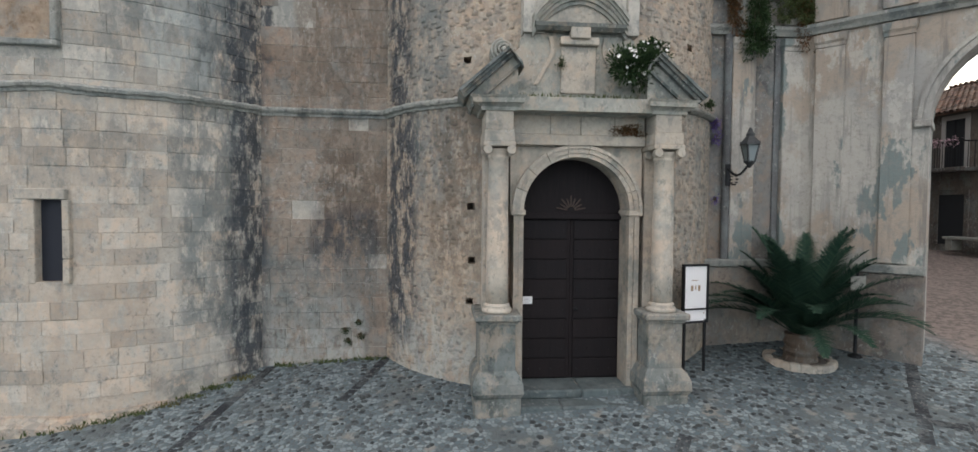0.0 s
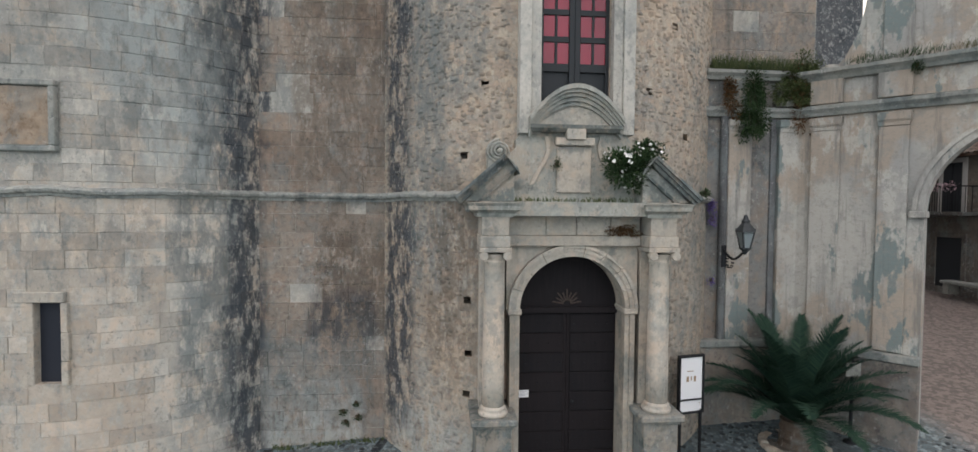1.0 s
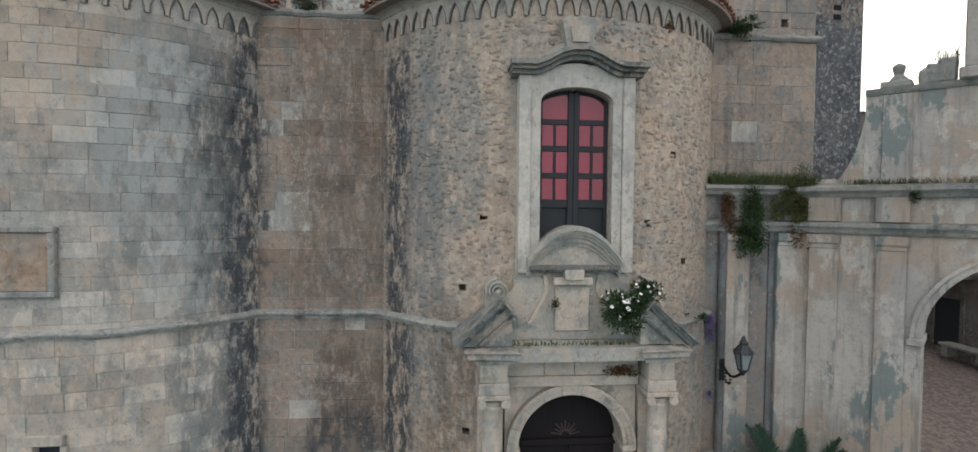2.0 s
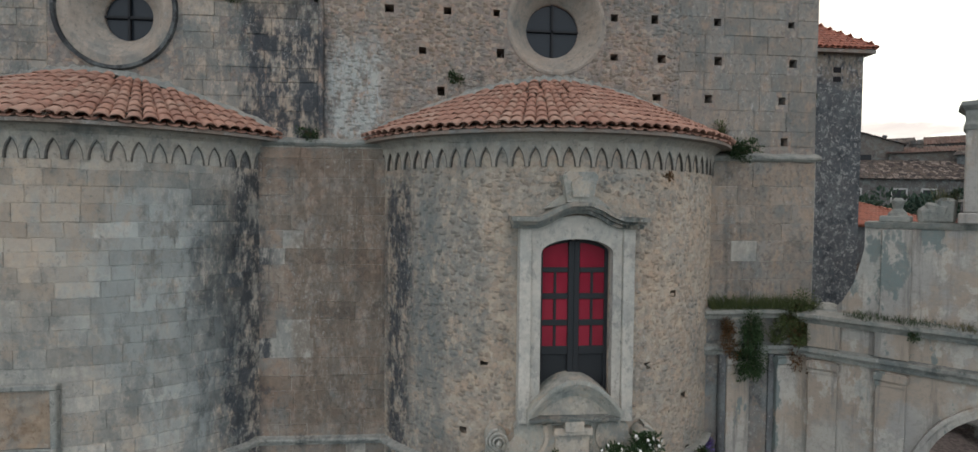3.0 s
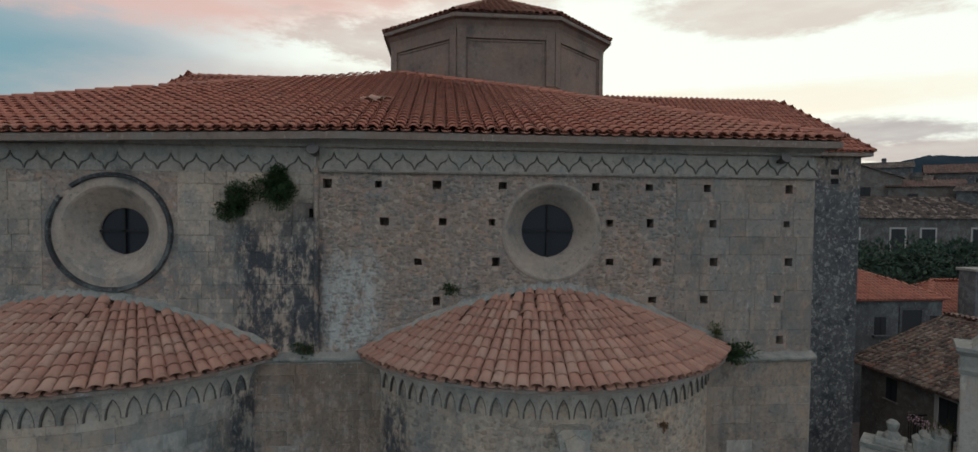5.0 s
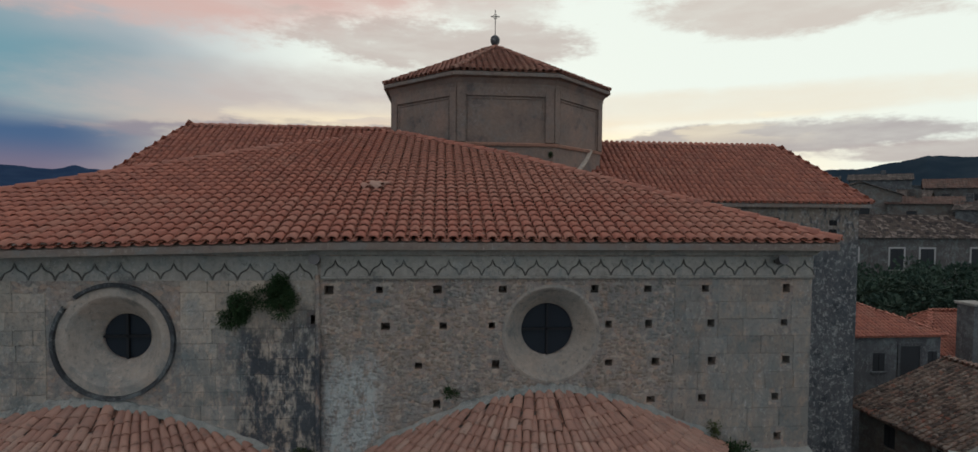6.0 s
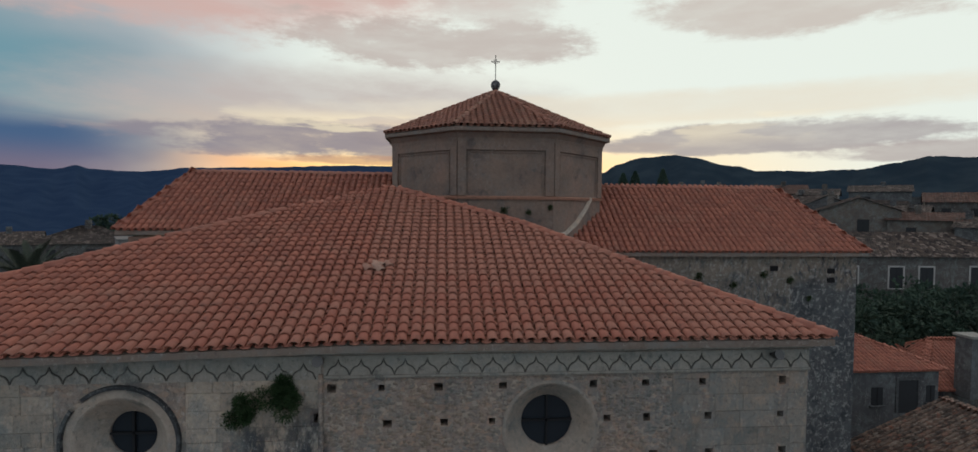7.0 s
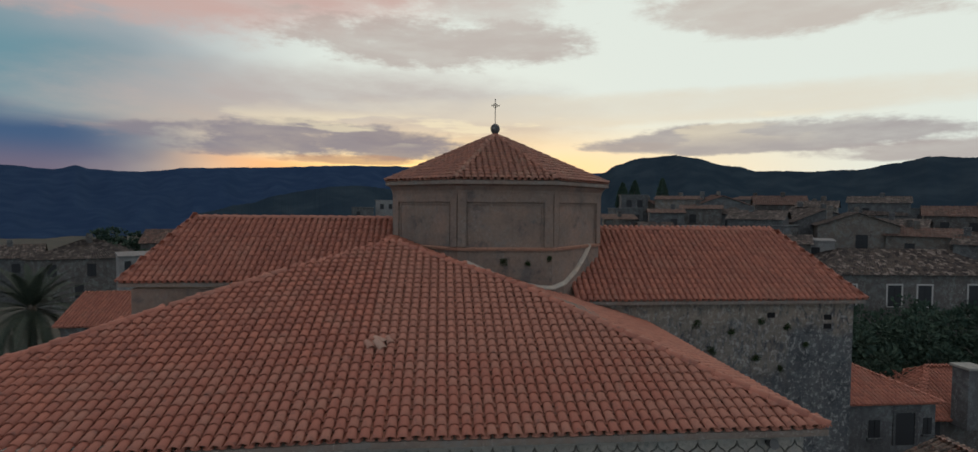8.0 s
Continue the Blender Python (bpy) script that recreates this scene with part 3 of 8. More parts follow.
def mountains(name, dist, crest, base, material, label):
    """A wooded ridge far off: a rough slope under a crest given as (bearing, rise) in degrees."""
    n, rows = 460, 8
    vs, fs = [], []
    for i in range(n + 1):
        t = i / n
        b = crest[0][0] + (crest[-1][0] - crest[0][0]) * t
        j = max(k for k in range(len(crest) - 1) if crest[k][0] <= b + 1e-9)
        (b0, e0), (b1, e1) = crest[j], crest[j + 1]
        s = (b - b0) / (b1 - b0)
        s = s * s * (3 - 2 * s) * 0.5 + s * 0.5
        e = e0 + (e1 - e0) * s + 0.07 * noise.noise((b * 1.1, 1.7, dist)) + 0.04 * noise.noise((b * 3.7, 4.1, dist)) + (0.055 * noise.noise((b * 11.0, 2.1, dist)) + 0.03 * noise.noise((b * 27.0, 6.1, dist)) if dist < 2500 else 0.0)
        az, h = radians(b), 18.0 + dist * math.tan(radians(e))
        for r in range(rows + 1):
            q = r / rows
            d = dist * (0.5 + 0.5 * q) + (0.03 * dist * noise.noise((b * 0.3, q * 3, 9.0)) if r < rows else 0)
            z = base + (h - base) * q ** 1.3 + (0.012 * dist * noise.noise((b * 0.5, q * 4, 2.2)) if 0 < r < rows else 0)
            vs.append((d * math.sin(az), d * math.cos(az), z))
    for i in range(n):
        for r in range(rows):
            a = i * (rows + 1) + r
            fs.append((a, a + rows + 1, a + rows + 2, a + 1))
    return tagged(mesh_part(name, vs, fs, material, smooth=True), label, "mountain", kind="structure")


def hill_mat(name, a, b):
    k = Mat(name, 1.0)
    k.bsdf.inputs["Specular IOR Level"].default_value = 0.0
    k.colour(k.mix(k.ramp(k.noise(0.012, 8), 0.35, 0.7), a, b))
    return k.m


# distance haze is put into the base colours as blue, most in the far slope
HILL = hill_mat("far_haze_blue_wooded_slope", (0.020, 0.040, 0.085), (0.028, 0.052, 0.10))
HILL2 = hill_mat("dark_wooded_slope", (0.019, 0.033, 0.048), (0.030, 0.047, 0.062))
mountains("backdrop_mountain", 3400, ((-90, 3.5), (-60, 4.2), (-37.3, 2.9), (-35.8, 2.86), (-34.1, 2.7), (-32.4, 3.12), (-31.6, 2.86), (-30.7, 2.85), (-28.4, 2.78), (-26.8, 2.92), (-24.3, 3.3), (-17.9, 3.6), (-9.5, 4.05), (-4.5, 4.09), (3.5, 3.81), (12.7, 3.49), (19.1, 3.54), (30, 3.2), (50, 3.0)), -90, HILL, "long dark wooded mountain ridge on the horizon, coloured haze blue")
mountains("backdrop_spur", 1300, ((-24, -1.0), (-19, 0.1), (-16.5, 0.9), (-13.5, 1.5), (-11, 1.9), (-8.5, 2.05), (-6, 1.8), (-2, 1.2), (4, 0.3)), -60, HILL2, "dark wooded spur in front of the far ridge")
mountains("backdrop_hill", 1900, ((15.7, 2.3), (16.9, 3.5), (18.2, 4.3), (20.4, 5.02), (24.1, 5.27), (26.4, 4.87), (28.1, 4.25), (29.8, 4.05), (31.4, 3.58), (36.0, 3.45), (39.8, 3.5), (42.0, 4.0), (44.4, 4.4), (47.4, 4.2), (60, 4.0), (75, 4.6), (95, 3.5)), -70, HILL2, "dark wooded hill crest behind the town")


# ---- church walls ----
church = thing("church", (-2, 14, 0), "weathered stone church with twin round apses and terracotta roofs", "church", kind="structure")


def under(ob):
    """Makes ob a part of the church without moving it."""
    ob.parent = church
    ob.matrix_parent_inverse = church.matrix_world.inverted()
    return ob


OCULI = ((2.15, 12.25, 0.51, 0.87), (-5.67, 12.20, 0.42, 0.80))
HOLES = []
for z, xs in ((13.1, (-1.97, -1.06, 0.0, 1.22, 2.98, 4.02, 5.17, 6.83)), (12.42, (-0.95, 0.11, 1.02, 3.26, 4.05, 5.3, 6.8)),
              (11.68, (-0.34, 1.1, 3.27, 4.2, 5.33, 6.86)), (10.95, (0.0, 4.12, 5.15, 6.65)), (12.56, (-2.22,)), (10.15, (6.72,)), (9.35, (6.6,)), (8.8, (5.65, 6.65))):
    HOLES += [(x, z) for x in xs]


def east_wall():
    bm = bmesh.new()
    box(bm, WX0, WY, -1.2, WX1, WY + 1.0, 13.75)
    w = part("wall", bm, UPPER, label="tall brown rubble wall pierced by square scaffold holes")

    def openings(bm):
        rng = random.Random(2)
        for x, z, r, R in OCULI:
            cone = [bm.verts.new((x + q * math.cos(2 * math.pi * i / 40), y, z + q * math.sin(2 * math.pi * i / 40))) for q, y in ((R, WY - 0.01), (r, WY + 0.42), (r, WY + 1.2)) for i in range(40)]
            for k in (0, 40):
                for i in range(40):
                    bm.faces.new((cone[k + i], cone[k + (i + 1) % 40], cone[k + 40 + (i + 1) % 40], cone[k + 40 + i]))
            bm.faces.new(cone[:40])
            bm.faces.new(cone[80:][::-1])
        for x, z in HOLES:
            a, b = rng.uniform(0.06, 0.085), rng.uniform(0.06, 0.085)
            box(bm, x - a, WY - 0.2, z - b, x + a, WY + 0.35, z + b)
    cut(w, cutter(openings))
    return under(w)


east = east_wall()


def apse_shell(i):
    cx, cy = APSES[i]
    ha = half_angle(cy, AR, WY + 0.3)
    out = arc(cx, cy, AR, -ha, ha, 40)
    inn = arc(cx, cy, AR - 0.7, -ha, ha, 40)[::-1]
    bm = bmesh.new()
    prism(bm, out + inn, -1.2, 9.94)
    bmesh.ops.recalc_face_normals(bm, faces=bm.faces[:])
    w = part("apse_wall", bm, RUBBLE if i == 0 else MORTAR, label="curved apse wall of tan rubble render" if i == 0 else "curved apse wall of grey limestone blocks")
    if i == 0:
        cut(w, cutter(lambda bm: extrude_xz(bm, arch_pts(cx, 0.05, 2.80, 0.86), cy - AR - 0.8, cy - AR + 1.2)),
            cutter(lambda bm: extrude_xz(bm, arch_pts(cx, 5.6, 8.12, 0.56, 0.22), cy - AR - 0.8, cy - AR + 1.2)),
            cutter(lambda bm: [box(bm, x - 0.06, y - 0.3, z - 0.055, x + 0.06, y + 0.3, z + 0.055) for x, y, z in ((0.72, 8.55, 6.33), (3.38, 8.5, 6.26), (0.49, 8.7, 1.99), (0.47, 8.7, 2.86), (0.46, 8.7, 1.32), (4.35, 9.0, 4.62), (3.85, 8.7, 2.05), (4.2, 8.95, 5.6), (0.4, 8.7, 5.2), (3.9, 8.75, 7.4))]))
    else:
        cut(w, cutter(lambda bm: box(bm, -5.94, 7, 1.68, -5.56, 9.6, 2.90)))
    return under(w)


apse_r = apse_shell(0)
apse_l = apse_shell(1)
# the rough footing that shows where the paving falls away
bm = bmesh.new()
cx, cy = APSES[1]
ring = []
for k in range(61):
    a = -1.1 + 2.2 * k / 60
    row = []
    for q, z in ((AR - 0.05, -0.30), (AR + 0.07, -0.33), (AR + 0.15, -0.45), (AR + 0.20, -1.1)):
        q += 0.05 * noise.noise((a * 9, z * 6, 1.0)) if q > AR else 0
        row.append(bm.verts.new((cx + q * math.sin(a), cy - q * math.cos(a), z + 0.05 * noise.noise((a * 7, 3.0, z)))))
    ring.append(row)
for A, B in zip(ring, ring[1:]):
    for j in range(3):
        bm.faces.new((A[j], A[j + 1], B[j + 1], B[j]))
bmesh.ops.recalc_face_normals(bm, faces=bm.faces[:])
under(part("footing", bm, RUBBLE, label="rough stone footing at the foot of the apse"))

# the thicker lower wall between and beside the apses
bm = bmesh.new()
box(bm, -3.75, WY - 0.10, -0.4, -0.55, WY + 0.2, LEDGE)
lower_mid = under(part("wall", bm, MORTAR, label="lower wall of mixed stone between the apses"))
bm = bmesh.new()
box(bm, 4.6, WY - 0.08, -0.4, WX1 - 0.03, WY + 0.2, LEDGE - 0.12)
lower_right = under(part("wall", bm, MORTAR, label="lower wall of large grey blocks"))

# side walls, transept, and the rest that closes the church
bm = bmesh.new()
box(bm, WX1 - 0.9, WY + 1.0, -0.4, WX1, 19.2, 13.75)
under(part("wall", bm, UPPER))
bm = bmesh.new()
box(bm, WX0, WY + 1.0, -0.4, WX0 + 0.9, 19.2, 13.75)
under(part("wall", bm, UPPER))
TY = 19.35
bm = bmesh.new()
box(bm, 6.0, TY, -0.4, 15.95, TY + 7.0, 14.75)
under(part("transept_wall", bm, LICHEN, label="transept wall mottled black and white with lichen"))
bm = bmesh.new()
box(bm, -10.65, TY + 0.1, -0.4, -3.0, TY + 7.0, 15.35)
under(part("transept_wall", bm, DRUMWALL))

# ---- roofs ----
APEX = Vector((-1.6, 18.3, 17.05))
EY = 9.75
ER = Vector((7.62, EY, 13.99))
EL = Vector((-12.875, EY, 13.68))


def plane_mesh(name, pts, material):
    bm = bmesh.new()
    f = bm.faces.new([bm.verts.new(p) for p in pts])
    r = bmesh.ops.extrude_face_region(bm, geom=[f])
    bmesh.ops.translate(bm, verts=[v for v in r["geom"] if isinstance(v, bmesh.types.BMVert)], vec=(0, 0, -0.12))
    bmesh.ops.recalc_face_normals(bm, faces=bm.faces[:])
    return under(part(name, bm, material))


def in_poly(poly):
    def f(a, b):
        c = False
        n = len(poly)
        for i in range(n):
            (x0, y0), (x1, y1) = poly[i], poly[(i + 1) % n]
            if (y0 > b) != (y1 > b) and a < (x1 - x0) * (b - y0) / (y1 - y0) + x0:
                c = not c
        return c
    return f


def tiled(name, corners, material, single=None, label="", base=None, straight=False):
    """A tiled roof plane; corners start with the eave's left and right end.
    straight: the columns run along y even where the eave falls to one side."""
    corners = [Vector(c) for c in corners]
    o = corners[0]
    u = (corners[1] - o).normalized()
    n = u.cross(corners[2] - o).normalized()
    v = Vector((0, 1, -n.y / n.z)).normalized() if straight else n.cross(u)
    roof = plane_mesh(name, corners, base or TILE_BED)
    if label:
        roof["label"] = label
    if straight:
        poly = [((c - o).x / u.x, ((c - o) - u * ((c - o).x / u.x)).y / v.y) for c in corners]
    else:
        poly = [((c - o).dot(u), (c - o).dot(v)) for c in corners]
    nu = int(max(a for a, b in poly) / PITCH_U) + 1
    nv = int(max(b for a, b in poly) / ROW) + 1
    inside = in_poly([(a, b + (-0.02 if b < 0.01 else 0)) for a, b in poly])
    tile_field(roof, o, u, v, inside, nu, nv, material, single=single, rng=random.Random(len(name) + nu))
    return roof


BACK = 21.5
PITCH = (APEX.z - 13.99) / (APEX.y - EY)
KN = Vector((2.2, 15.35, 13.99 + (15.35 - EY) * PITCH))
# the eave sags to the south, so the slope is built as two planes that meet under the apex
EM = Vector((APEX.x, EY, 13.99))
HM = APEX.copy()
slope_z = lambda x, y: 13.99 + 0.0283 * (x - APEX.x) + (y - EY) * (HM.z - 13.99) / (APEX.y - EY)
K1, K2 = (Vector((x, y, slope_z(x, y))) for x, y in ((-7.0, 14.55), (-4.6, 16.35)))
front_roof = tiled("roof", (EM, ER, KN, APEX), TILE, lambda a, b: a < 6.5 and b < 2.4, "main hipped roof slope of terracotta barrel tiles")
front_left = tiled("roof", (EL, EM, HM, K2, K1), TILE, lambda a, b: a > 5.5 and b < 2.0, "main hipped roof slope of terracotta barrel tiles", straight=True)
side_roof = tiled("roof", (ER, (ER.x, 19.2, 13.99), (APEX.x, 21.0, 17.0), APEX, KN), TILE)
left_roof = plane_mesh("roof", ((EL.x, 19.2, 13.56), EL - Vector((0, 0, 0.1)), K1 - Vector((0, 0, 0.1)), K2 - Vector((0, 0, 0.1))), TILE)
ridge_tiles(front_roof, ER + Vector((0, 0, 0.02)), KN + Vector((0, 0, 0.02)), TILE)
ridge_tiles(front_roof, KN + Vector((0, 0, 0.02)), APEX, TILE)
for a_, b_ in ((EL, K1), (K1, K2)):
    ridge_tiles(front_left, a_ + Vector((0, 0, 0.02)), b_ + Vector((0, 0, 0.02)), TILE)

RY, RZ = 22.6, 17.6
tr_r = tiled("roof", ((5.0, 19.05, 14.85), (16.2, 19.05, 14.85), (14.75, RY, RZ - 0.33), (5.0, RY, RZ - 0.33)), TILE, label="transept roof of terracotta barrel tiles")
tr_re = tiled("roof", ((16.2, 19.05, 14.85), (16.2, 26.1, 14.85), (14.75, RY, RZ - 0.33)), TILE)
tr_l = tiled("roof", ((-11.0, 19.3, 15.55), (0.5, 19.3, 15.55), (0.5, RY, RZ + 0.1), (-9.92, RY, RZ + 0.1)), TILE, label="transept roof of terracotta barrel tiles")
tr_le = tiled("roof", ((-11.0, 26.0, 15.55), (-11.0, 19.3, 15.55), (-9.92, RY, RZ + 0.1)), TILE)
ridge_tiles(tr_r, (5.0, RY, RZ - 0.31), (14.75, RY, RZ - 0.31), TILE)
ridge_tiles(tr_r, (16.2, 19.05, 14.87), (14.75, RY, RZ - 0.31), TILE)
ridge_tiles(tr_l, (-9.92, RY, RZ + 0.12), (0.5, RY, RZ + 0.12), TILE)
ridge_tiles(tr_l, (-11.0, 19.3, 15.57), (-9.92, RY, RZ + 0.12), TILE)


def apse_roof(i):
    """A cone of barrel tiles about the apse's axis, cut off by the tall wall."""
    cx, cy = APSES[i]
    R, z0, rise = AR + 0.34, 9.99, 0.515
    ha = math.acos((cy - WY) / R)

    def on(a, r):
        return Vector((cx + r * math.sin(a), cy - r * math.cos(a), z0 + (R - r) * rise))
    n = 40
    bm = bmesh.new()
    rv, tv, lo = [], [], []
    for k in range(n + 1):
        a = -ha + 2 * ha * k / n
        rv.append(bm.verts.new(on(a, R)))
        tv.append(bm.verts.new(on(a, min(R - 0.001, (cy - WY) / max(0.05, math.cos(a))))))
        lo.append(bm.verts.new(on(a, R) - Vector((0, 0, 0.05))))
    inner = [bm.verts.new(on(-ha + 2 * ha * k / n, AR - 0.1) * 1.0) for k in range(n + 1)]
    for k in range(n + 1):
        inner[k].co.z = z0 - 0.05
    for k in range(n):
        bm.faces.new((rv[k], rv[k + 1], tv[k + 1], tv[k]))
        bm.faces.new((rv[k + 1], rv[k], lo[k], lo[k + 1]))
        bm.faces.new((lo[k + 1], lo[k], inner[k], inner[k + 1]))
    roof = under(part("apse_roof", bm, TILE_BED, label="half-conical apse roof of faded barrel tiles"))
    rng = random.Random(40 + i)
    rest = Cloud()
    me = shared_mesh("tile", COVER, TILE_OLD)
    made = 0
    cols = int(2 * ha * R / 0.20)
    ends = [rng.uniform(0.50, 0.74) if c % 2 else 0.0 for c in range(cols + 3)]
    slope = math.sqrt(1 + rise * rise)
    for c in range(cols + 1):
        wob = rng.uniform(-0.012, 0.012)
        for pan in (0, 1):
            a = -ha + 2 * ha * (c + 0.5 * pan) / cols + wob / R
            if abs(a) > ha - 0.01:
                continue
            end = (cy - WY) / math.cos(a)
            v = (on(a, 1.0) - on(a, 2.0)).normalized()
            u = Vector((math.cos(a), math.sin(a), 0))
            nn = u.cross(v)
            for r in range(14):
                d = r * 0.25
                rad = R - d / slope
                if rad < end + 0.18:
                    break
                s = q = rad / R
                if q < ends[c]:
                    break
                # where a neighbouring column has died out, this one spreads
                s *= 1 + 0.42 * (q < ends[c + 1]) + 0.42 * (q < ends[c - 1])
                p = on(a, rad) + nn * (0.05 if pan else 0.07) + v * rng.uniform(-0.02, 0.02)
                rot = Matrix((u * min(1.1, s), v, nn)).transposed() @ Matrix.Rotation(-0.085 + rng.uniform(-0.02, 0.02), 3, "X") @ Matrix.Rotation(rng.uniform(-0.04, 0.04), 3, "Z")
                m = Matrix.Translation(p) @ rot.to_4x4()
                if not pan and made < 150 and r < 7:
                    o = new("tile", me)
                    o.parent = roof
                    o.matrix_local = m
                    made += 1
                else:
                    rest.add(m, *(PAN if pan else COVER))
    mesh_part("tiling", rest.v, rest.f, TILE_OLD, roof, True)["kind"] = "stuff"
    # the mortar fillet where the tiles die against the wall
    bm = bmesh.new()
    rng2 = random.Random(9 + i)
    prev = None
    for k in range(61):
        a = -ha * 0.97 + 2 * ha * 0.97 * k / 60
        r = (cy - WY) / math.cos(a)
        p = on(a, r)
        w, h = 0.13 + rng2.uniform(-0.03, 0.03), 0.16 + rng2.uniform(-0.03, 0.04)
        ring = [bm.verts.new((p.x, WY + 0.02, p.z + h)), bm.verts.new((p.x, WY - 0.03, p.z + h * 0.92)), bm.verts.new((p.x, WY - w, p.z + 0.075 - w * rise * 0.6)), bm.verts.new((p.x, WY + 0.02, p.z - 0.05))]
        if prev:
            for j in range(3):
                bm.faces.new((prev[j], ring[j], ring[j + 1], prev[j + 1]))
        prev = ring
    part("mortar_fillet", bm, CORNICE, roof)
    return roof


apse_roof(0)
apse_roof(1)

# ---- octagonal drum ----
OC = Vector((2.26, 22.79, 0))


def oct_pts(r, turn=0.0):
    return [(OC.x + r * math.cos(radians(22.5 + 45 * i) + turn), OC.y + r * math.sin(radians(22.5 + 45 * i) + turn)) for i in range(8)]


bm = bmesh.new()
prism(bm, oct_pts(4.40), 14.0, 19.1)
drum = under(part("drum", bm, DRUMWALL, label="octagonal drum of brown plastered masonry"))
bm = bmesh.new()
sweep(bm, [(x, y, 18.75) for x, y in oct_pts(4.40)], [(0, 0), (0.08, 0), (0.10, 0.12), (0.2, 0.28), (0.28, 0.32), (0.28, 0.42), (0, 0.42)], True)
part("cornice", bm, DRUMWALL, drum)
bm = bmesh.new()
sweep(bm, [(x, y, 16.75) for x, y in oct_pts(4.40)], [(0, 0), (0.07, 0.0), (0.09, 0.08), (0, 0.12)], True)
part("string_course", bm, TILE_DRUM, drum)
TOP = Vector((OC.x, OC.y, 21.3))
for i in range(8):
    p = oct_pts(4.76)
    a, b = p[i - 1], p[i]
    r = tiled("roof", ((*a, 19.2), (*b, 19.2), TOP), TILE_DRUM)
    ridge_tiles(r, (*b, 19.22), TOP - (TOP - Vector((*b, 19.22))) * 0.03, TILE_DRUM, w=0.2)



# ---- masonry dressings of the church ----
STRING_Z = 4.53


def block_mesh(name, material):
    """A unit stone, 1 x 1 x 1, face at y = -1 with rubbed edges; back at y = 0."""
    e = 0.022
    vs = [(-.5, 0, -.5), (.5, 0, -.5), (.5, 0, .5), (-.5, 0, .5), (-.5, -.55, -.5), (.5, -.55, -.5), (.5, -.55, .5), (-.5, -.55, .5),
          (-.5 + e, -1, -.5 + e), (.5 - e, -1, -.5 + e), (.5 - e, -1, .5 - e), (-.5 + e, -1, .5 - e)]
    fs = [(8, 9, 10, 11)]
    for i in range(4):
        j = (i + 1) % 4
        fs += [(i, j, 4 + j, 4 + i), (4 + i, 4 + j, 8 + j, 8 + i)]
    me = bpy.data.meshes.new(name)
    me.from_pydata(vs, [], fs)
    me.materials.append(material)
    return me, vs, fs


def courses(parent, place, length, z0, z1, rng, material, lens=(0.36, 0.66), hs=(0.23, 0.32), holes=(), depth=0.009, limit=300, near=lambda s, z: True):
    """Lays stones in courses along a wall; place(s, z) gives point, tangent and outward way."""
    me, vs, fs = block_mesh("stone_block", material)
    rest, made, z = Cloud(), 0, z0
    while z < z1 - 0.05:
        h = min(rng.uniform(*hs), z1 - z)
        if z1 - z - h < 0.12:
            h = z1 - z
        runs = [(0.0, length)]
        for a, b, c, d in holes:
            if z + h > c and z < d:
                runs = [q for r in runs for q in ((r[0], min(r[1], a)), (max(r[0], b), r[1])) if q[1] - q[0] > 0.04]
        for r0, r1 in runs:
            s = r0 - (rng.uniform(0, 0.3) if r0 == 0 else 0)
            while s < r1 - 0.02:
                e = s + rng.uniform(*lens)
                if r1 - e < 0.18:
                    e = r1
                a, b = max(s, r0), min(e, r1)
                s = e
                if b - a < 0.03 or rng.random() < 0.04:
                    continue
                p, t, o = place((a + b) / 2, z + h / 2)
                d = depth + rng.uniform(-0.005, 0.006)
                g = 0.002 + rng.uniform(0, 0.009) ** 1.0
                m = Matrix.Translation(p) @ Matrix((t * (b - a - g), -o * d, Vector((0, 0, h - g)))).transposed().to_4x4() @ Matrix.Rotation(rng.uniform(-0.008, 0.008), 4, "Y")
                if made < limit and near((a + b) / 2, z):
                    ob = new("stone_block", me)
                    ob.parent = parent
                    ob.matrix_parent_inverse = parent.matrix_world.inverted()
                    ob.matrix_world = m
                    made += 1
                else:
                    rest.add(m, vs, fs)
        z += h
    o = mesh_part("stonework", rest.v, rest.f, material)
    o.parent = parent
    o.matrix_parent_inverse = parent.matrix_world.inverted()
    o["kind"] = "stuff"


bpy.context.view_layer.update()


def on_apse(i, r=AR):
    cx, cy = APSES[i]
    ha = half_angle(cy, AR)

    def place(s, z):
        a = -ha + s / AR
        o = Vector((math.sin(a), -math.cos(a), 0))
        return Vector((cx, cy, z)) + o * r, Vector((math.cos(a), math.sin(a), 0)), o
    return place, 2 * ha * AR


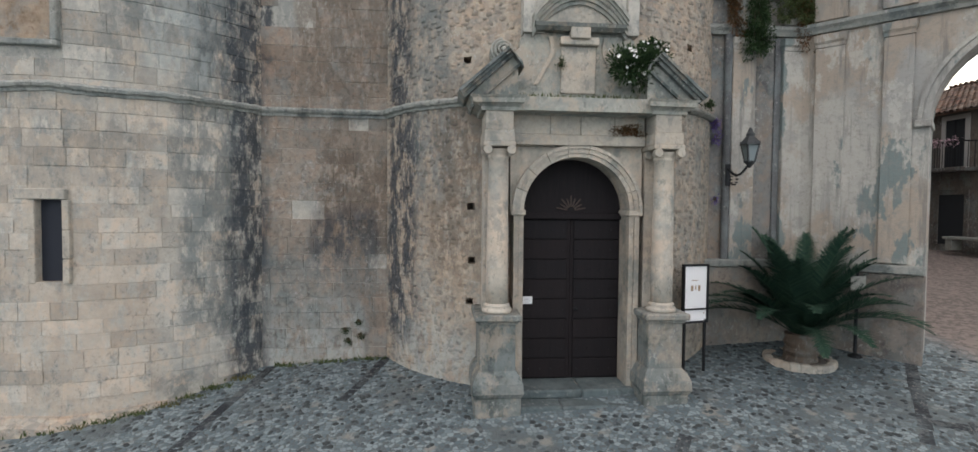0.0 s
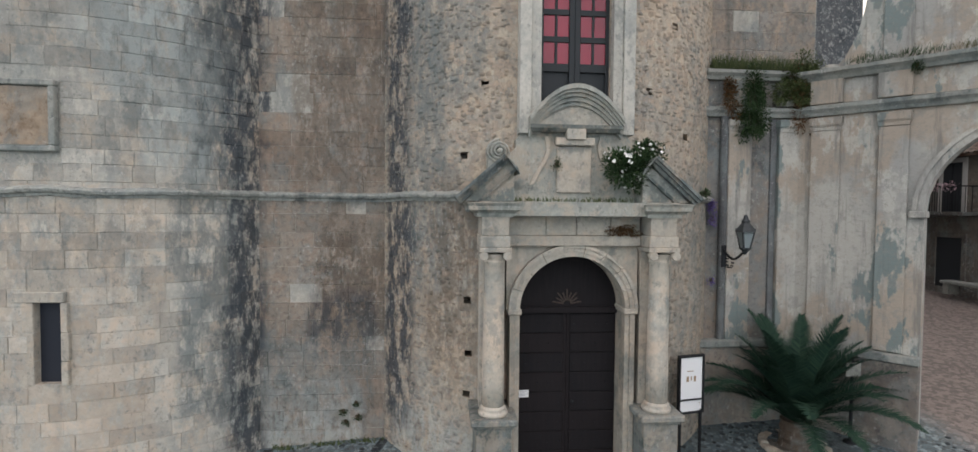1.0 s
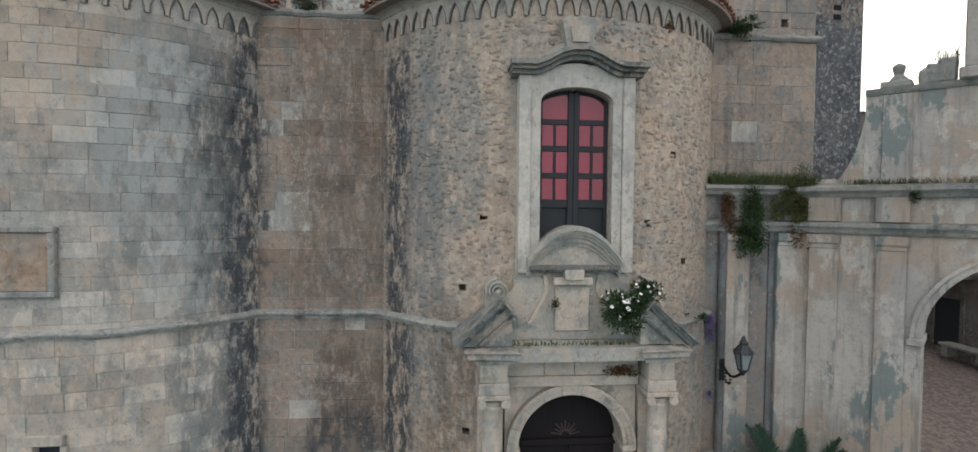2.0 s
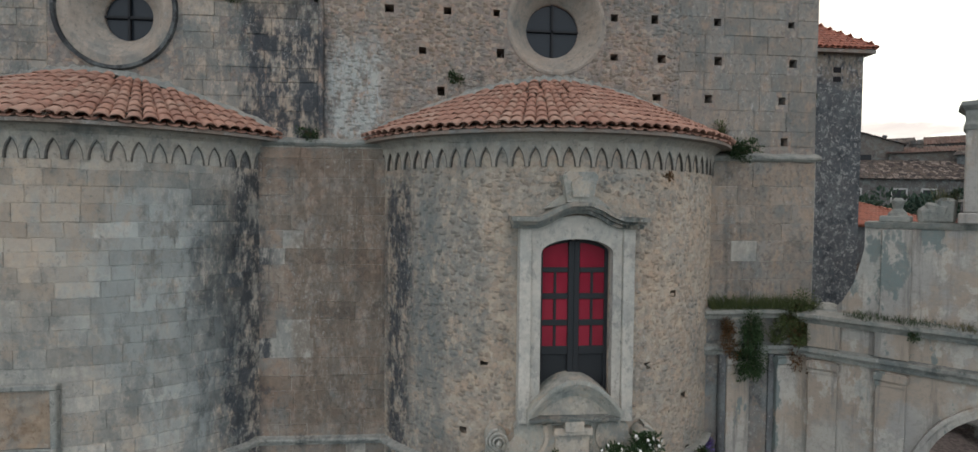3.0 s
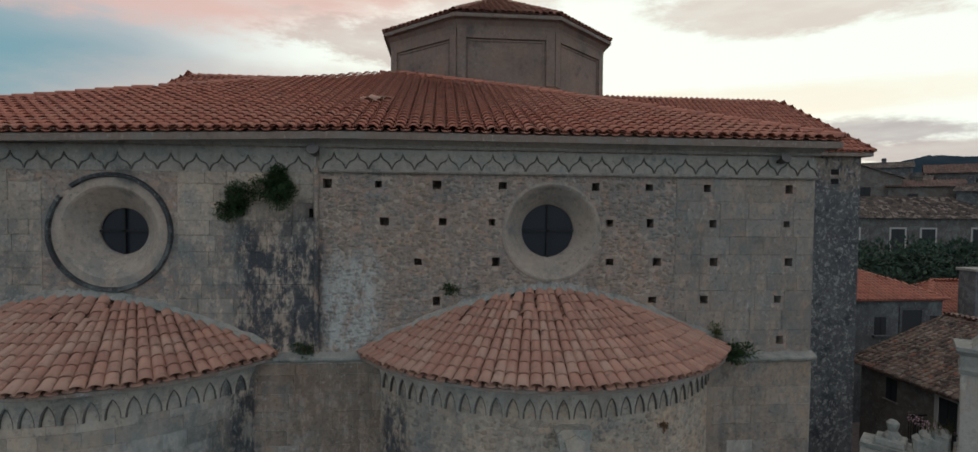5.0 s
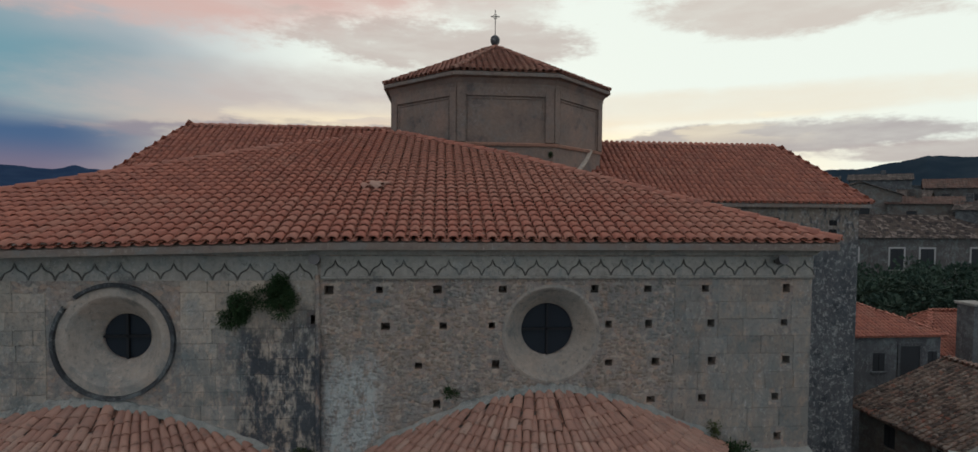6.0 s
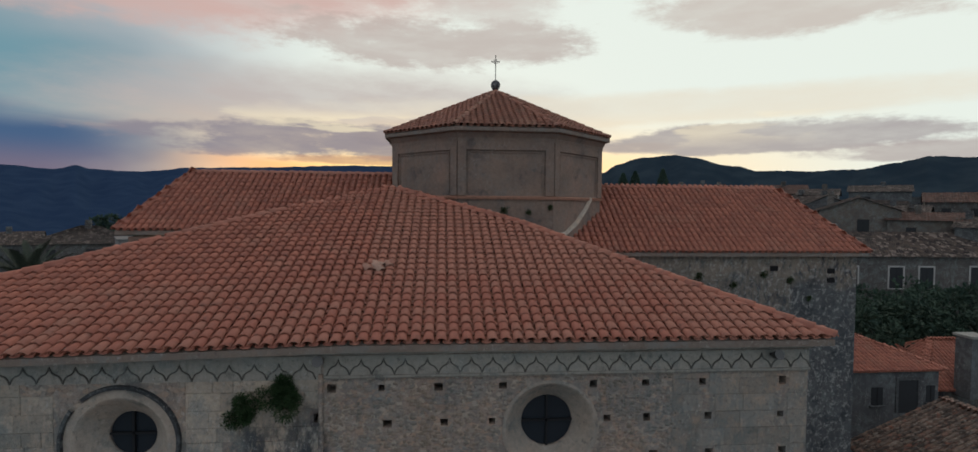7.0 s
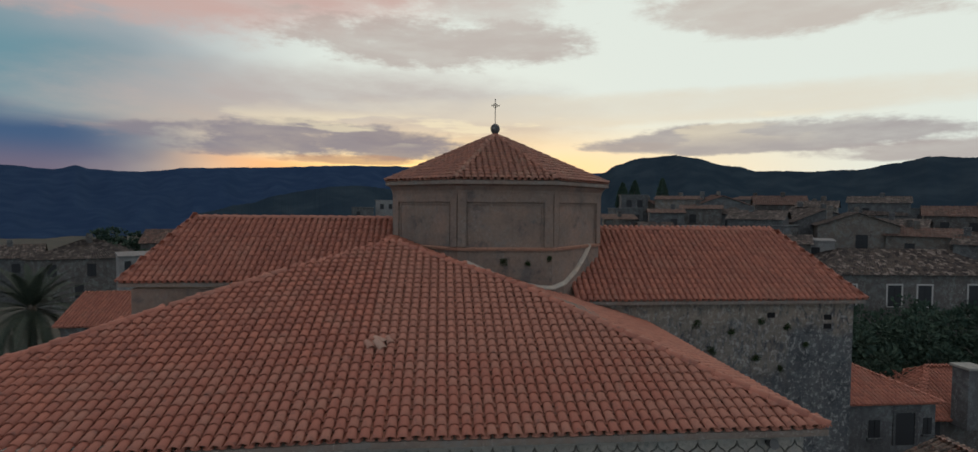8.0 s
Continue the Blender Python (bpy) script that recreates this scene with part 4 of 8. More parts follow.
pl, ln = on_apse(1)
cxL, cyL = APSES[1]
s_of = lambda x: (math.asin((x - cxL) / AR) + half_angle(cyL, AR)) * AR
courses(apse_l, pl, ln, -0.1, 9.45, random.Random(5), ASHLAR, lens=(0.28, 0.58), hs=(0.20, 0.29), depth=0.006, holes=((s_of(-6.02), s_of(-5.48), 1.47, 3.14), (s_of(-6.62), s_of(-5.55), 5.08, 6.20)), near=lambda s, z: z < 6.6 and s > 1.9)
flat = lambda y, x0: (lambda s, z: (Vector((x0 + s, y, z)), Vector((1, 0, 0)), Vector((0, -1, 0))))
courses(lower_mid, flat(WY - 0.10, -3.6), 2.95, -0.1, LEDGE - 0.1, random.Random(6), stone("brown_mixed_stone", (0.35, 0.295, 0.24), (0.29, 0.255, 0.215), (0.075, 0.08, 0.078), 0.65, 9, (0.31, 0.23, 0.175), rnd=0.16, pits=0.4, fields=STAINS_MID), lens=(0.34, 0.72), hs=(0.26, 0.36), near=lambda s, z: z < 8)
courses(lower_right, flat(WY - 0.08, 4.6), 2.72, 6.0, LEDGE - 0.2, random.Random(7), stone("large_grey_stone", (0.36, 0.305, 0.25), (0.31, 0.275, 0.235), (0.08, 0.083, 0.083), 0.55, 9, (0.385, 0.295, 0.22), rnd=0.12, pits=0.4), lens=(0.5, 0.85), hs=(0.32, 0.42))
# squared stones at the right end of the tall wall, and patches of larger stones along it
QUOIN = stone("grey_wall_stone", (0.355, 0.30, 0.245), (0.315, 0.285, 0.245), (0.095, 0.10, 0.10), 0.45, 9, (0.38, 0.29, 0.22), rnd=0.14, pits=0.35, fields=STAINS_UP)
hole_boxes = [(x - 4.55 - 0.13, x - 4.55 + 0.13, z - 0.13, z + 0.13) for x, z in HOLES]
courses(east, flat(WY, 4.55), 2.80, LEDGE + 0.1, 13.3, random.Random(8), QUOIN, lens=(0.35, 0.8), hs=(0.27, 0.4), depth=0.012, holes=hole_boxes)
ox, oz, _, oR = OCULI[1]
hole_boxes = [(x + 9.0 - 0.13, x + 9.0 + 0.13, z - 0.13, z + 0.13) for x, z in HOLES] + [(ox + 9 - 1.12, ox + 9 + 1.12, oz - 1.12, oz + 1.12)]
courses(east, flat(WY, -9.0), 6.85, LEDGE, 13.3, random.Random(9), stone("pale_wall_stone", (0.50, 0.425, 0.345), (0.43, 0.385, 0.32), (0.10, 0.11, 0.11), 0.5, 9, (0.50, 0.40, 0.31), rnd=0.14, pits=0.3, fields=STAINS_UP), lens=(0.3, 0.65), hs=(0.24, 0.33), depth=0.012, holes=hole_boxes)


def rubble_stones(parent, place, length, z0, z1, count, rng, material, avoid):
    """Small rough stones standing a little proud of the render."""
    c = Cloud()
    n = 7
    for _ in range(count):
        s, z = rng.uniform(0, length), rng.uniform(z0, z1)
        if avoid(s, z):
            continue
        p, t, o = place(s, z)
        w, h, d = rng.uniform(0.025, 0.085), rng.uniform(0.02, 0.055), rng.uniform(0.006, 0.018)
        vs = [(0, -1, 0)]
        for k in range(n):
            a = 2 * math.pi * k / n + rng.uniform(-0.3, 0.3)
            q = rng.uniform(0.75, 1.15)
            vs.append((math.cos(a) * q * 0.62, -0.8, math.sin(a) * q * 0.62))
        for k in range(n):
            x, y, zz = vs[1 + k]
            vs.append((x * 1.6, 0.3, zz * 1.6))
        fs = [(0, 1 + (k + 1) % n, 1 + k) for k in range(n)] + [(1 + k, 1 + (k + 1) % n, 1 + n + (k + 1) % n, 1 + n + k) for k in range(n)]
        c.add(Matrix.Translation(p) @ Matrix((t * w, -o * d, Vector((0, 0, h)))).transposed().to_4x4(), vs, fs)
    ob = mesh_part("rubble", c.v, c.f, material, smooth=True)
    ob.parent = parent
    ob.matrix_parent_inverse = parent.matrix_world.inverted()
    ob["kind"] = "stuff"


pr, lr = on_apse(0)
mid = lr / 2
RUB1 = stone("tan_rubble_stone", (0.46, 0.385, 0.305), (0.39, 0.35, 0.295), (0.13, 0.13, 0.12), 0.3, 9, (0.49, 0.38, 0.28), rnd=0.16, fields=STAINS_R)
RUB2 = stone("brown_rubble_stone", (0.32, 0.265, 0.21), (0.30, 0.28, 0.25), (0.10, 0.10, 0.095), 0.4, 9, (0.35, 0.265, 0.20), rnd=0.2, fields=STAINS_UP)
rubble_stones(apse_r, pr, lr, 0.05, 9.4, 5200, random.Random(11), RUB1, lambda s, z: (abs(s - mid) < 1.0 and z < 9.0 and z > 5.4) or (abs(s - mid) < 1.75 and z < 5.4))
in_oc = lambda x, z: any((x - a) ** 2 + (z - b) ** 2 < (R + 0.1) ** 2 for a, b, r, R in OCULI) or any(abs(x - a) < 0.14 and abs(z - b) < 0.14 for a, b in HOLES)
rubble_stones(east, flat(WY, -2.1), 7.0, LEDGE, 13.3, 3600, random.Random(12), RUB2, lambda s, z: in_oc(s - 2.1, z))

DRIP = stone("worn_drip_stone", (0.34, 0.36, 0.34), (0.40, 0.40, 0.36), (0.06, 0.072, 0.075), 0.85, 11, rnd=0)
# the drip course round the apses and the wall between
bm = bmesh.new()
rng = random.Random(4)
path = []
for i, (a0, a1) in ((1, (-1.0, 1.0)), (0, (-1.0, -0.50))):
    cx, cy = APSES[i]
    ha = half_angle(cy, AR, WY - 0.1)
    pts = arc(cx, cy, AR, a0 * ha, a1 * ha if a1 > 0 else a1, 90)
    path += [(x, y, STRING_Z + 0.035 * noise.noise((x * 1.3, 0, 5)) + 0.012 * noise.noise((x * 6, y * 6, 2))) for x, y in pts]
sweep(bm, path, [(-0.03, -0.075), (0.035, -0.07), (0.05, -0.035), (0.105, -0.01), (0.125, 0.03), (0.115, 0.055), (0.06, 0.075), (-0.03, 0.10)])
for v in bm.verts:
    v.co += Vector((noise.noise(v.co * 9), noise.noise(v.co * 9 + Vector((5, 0, 0))), noise.noise(v.co * 11 + Vector((0, 5, 0))))) * 0.016
under(part("string_course", bm, DRIP, label="weathered grey drip moulding"))
bm = bmesh.new()
cx, cy = APSES[0]
sweep(bm, [(x, y, STRING_Z) for x, y in arc(cx, cy, AR, 0.50, half_angle(cy, AR, WY - 0.1), 10)], [(-0.03, -0.05), (0.05, -0.045), (0.115, -0.005), (0.125, 0.03), (0.07, 0.065), (-0.03, 0.085)])
under(part("string_course", bm, CORNICE))
# ledges
for x0, x1, z in ((-3.6, -0.75, LEDGE), (4.9, WX1 + 0.03, LEDGE - 0.12)):
    bm = bmesh.new()
    sweep(bm, [(x0 + (x1 - x0) * i / 12, WY - 0.10, z + 0.012 * math.sin(i * 2.2)) for i in range(13)], [(-0.12, -0.07), (0.03, -0.07), (0.07, -0.02), (0.065, 0.02), (-0.12, 0.10)])
    under(part("ledge", bm, CORNICE))


# ---- pointed corbel friezes ----
def lancet_x(t, w, foot=0.022):
    """How far a pointed arch has come in from the cell's edge at t of its height."""
    return foot + (w / 2 - foot) * (1 - math.sqrt(1 - 0.75 * t * t)) / 0.5


def lancet_cell(w, h, d, material, ogee=False):
    """One cell of a frieze: a plate with a pointed recess whose feet hang as points."""
    n = 7
    left = []
    for i in range(n + 1):
        t = i / n
        if ogee:
            x = w / 2 * (t ** 1.15 + 0.13 * math.sin(2 * math.pi * t))
        else:
            x = lancet_x(t, w)
        left.append((x, h * 0.78 * t))
    if not ogee:
        left.insert(0, (0.0, 0.0))
    right = [(w - x, z) for x, z in left[::-1][1:]]
    curve = left + right
    vs, fs = [], []
    m = len(curve)
    for y in (-d, 0.0):
        vs += [(x - w / 2, y, z) for x, z in curve]
        vs += [(x - w / 2, y, h) for x, z in curve]
    for i in range(m - 1):
        fs.append((i, m + i, m + i + 1, i + 1)[::-1])
        fs.append((i, i + 1, 2 * m + i + 1, 2 * m + i)[::-1])
    me = bpy.data.meshes.new("corbel_arch")
    me.from_pydata(vs, [], fs)
    me.materials.append(material)
    return me


FRIEZE = stone("frieze_limestone", (0.46, 0.42, 0.355), (0.40, 0.375, 0.325), (0.11, 0.115, 0.11), 0.4, 9, rnd=0.12)


def frieze(parent, place, length, z, w, h, d, ogee=False, mat_=None):
    n = int(length / w)
    me = lancet_cell(length / n, h, d, mat_ or FRIEZE, ogee)
    for i in range(n):
        p, t, o = place((i + 0.5) * length / n, z)
        ob = new("corbel_arch", me)
        ob.parent = parent
        ob.matrix_parent_inverse = parent.matrix_world.inverted()
        ob.matrix_world = Matrix.Translation(p) @ Matrix((t, -o, Vector((0, 0, 1)))).transposed().to_4x4()


# dark line colour: shade of sunk frieze lines, and dirt in the arch grooves
SHADE_DIRT = stone("shade_and_dirt_line", (0.135, 0.125, 0.11), (0.11, 0.105, 0.095), (0.05, 0.05, 0.05), 0.4, 14, rnd=0.15)


def grooves(parent, place, length, z, w, h, d):
    """The dark line of dirt and painted shadow that follows each pointed arch."""
    n = int(length / w)
    w = length / n
    curve = []
    for i in range(8):
        t = i / 7
        curve.append((lancet_x(t, w) - w / 2, h * 0.78 * t))
    curve += [(-x, q) for x, q in curve[::-1][1:]]
    vs, fs = [], []
    for i, (x, q) in enumerate(curve):
        a, b = curve[max(0, i - 1)], curve[min(len(curve) - 1, i + 1)]
        t = Vector((b[0] - a[0], b[1] - a[1])).normalized()
        # the shadow is painted as a wider left limb
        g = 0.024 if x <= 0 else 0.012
        nx, nz = t.y * g, -t.x * g
        vs += [(x, -d - 0.004, q), (x + nx, -d - 0.002, q + nz), (x + nx * 1.2, -0.002, q + nz * 1.2)]
    for i in range(len(curve) - 1):
        for j in range(2):
            fs.append((3 * i + j, 3 * i + j + 1, 3 * i + j + 4, 3 * i + j + 3))
    me = bpy.data.meshes.new("arch_bead")
    me.from_pydata(vs, [], fs)
    me.materials.append(SHADE_DIRT)
    for i in range(n):
        p, t, o = place((i + 0.5) * length / n, z)
        ob = new("arch_bead", me)
        ob.parent = parent
        ob.matrix_parent_inverse = parent.matrix_world.inverted()
        ob.matrix_world = Matrix.Translation(p) @ Matrix((t, -o, Vector((0, 0, 1)))).transposed().to_4x4()


for i, ap in ((0, apse_r), (1, apse_l)):
    pp, ll = on_apse(i)
    frieze(ap, pp, ll, 9.45, 0.255, 0.40, 0.035)
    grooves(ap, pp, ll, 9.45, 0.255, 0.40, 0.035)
    cx, cy = APSES[i]
    ha = half_angle(cy, AR)
    bm = bmesh.new()
    sweep(bm, [(x, y, 9.84) for x, y in arc(cx, cy, AR, -ha, ha, 40)], [(-0.02, 0), (0.05, 0), (0.06, 0.03), (0.11, 0.08), (0.18, 0.11), (0.18, 0.13), (-0.02, 0.13)])
    part("cornice", bm, FRIEZE, ap, "").matrix_parent_inverse = ap.matrix_world.inverted()
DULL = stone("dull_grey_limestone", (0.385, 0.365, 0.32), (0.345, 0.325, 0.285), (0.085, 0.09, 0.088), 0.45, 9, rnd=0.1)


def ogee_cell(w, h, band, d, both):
    """One ogee of the thin interlaced moulding, a dark ribbon for its sunk, shaded line: two mirrored S-curves that
    meet in a point.
    """
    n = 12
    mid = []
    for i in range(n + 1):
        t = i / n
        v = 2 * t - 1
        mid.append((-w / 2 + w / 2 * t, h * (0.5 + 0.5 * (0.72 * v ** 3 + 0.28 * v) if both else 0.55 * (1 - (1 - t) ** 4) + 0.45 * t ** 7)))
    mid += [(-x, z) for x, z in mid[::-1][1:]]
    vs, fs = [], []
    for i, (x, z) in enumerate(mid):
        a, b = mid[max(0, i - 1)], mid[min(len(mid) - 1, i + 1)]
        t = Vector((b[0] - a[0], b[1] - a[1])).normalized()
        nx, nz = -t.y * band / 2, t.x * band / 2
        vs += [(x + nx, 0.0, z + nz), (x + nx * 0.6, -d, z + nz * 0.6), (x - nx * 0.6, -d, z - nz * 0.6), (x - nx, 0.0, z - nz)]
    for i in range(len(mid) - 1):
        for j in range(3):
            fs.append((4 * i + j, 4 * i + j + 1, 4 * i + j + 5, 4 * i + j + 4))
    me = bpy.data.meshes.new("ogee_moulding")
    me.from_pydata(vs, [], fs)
    me.materials.append(SHADE_DIRT)
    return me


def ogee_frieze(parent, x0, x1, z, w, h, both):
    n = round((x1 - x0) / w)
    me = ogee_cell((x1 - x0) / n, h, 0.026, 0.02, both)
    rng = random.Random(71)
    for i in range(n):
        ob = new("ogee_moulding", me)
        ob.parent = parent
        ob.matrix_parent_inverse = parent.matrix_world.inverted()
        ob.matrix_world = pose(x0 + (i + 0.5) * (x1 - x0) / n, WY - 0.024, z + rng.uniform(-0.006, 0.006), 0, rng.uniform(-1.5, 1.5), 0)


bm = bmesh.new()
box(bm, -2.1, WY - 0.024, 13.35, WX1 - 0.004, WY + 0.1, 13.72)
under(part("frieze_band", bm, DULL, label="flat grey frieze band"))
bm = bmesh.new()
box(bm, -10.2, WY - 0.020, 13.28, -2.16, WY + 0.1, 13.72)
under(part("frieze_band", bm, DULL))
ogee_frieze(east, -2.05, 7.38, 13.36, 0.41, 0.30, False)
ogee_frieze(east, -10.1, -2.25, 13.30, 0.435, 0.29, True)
bm = bmesh.new()
sweep(bm, [(-2.1, WY, 13.33), (WX1, WY, 13.33)], [(-0.02, -0.03), (0.06, -0.03), (0.075, 0.0), (0.06, 0.03), (-0.02, 0.03)])
under(part("string_course", bm, DULL))
bm = bmesh.new()
sweep(bm, [(WX0, WY, 13.75), (WX1 + 0.02, WY, 13.75), (WX1 + 0.02, 19.2, 13.75)], [(-0.05, 0), (0.06, 0), (0.08, 0.05), (0.17, 0.11), (0.22, 0.14), (0.22, 0.22), (-0.05, 0.22)])
under(part("cornice", bm, DULL, label="moulded grey eaves cornice"))


# ---- oculi ----
IRON = Mat("black_iron", 0.55, 0.6).colour((0.025, 0.027, 0.03)).m
k = Mat("dark_window_glass", 0.25)
k.bsdf.inputs["Specular IOR Level"].default_value = 0.25
GLASS_DARK = k.colour((0.018, 0.024, 0.032)).m
IRONSTONE = stone("black_crusted_stone", (0.05, 0.055, 0.06), (0.035, 0.04, 0.045), (0.015, 0.017, 0.02), 0.4, 12, rnd=0)
OCRIM = stone("rim_limestone", (0.45, 0.375, 0.305), (0.39, 0.35, 0.30), (0.10, 0.11, 0.11), 0.4, 9, rnd=0.12)
for n_, (x, z, r, R) in enumerate(OCULI):
    win = thing("window_%d" % (n_ + 1), (x, WY + 0.4, z), "round window with a dark leaded pane in a splayed stone reveal", "window", kind="structure")
    bm = bmesh.new()
    bmesh.ops.create_circle(bm, cap_ends=True, radius=r + 0.02, segments=40, matrix=pose(0, 0.06, 0, 90))
    part("pane", bm, GLASS_DARK, win)
    for w_, h_ in ((0.022, r), (r, 0.022)):
        bm = bmesh.new()
        box(bm, -w_, 0.0, -h_, w_, 0.05, h_)
        part("glazing_bar", bm, IRON, win)
    # the splayed stone lining
    bm = bmesh.new()
    nn = 40
    rings = []
    for q, y in ((R + (0.17 if n_ else 0.07), -0.415), (R + 0.02, -0.425), (R - 0.02, -0.40), (r + 0.01, -0.01)):
        rings.append([bm.verts.new((q * math.cos(2 * math.pi * i / nn), y, q * math.sin(2 * math.pi * i / nn))) for i in range(nn)])
    for A, B in zip(rings, rings[1:]):
        for i in range(nn):
            bm.faces.new((A[i], B[i], B[(i + 1) % nn], A[(i + 1) % nn]))
    part("reveal", bm, OCRIM, win)
    if n_ == 1:
        # the dark drip ring, broken at its upper left
        bm = bmesh.new()
        prev = None
        for i in range(61):
            a = radians(128) - radians(346) * i / 60
            ring = [bm.verts.new((q * math.cos(a), y, q * math.sin(a))) for q, y in ((R + 0.17, -0.40), (R + 0.18, -0.47), (R + 0.24, -0.47), (R + 0.25, -0.40))]
            if prev:
                for j in range(3):
                    bm.faces.new((prev[j], ring[j], ring[j + 1], prev[j + 1]))
            prev = ring
        part("drip_ring", bm, IRONSTONE, win, "black-stained projecting stone ring")


# ---- the slit and the plaque in the ashlar apse ----
slit = thing("window_3", (-5.75, 8.42, 1.5), "narrow dark slit window in a pale stone surround", "window", kind="structure")
bm = bmesh.new()
box(bm, -0.47, -0.035, 1.40, 0.24, 0.12, 1.56, 0.012)
for z0, z1, a, b in ((0.16, 0.52, 0.30, 0.24), (0.525, 0.95, 0.26, 0.27), (0.955, 1.395, 0.31, 0.23)):
    box(bm, -0.19 - a * 0.5, -0.02, z0, -0.188, 0.12, z1, 0.01)
    box(bm, 0.188, -0.02, z0, 0.19 + b * 0.4, 0.12, z1, 0.01)
part("surround", bm, PORTAL, slit)
# this shutter is only a dark plate for the slit's shaded interior
bm = bmesh.new()
box(bm, -0.24, 0.13, -0.05, 0.24, 0.2, 1.65)
part("shutter", bm, Mat("slit_shade_blue_black", 0.6).colour((0.02, 0.024, 0.034)).m, slit)

a_p = (-6.08 - cxL) / AR
pq = thing("plaque", (-6.06, cyL - AR * math.cos(math.asin(a_p)) - 0.02, 5.12), "square weathered relief panel in a moulded stone frame on the apse", "plaque")
pq.rotation_euler = (0, 0, math.asin(a_p))
bm = bmesh.new()
for a, b, c, d in ((-0.5, 0, 0.5, 0.09), (-0.5, 0.95, 0.5, 1.04), (-0.5, 0.09, -0.41, 0.95), (0.41, 0.09, 0.5, 0.95)):
    box(bm, a, -0.06, b, c, 0.06, d, 0.015)
part("frame", bm, CORNICE, pq)
bm = bmesh.new()
bmesh.ops.create_grid(bm, x_segments=24, y_segments=24, size=0.42, matrix=pose(0, 0.0, 0.52, 90))
for v in bm.verts:
    v.co.y -= 0.03 * max(0.0, noise.noise((v.co.x * 7, 3.0, v.co.z * 7)) + 0.25)
part("relief", bm, stone("rusty_relief_stone", (0.36, 0.28, 0.20), (0.33, 0.27, 0.21), (0.13, 0.085, 0.055), 0.5, 12, rnd=0), pq, "worn ochre relief", True)


# ---- the portal ----
PX, PY = 2.07, 8.25
portal = thing("portal", (PX, PY, 0), "baroque limestone portal with columns and broken pediment round a dark door", "portal")


def pp(name, bm, mat_=None, label="", smooth=False):
    bmesh.ops.recalc_face_normals(bm, faces=bm.faces[:])
    return part(name, bm, mat_ or PORTAL, portal, label, smooth)


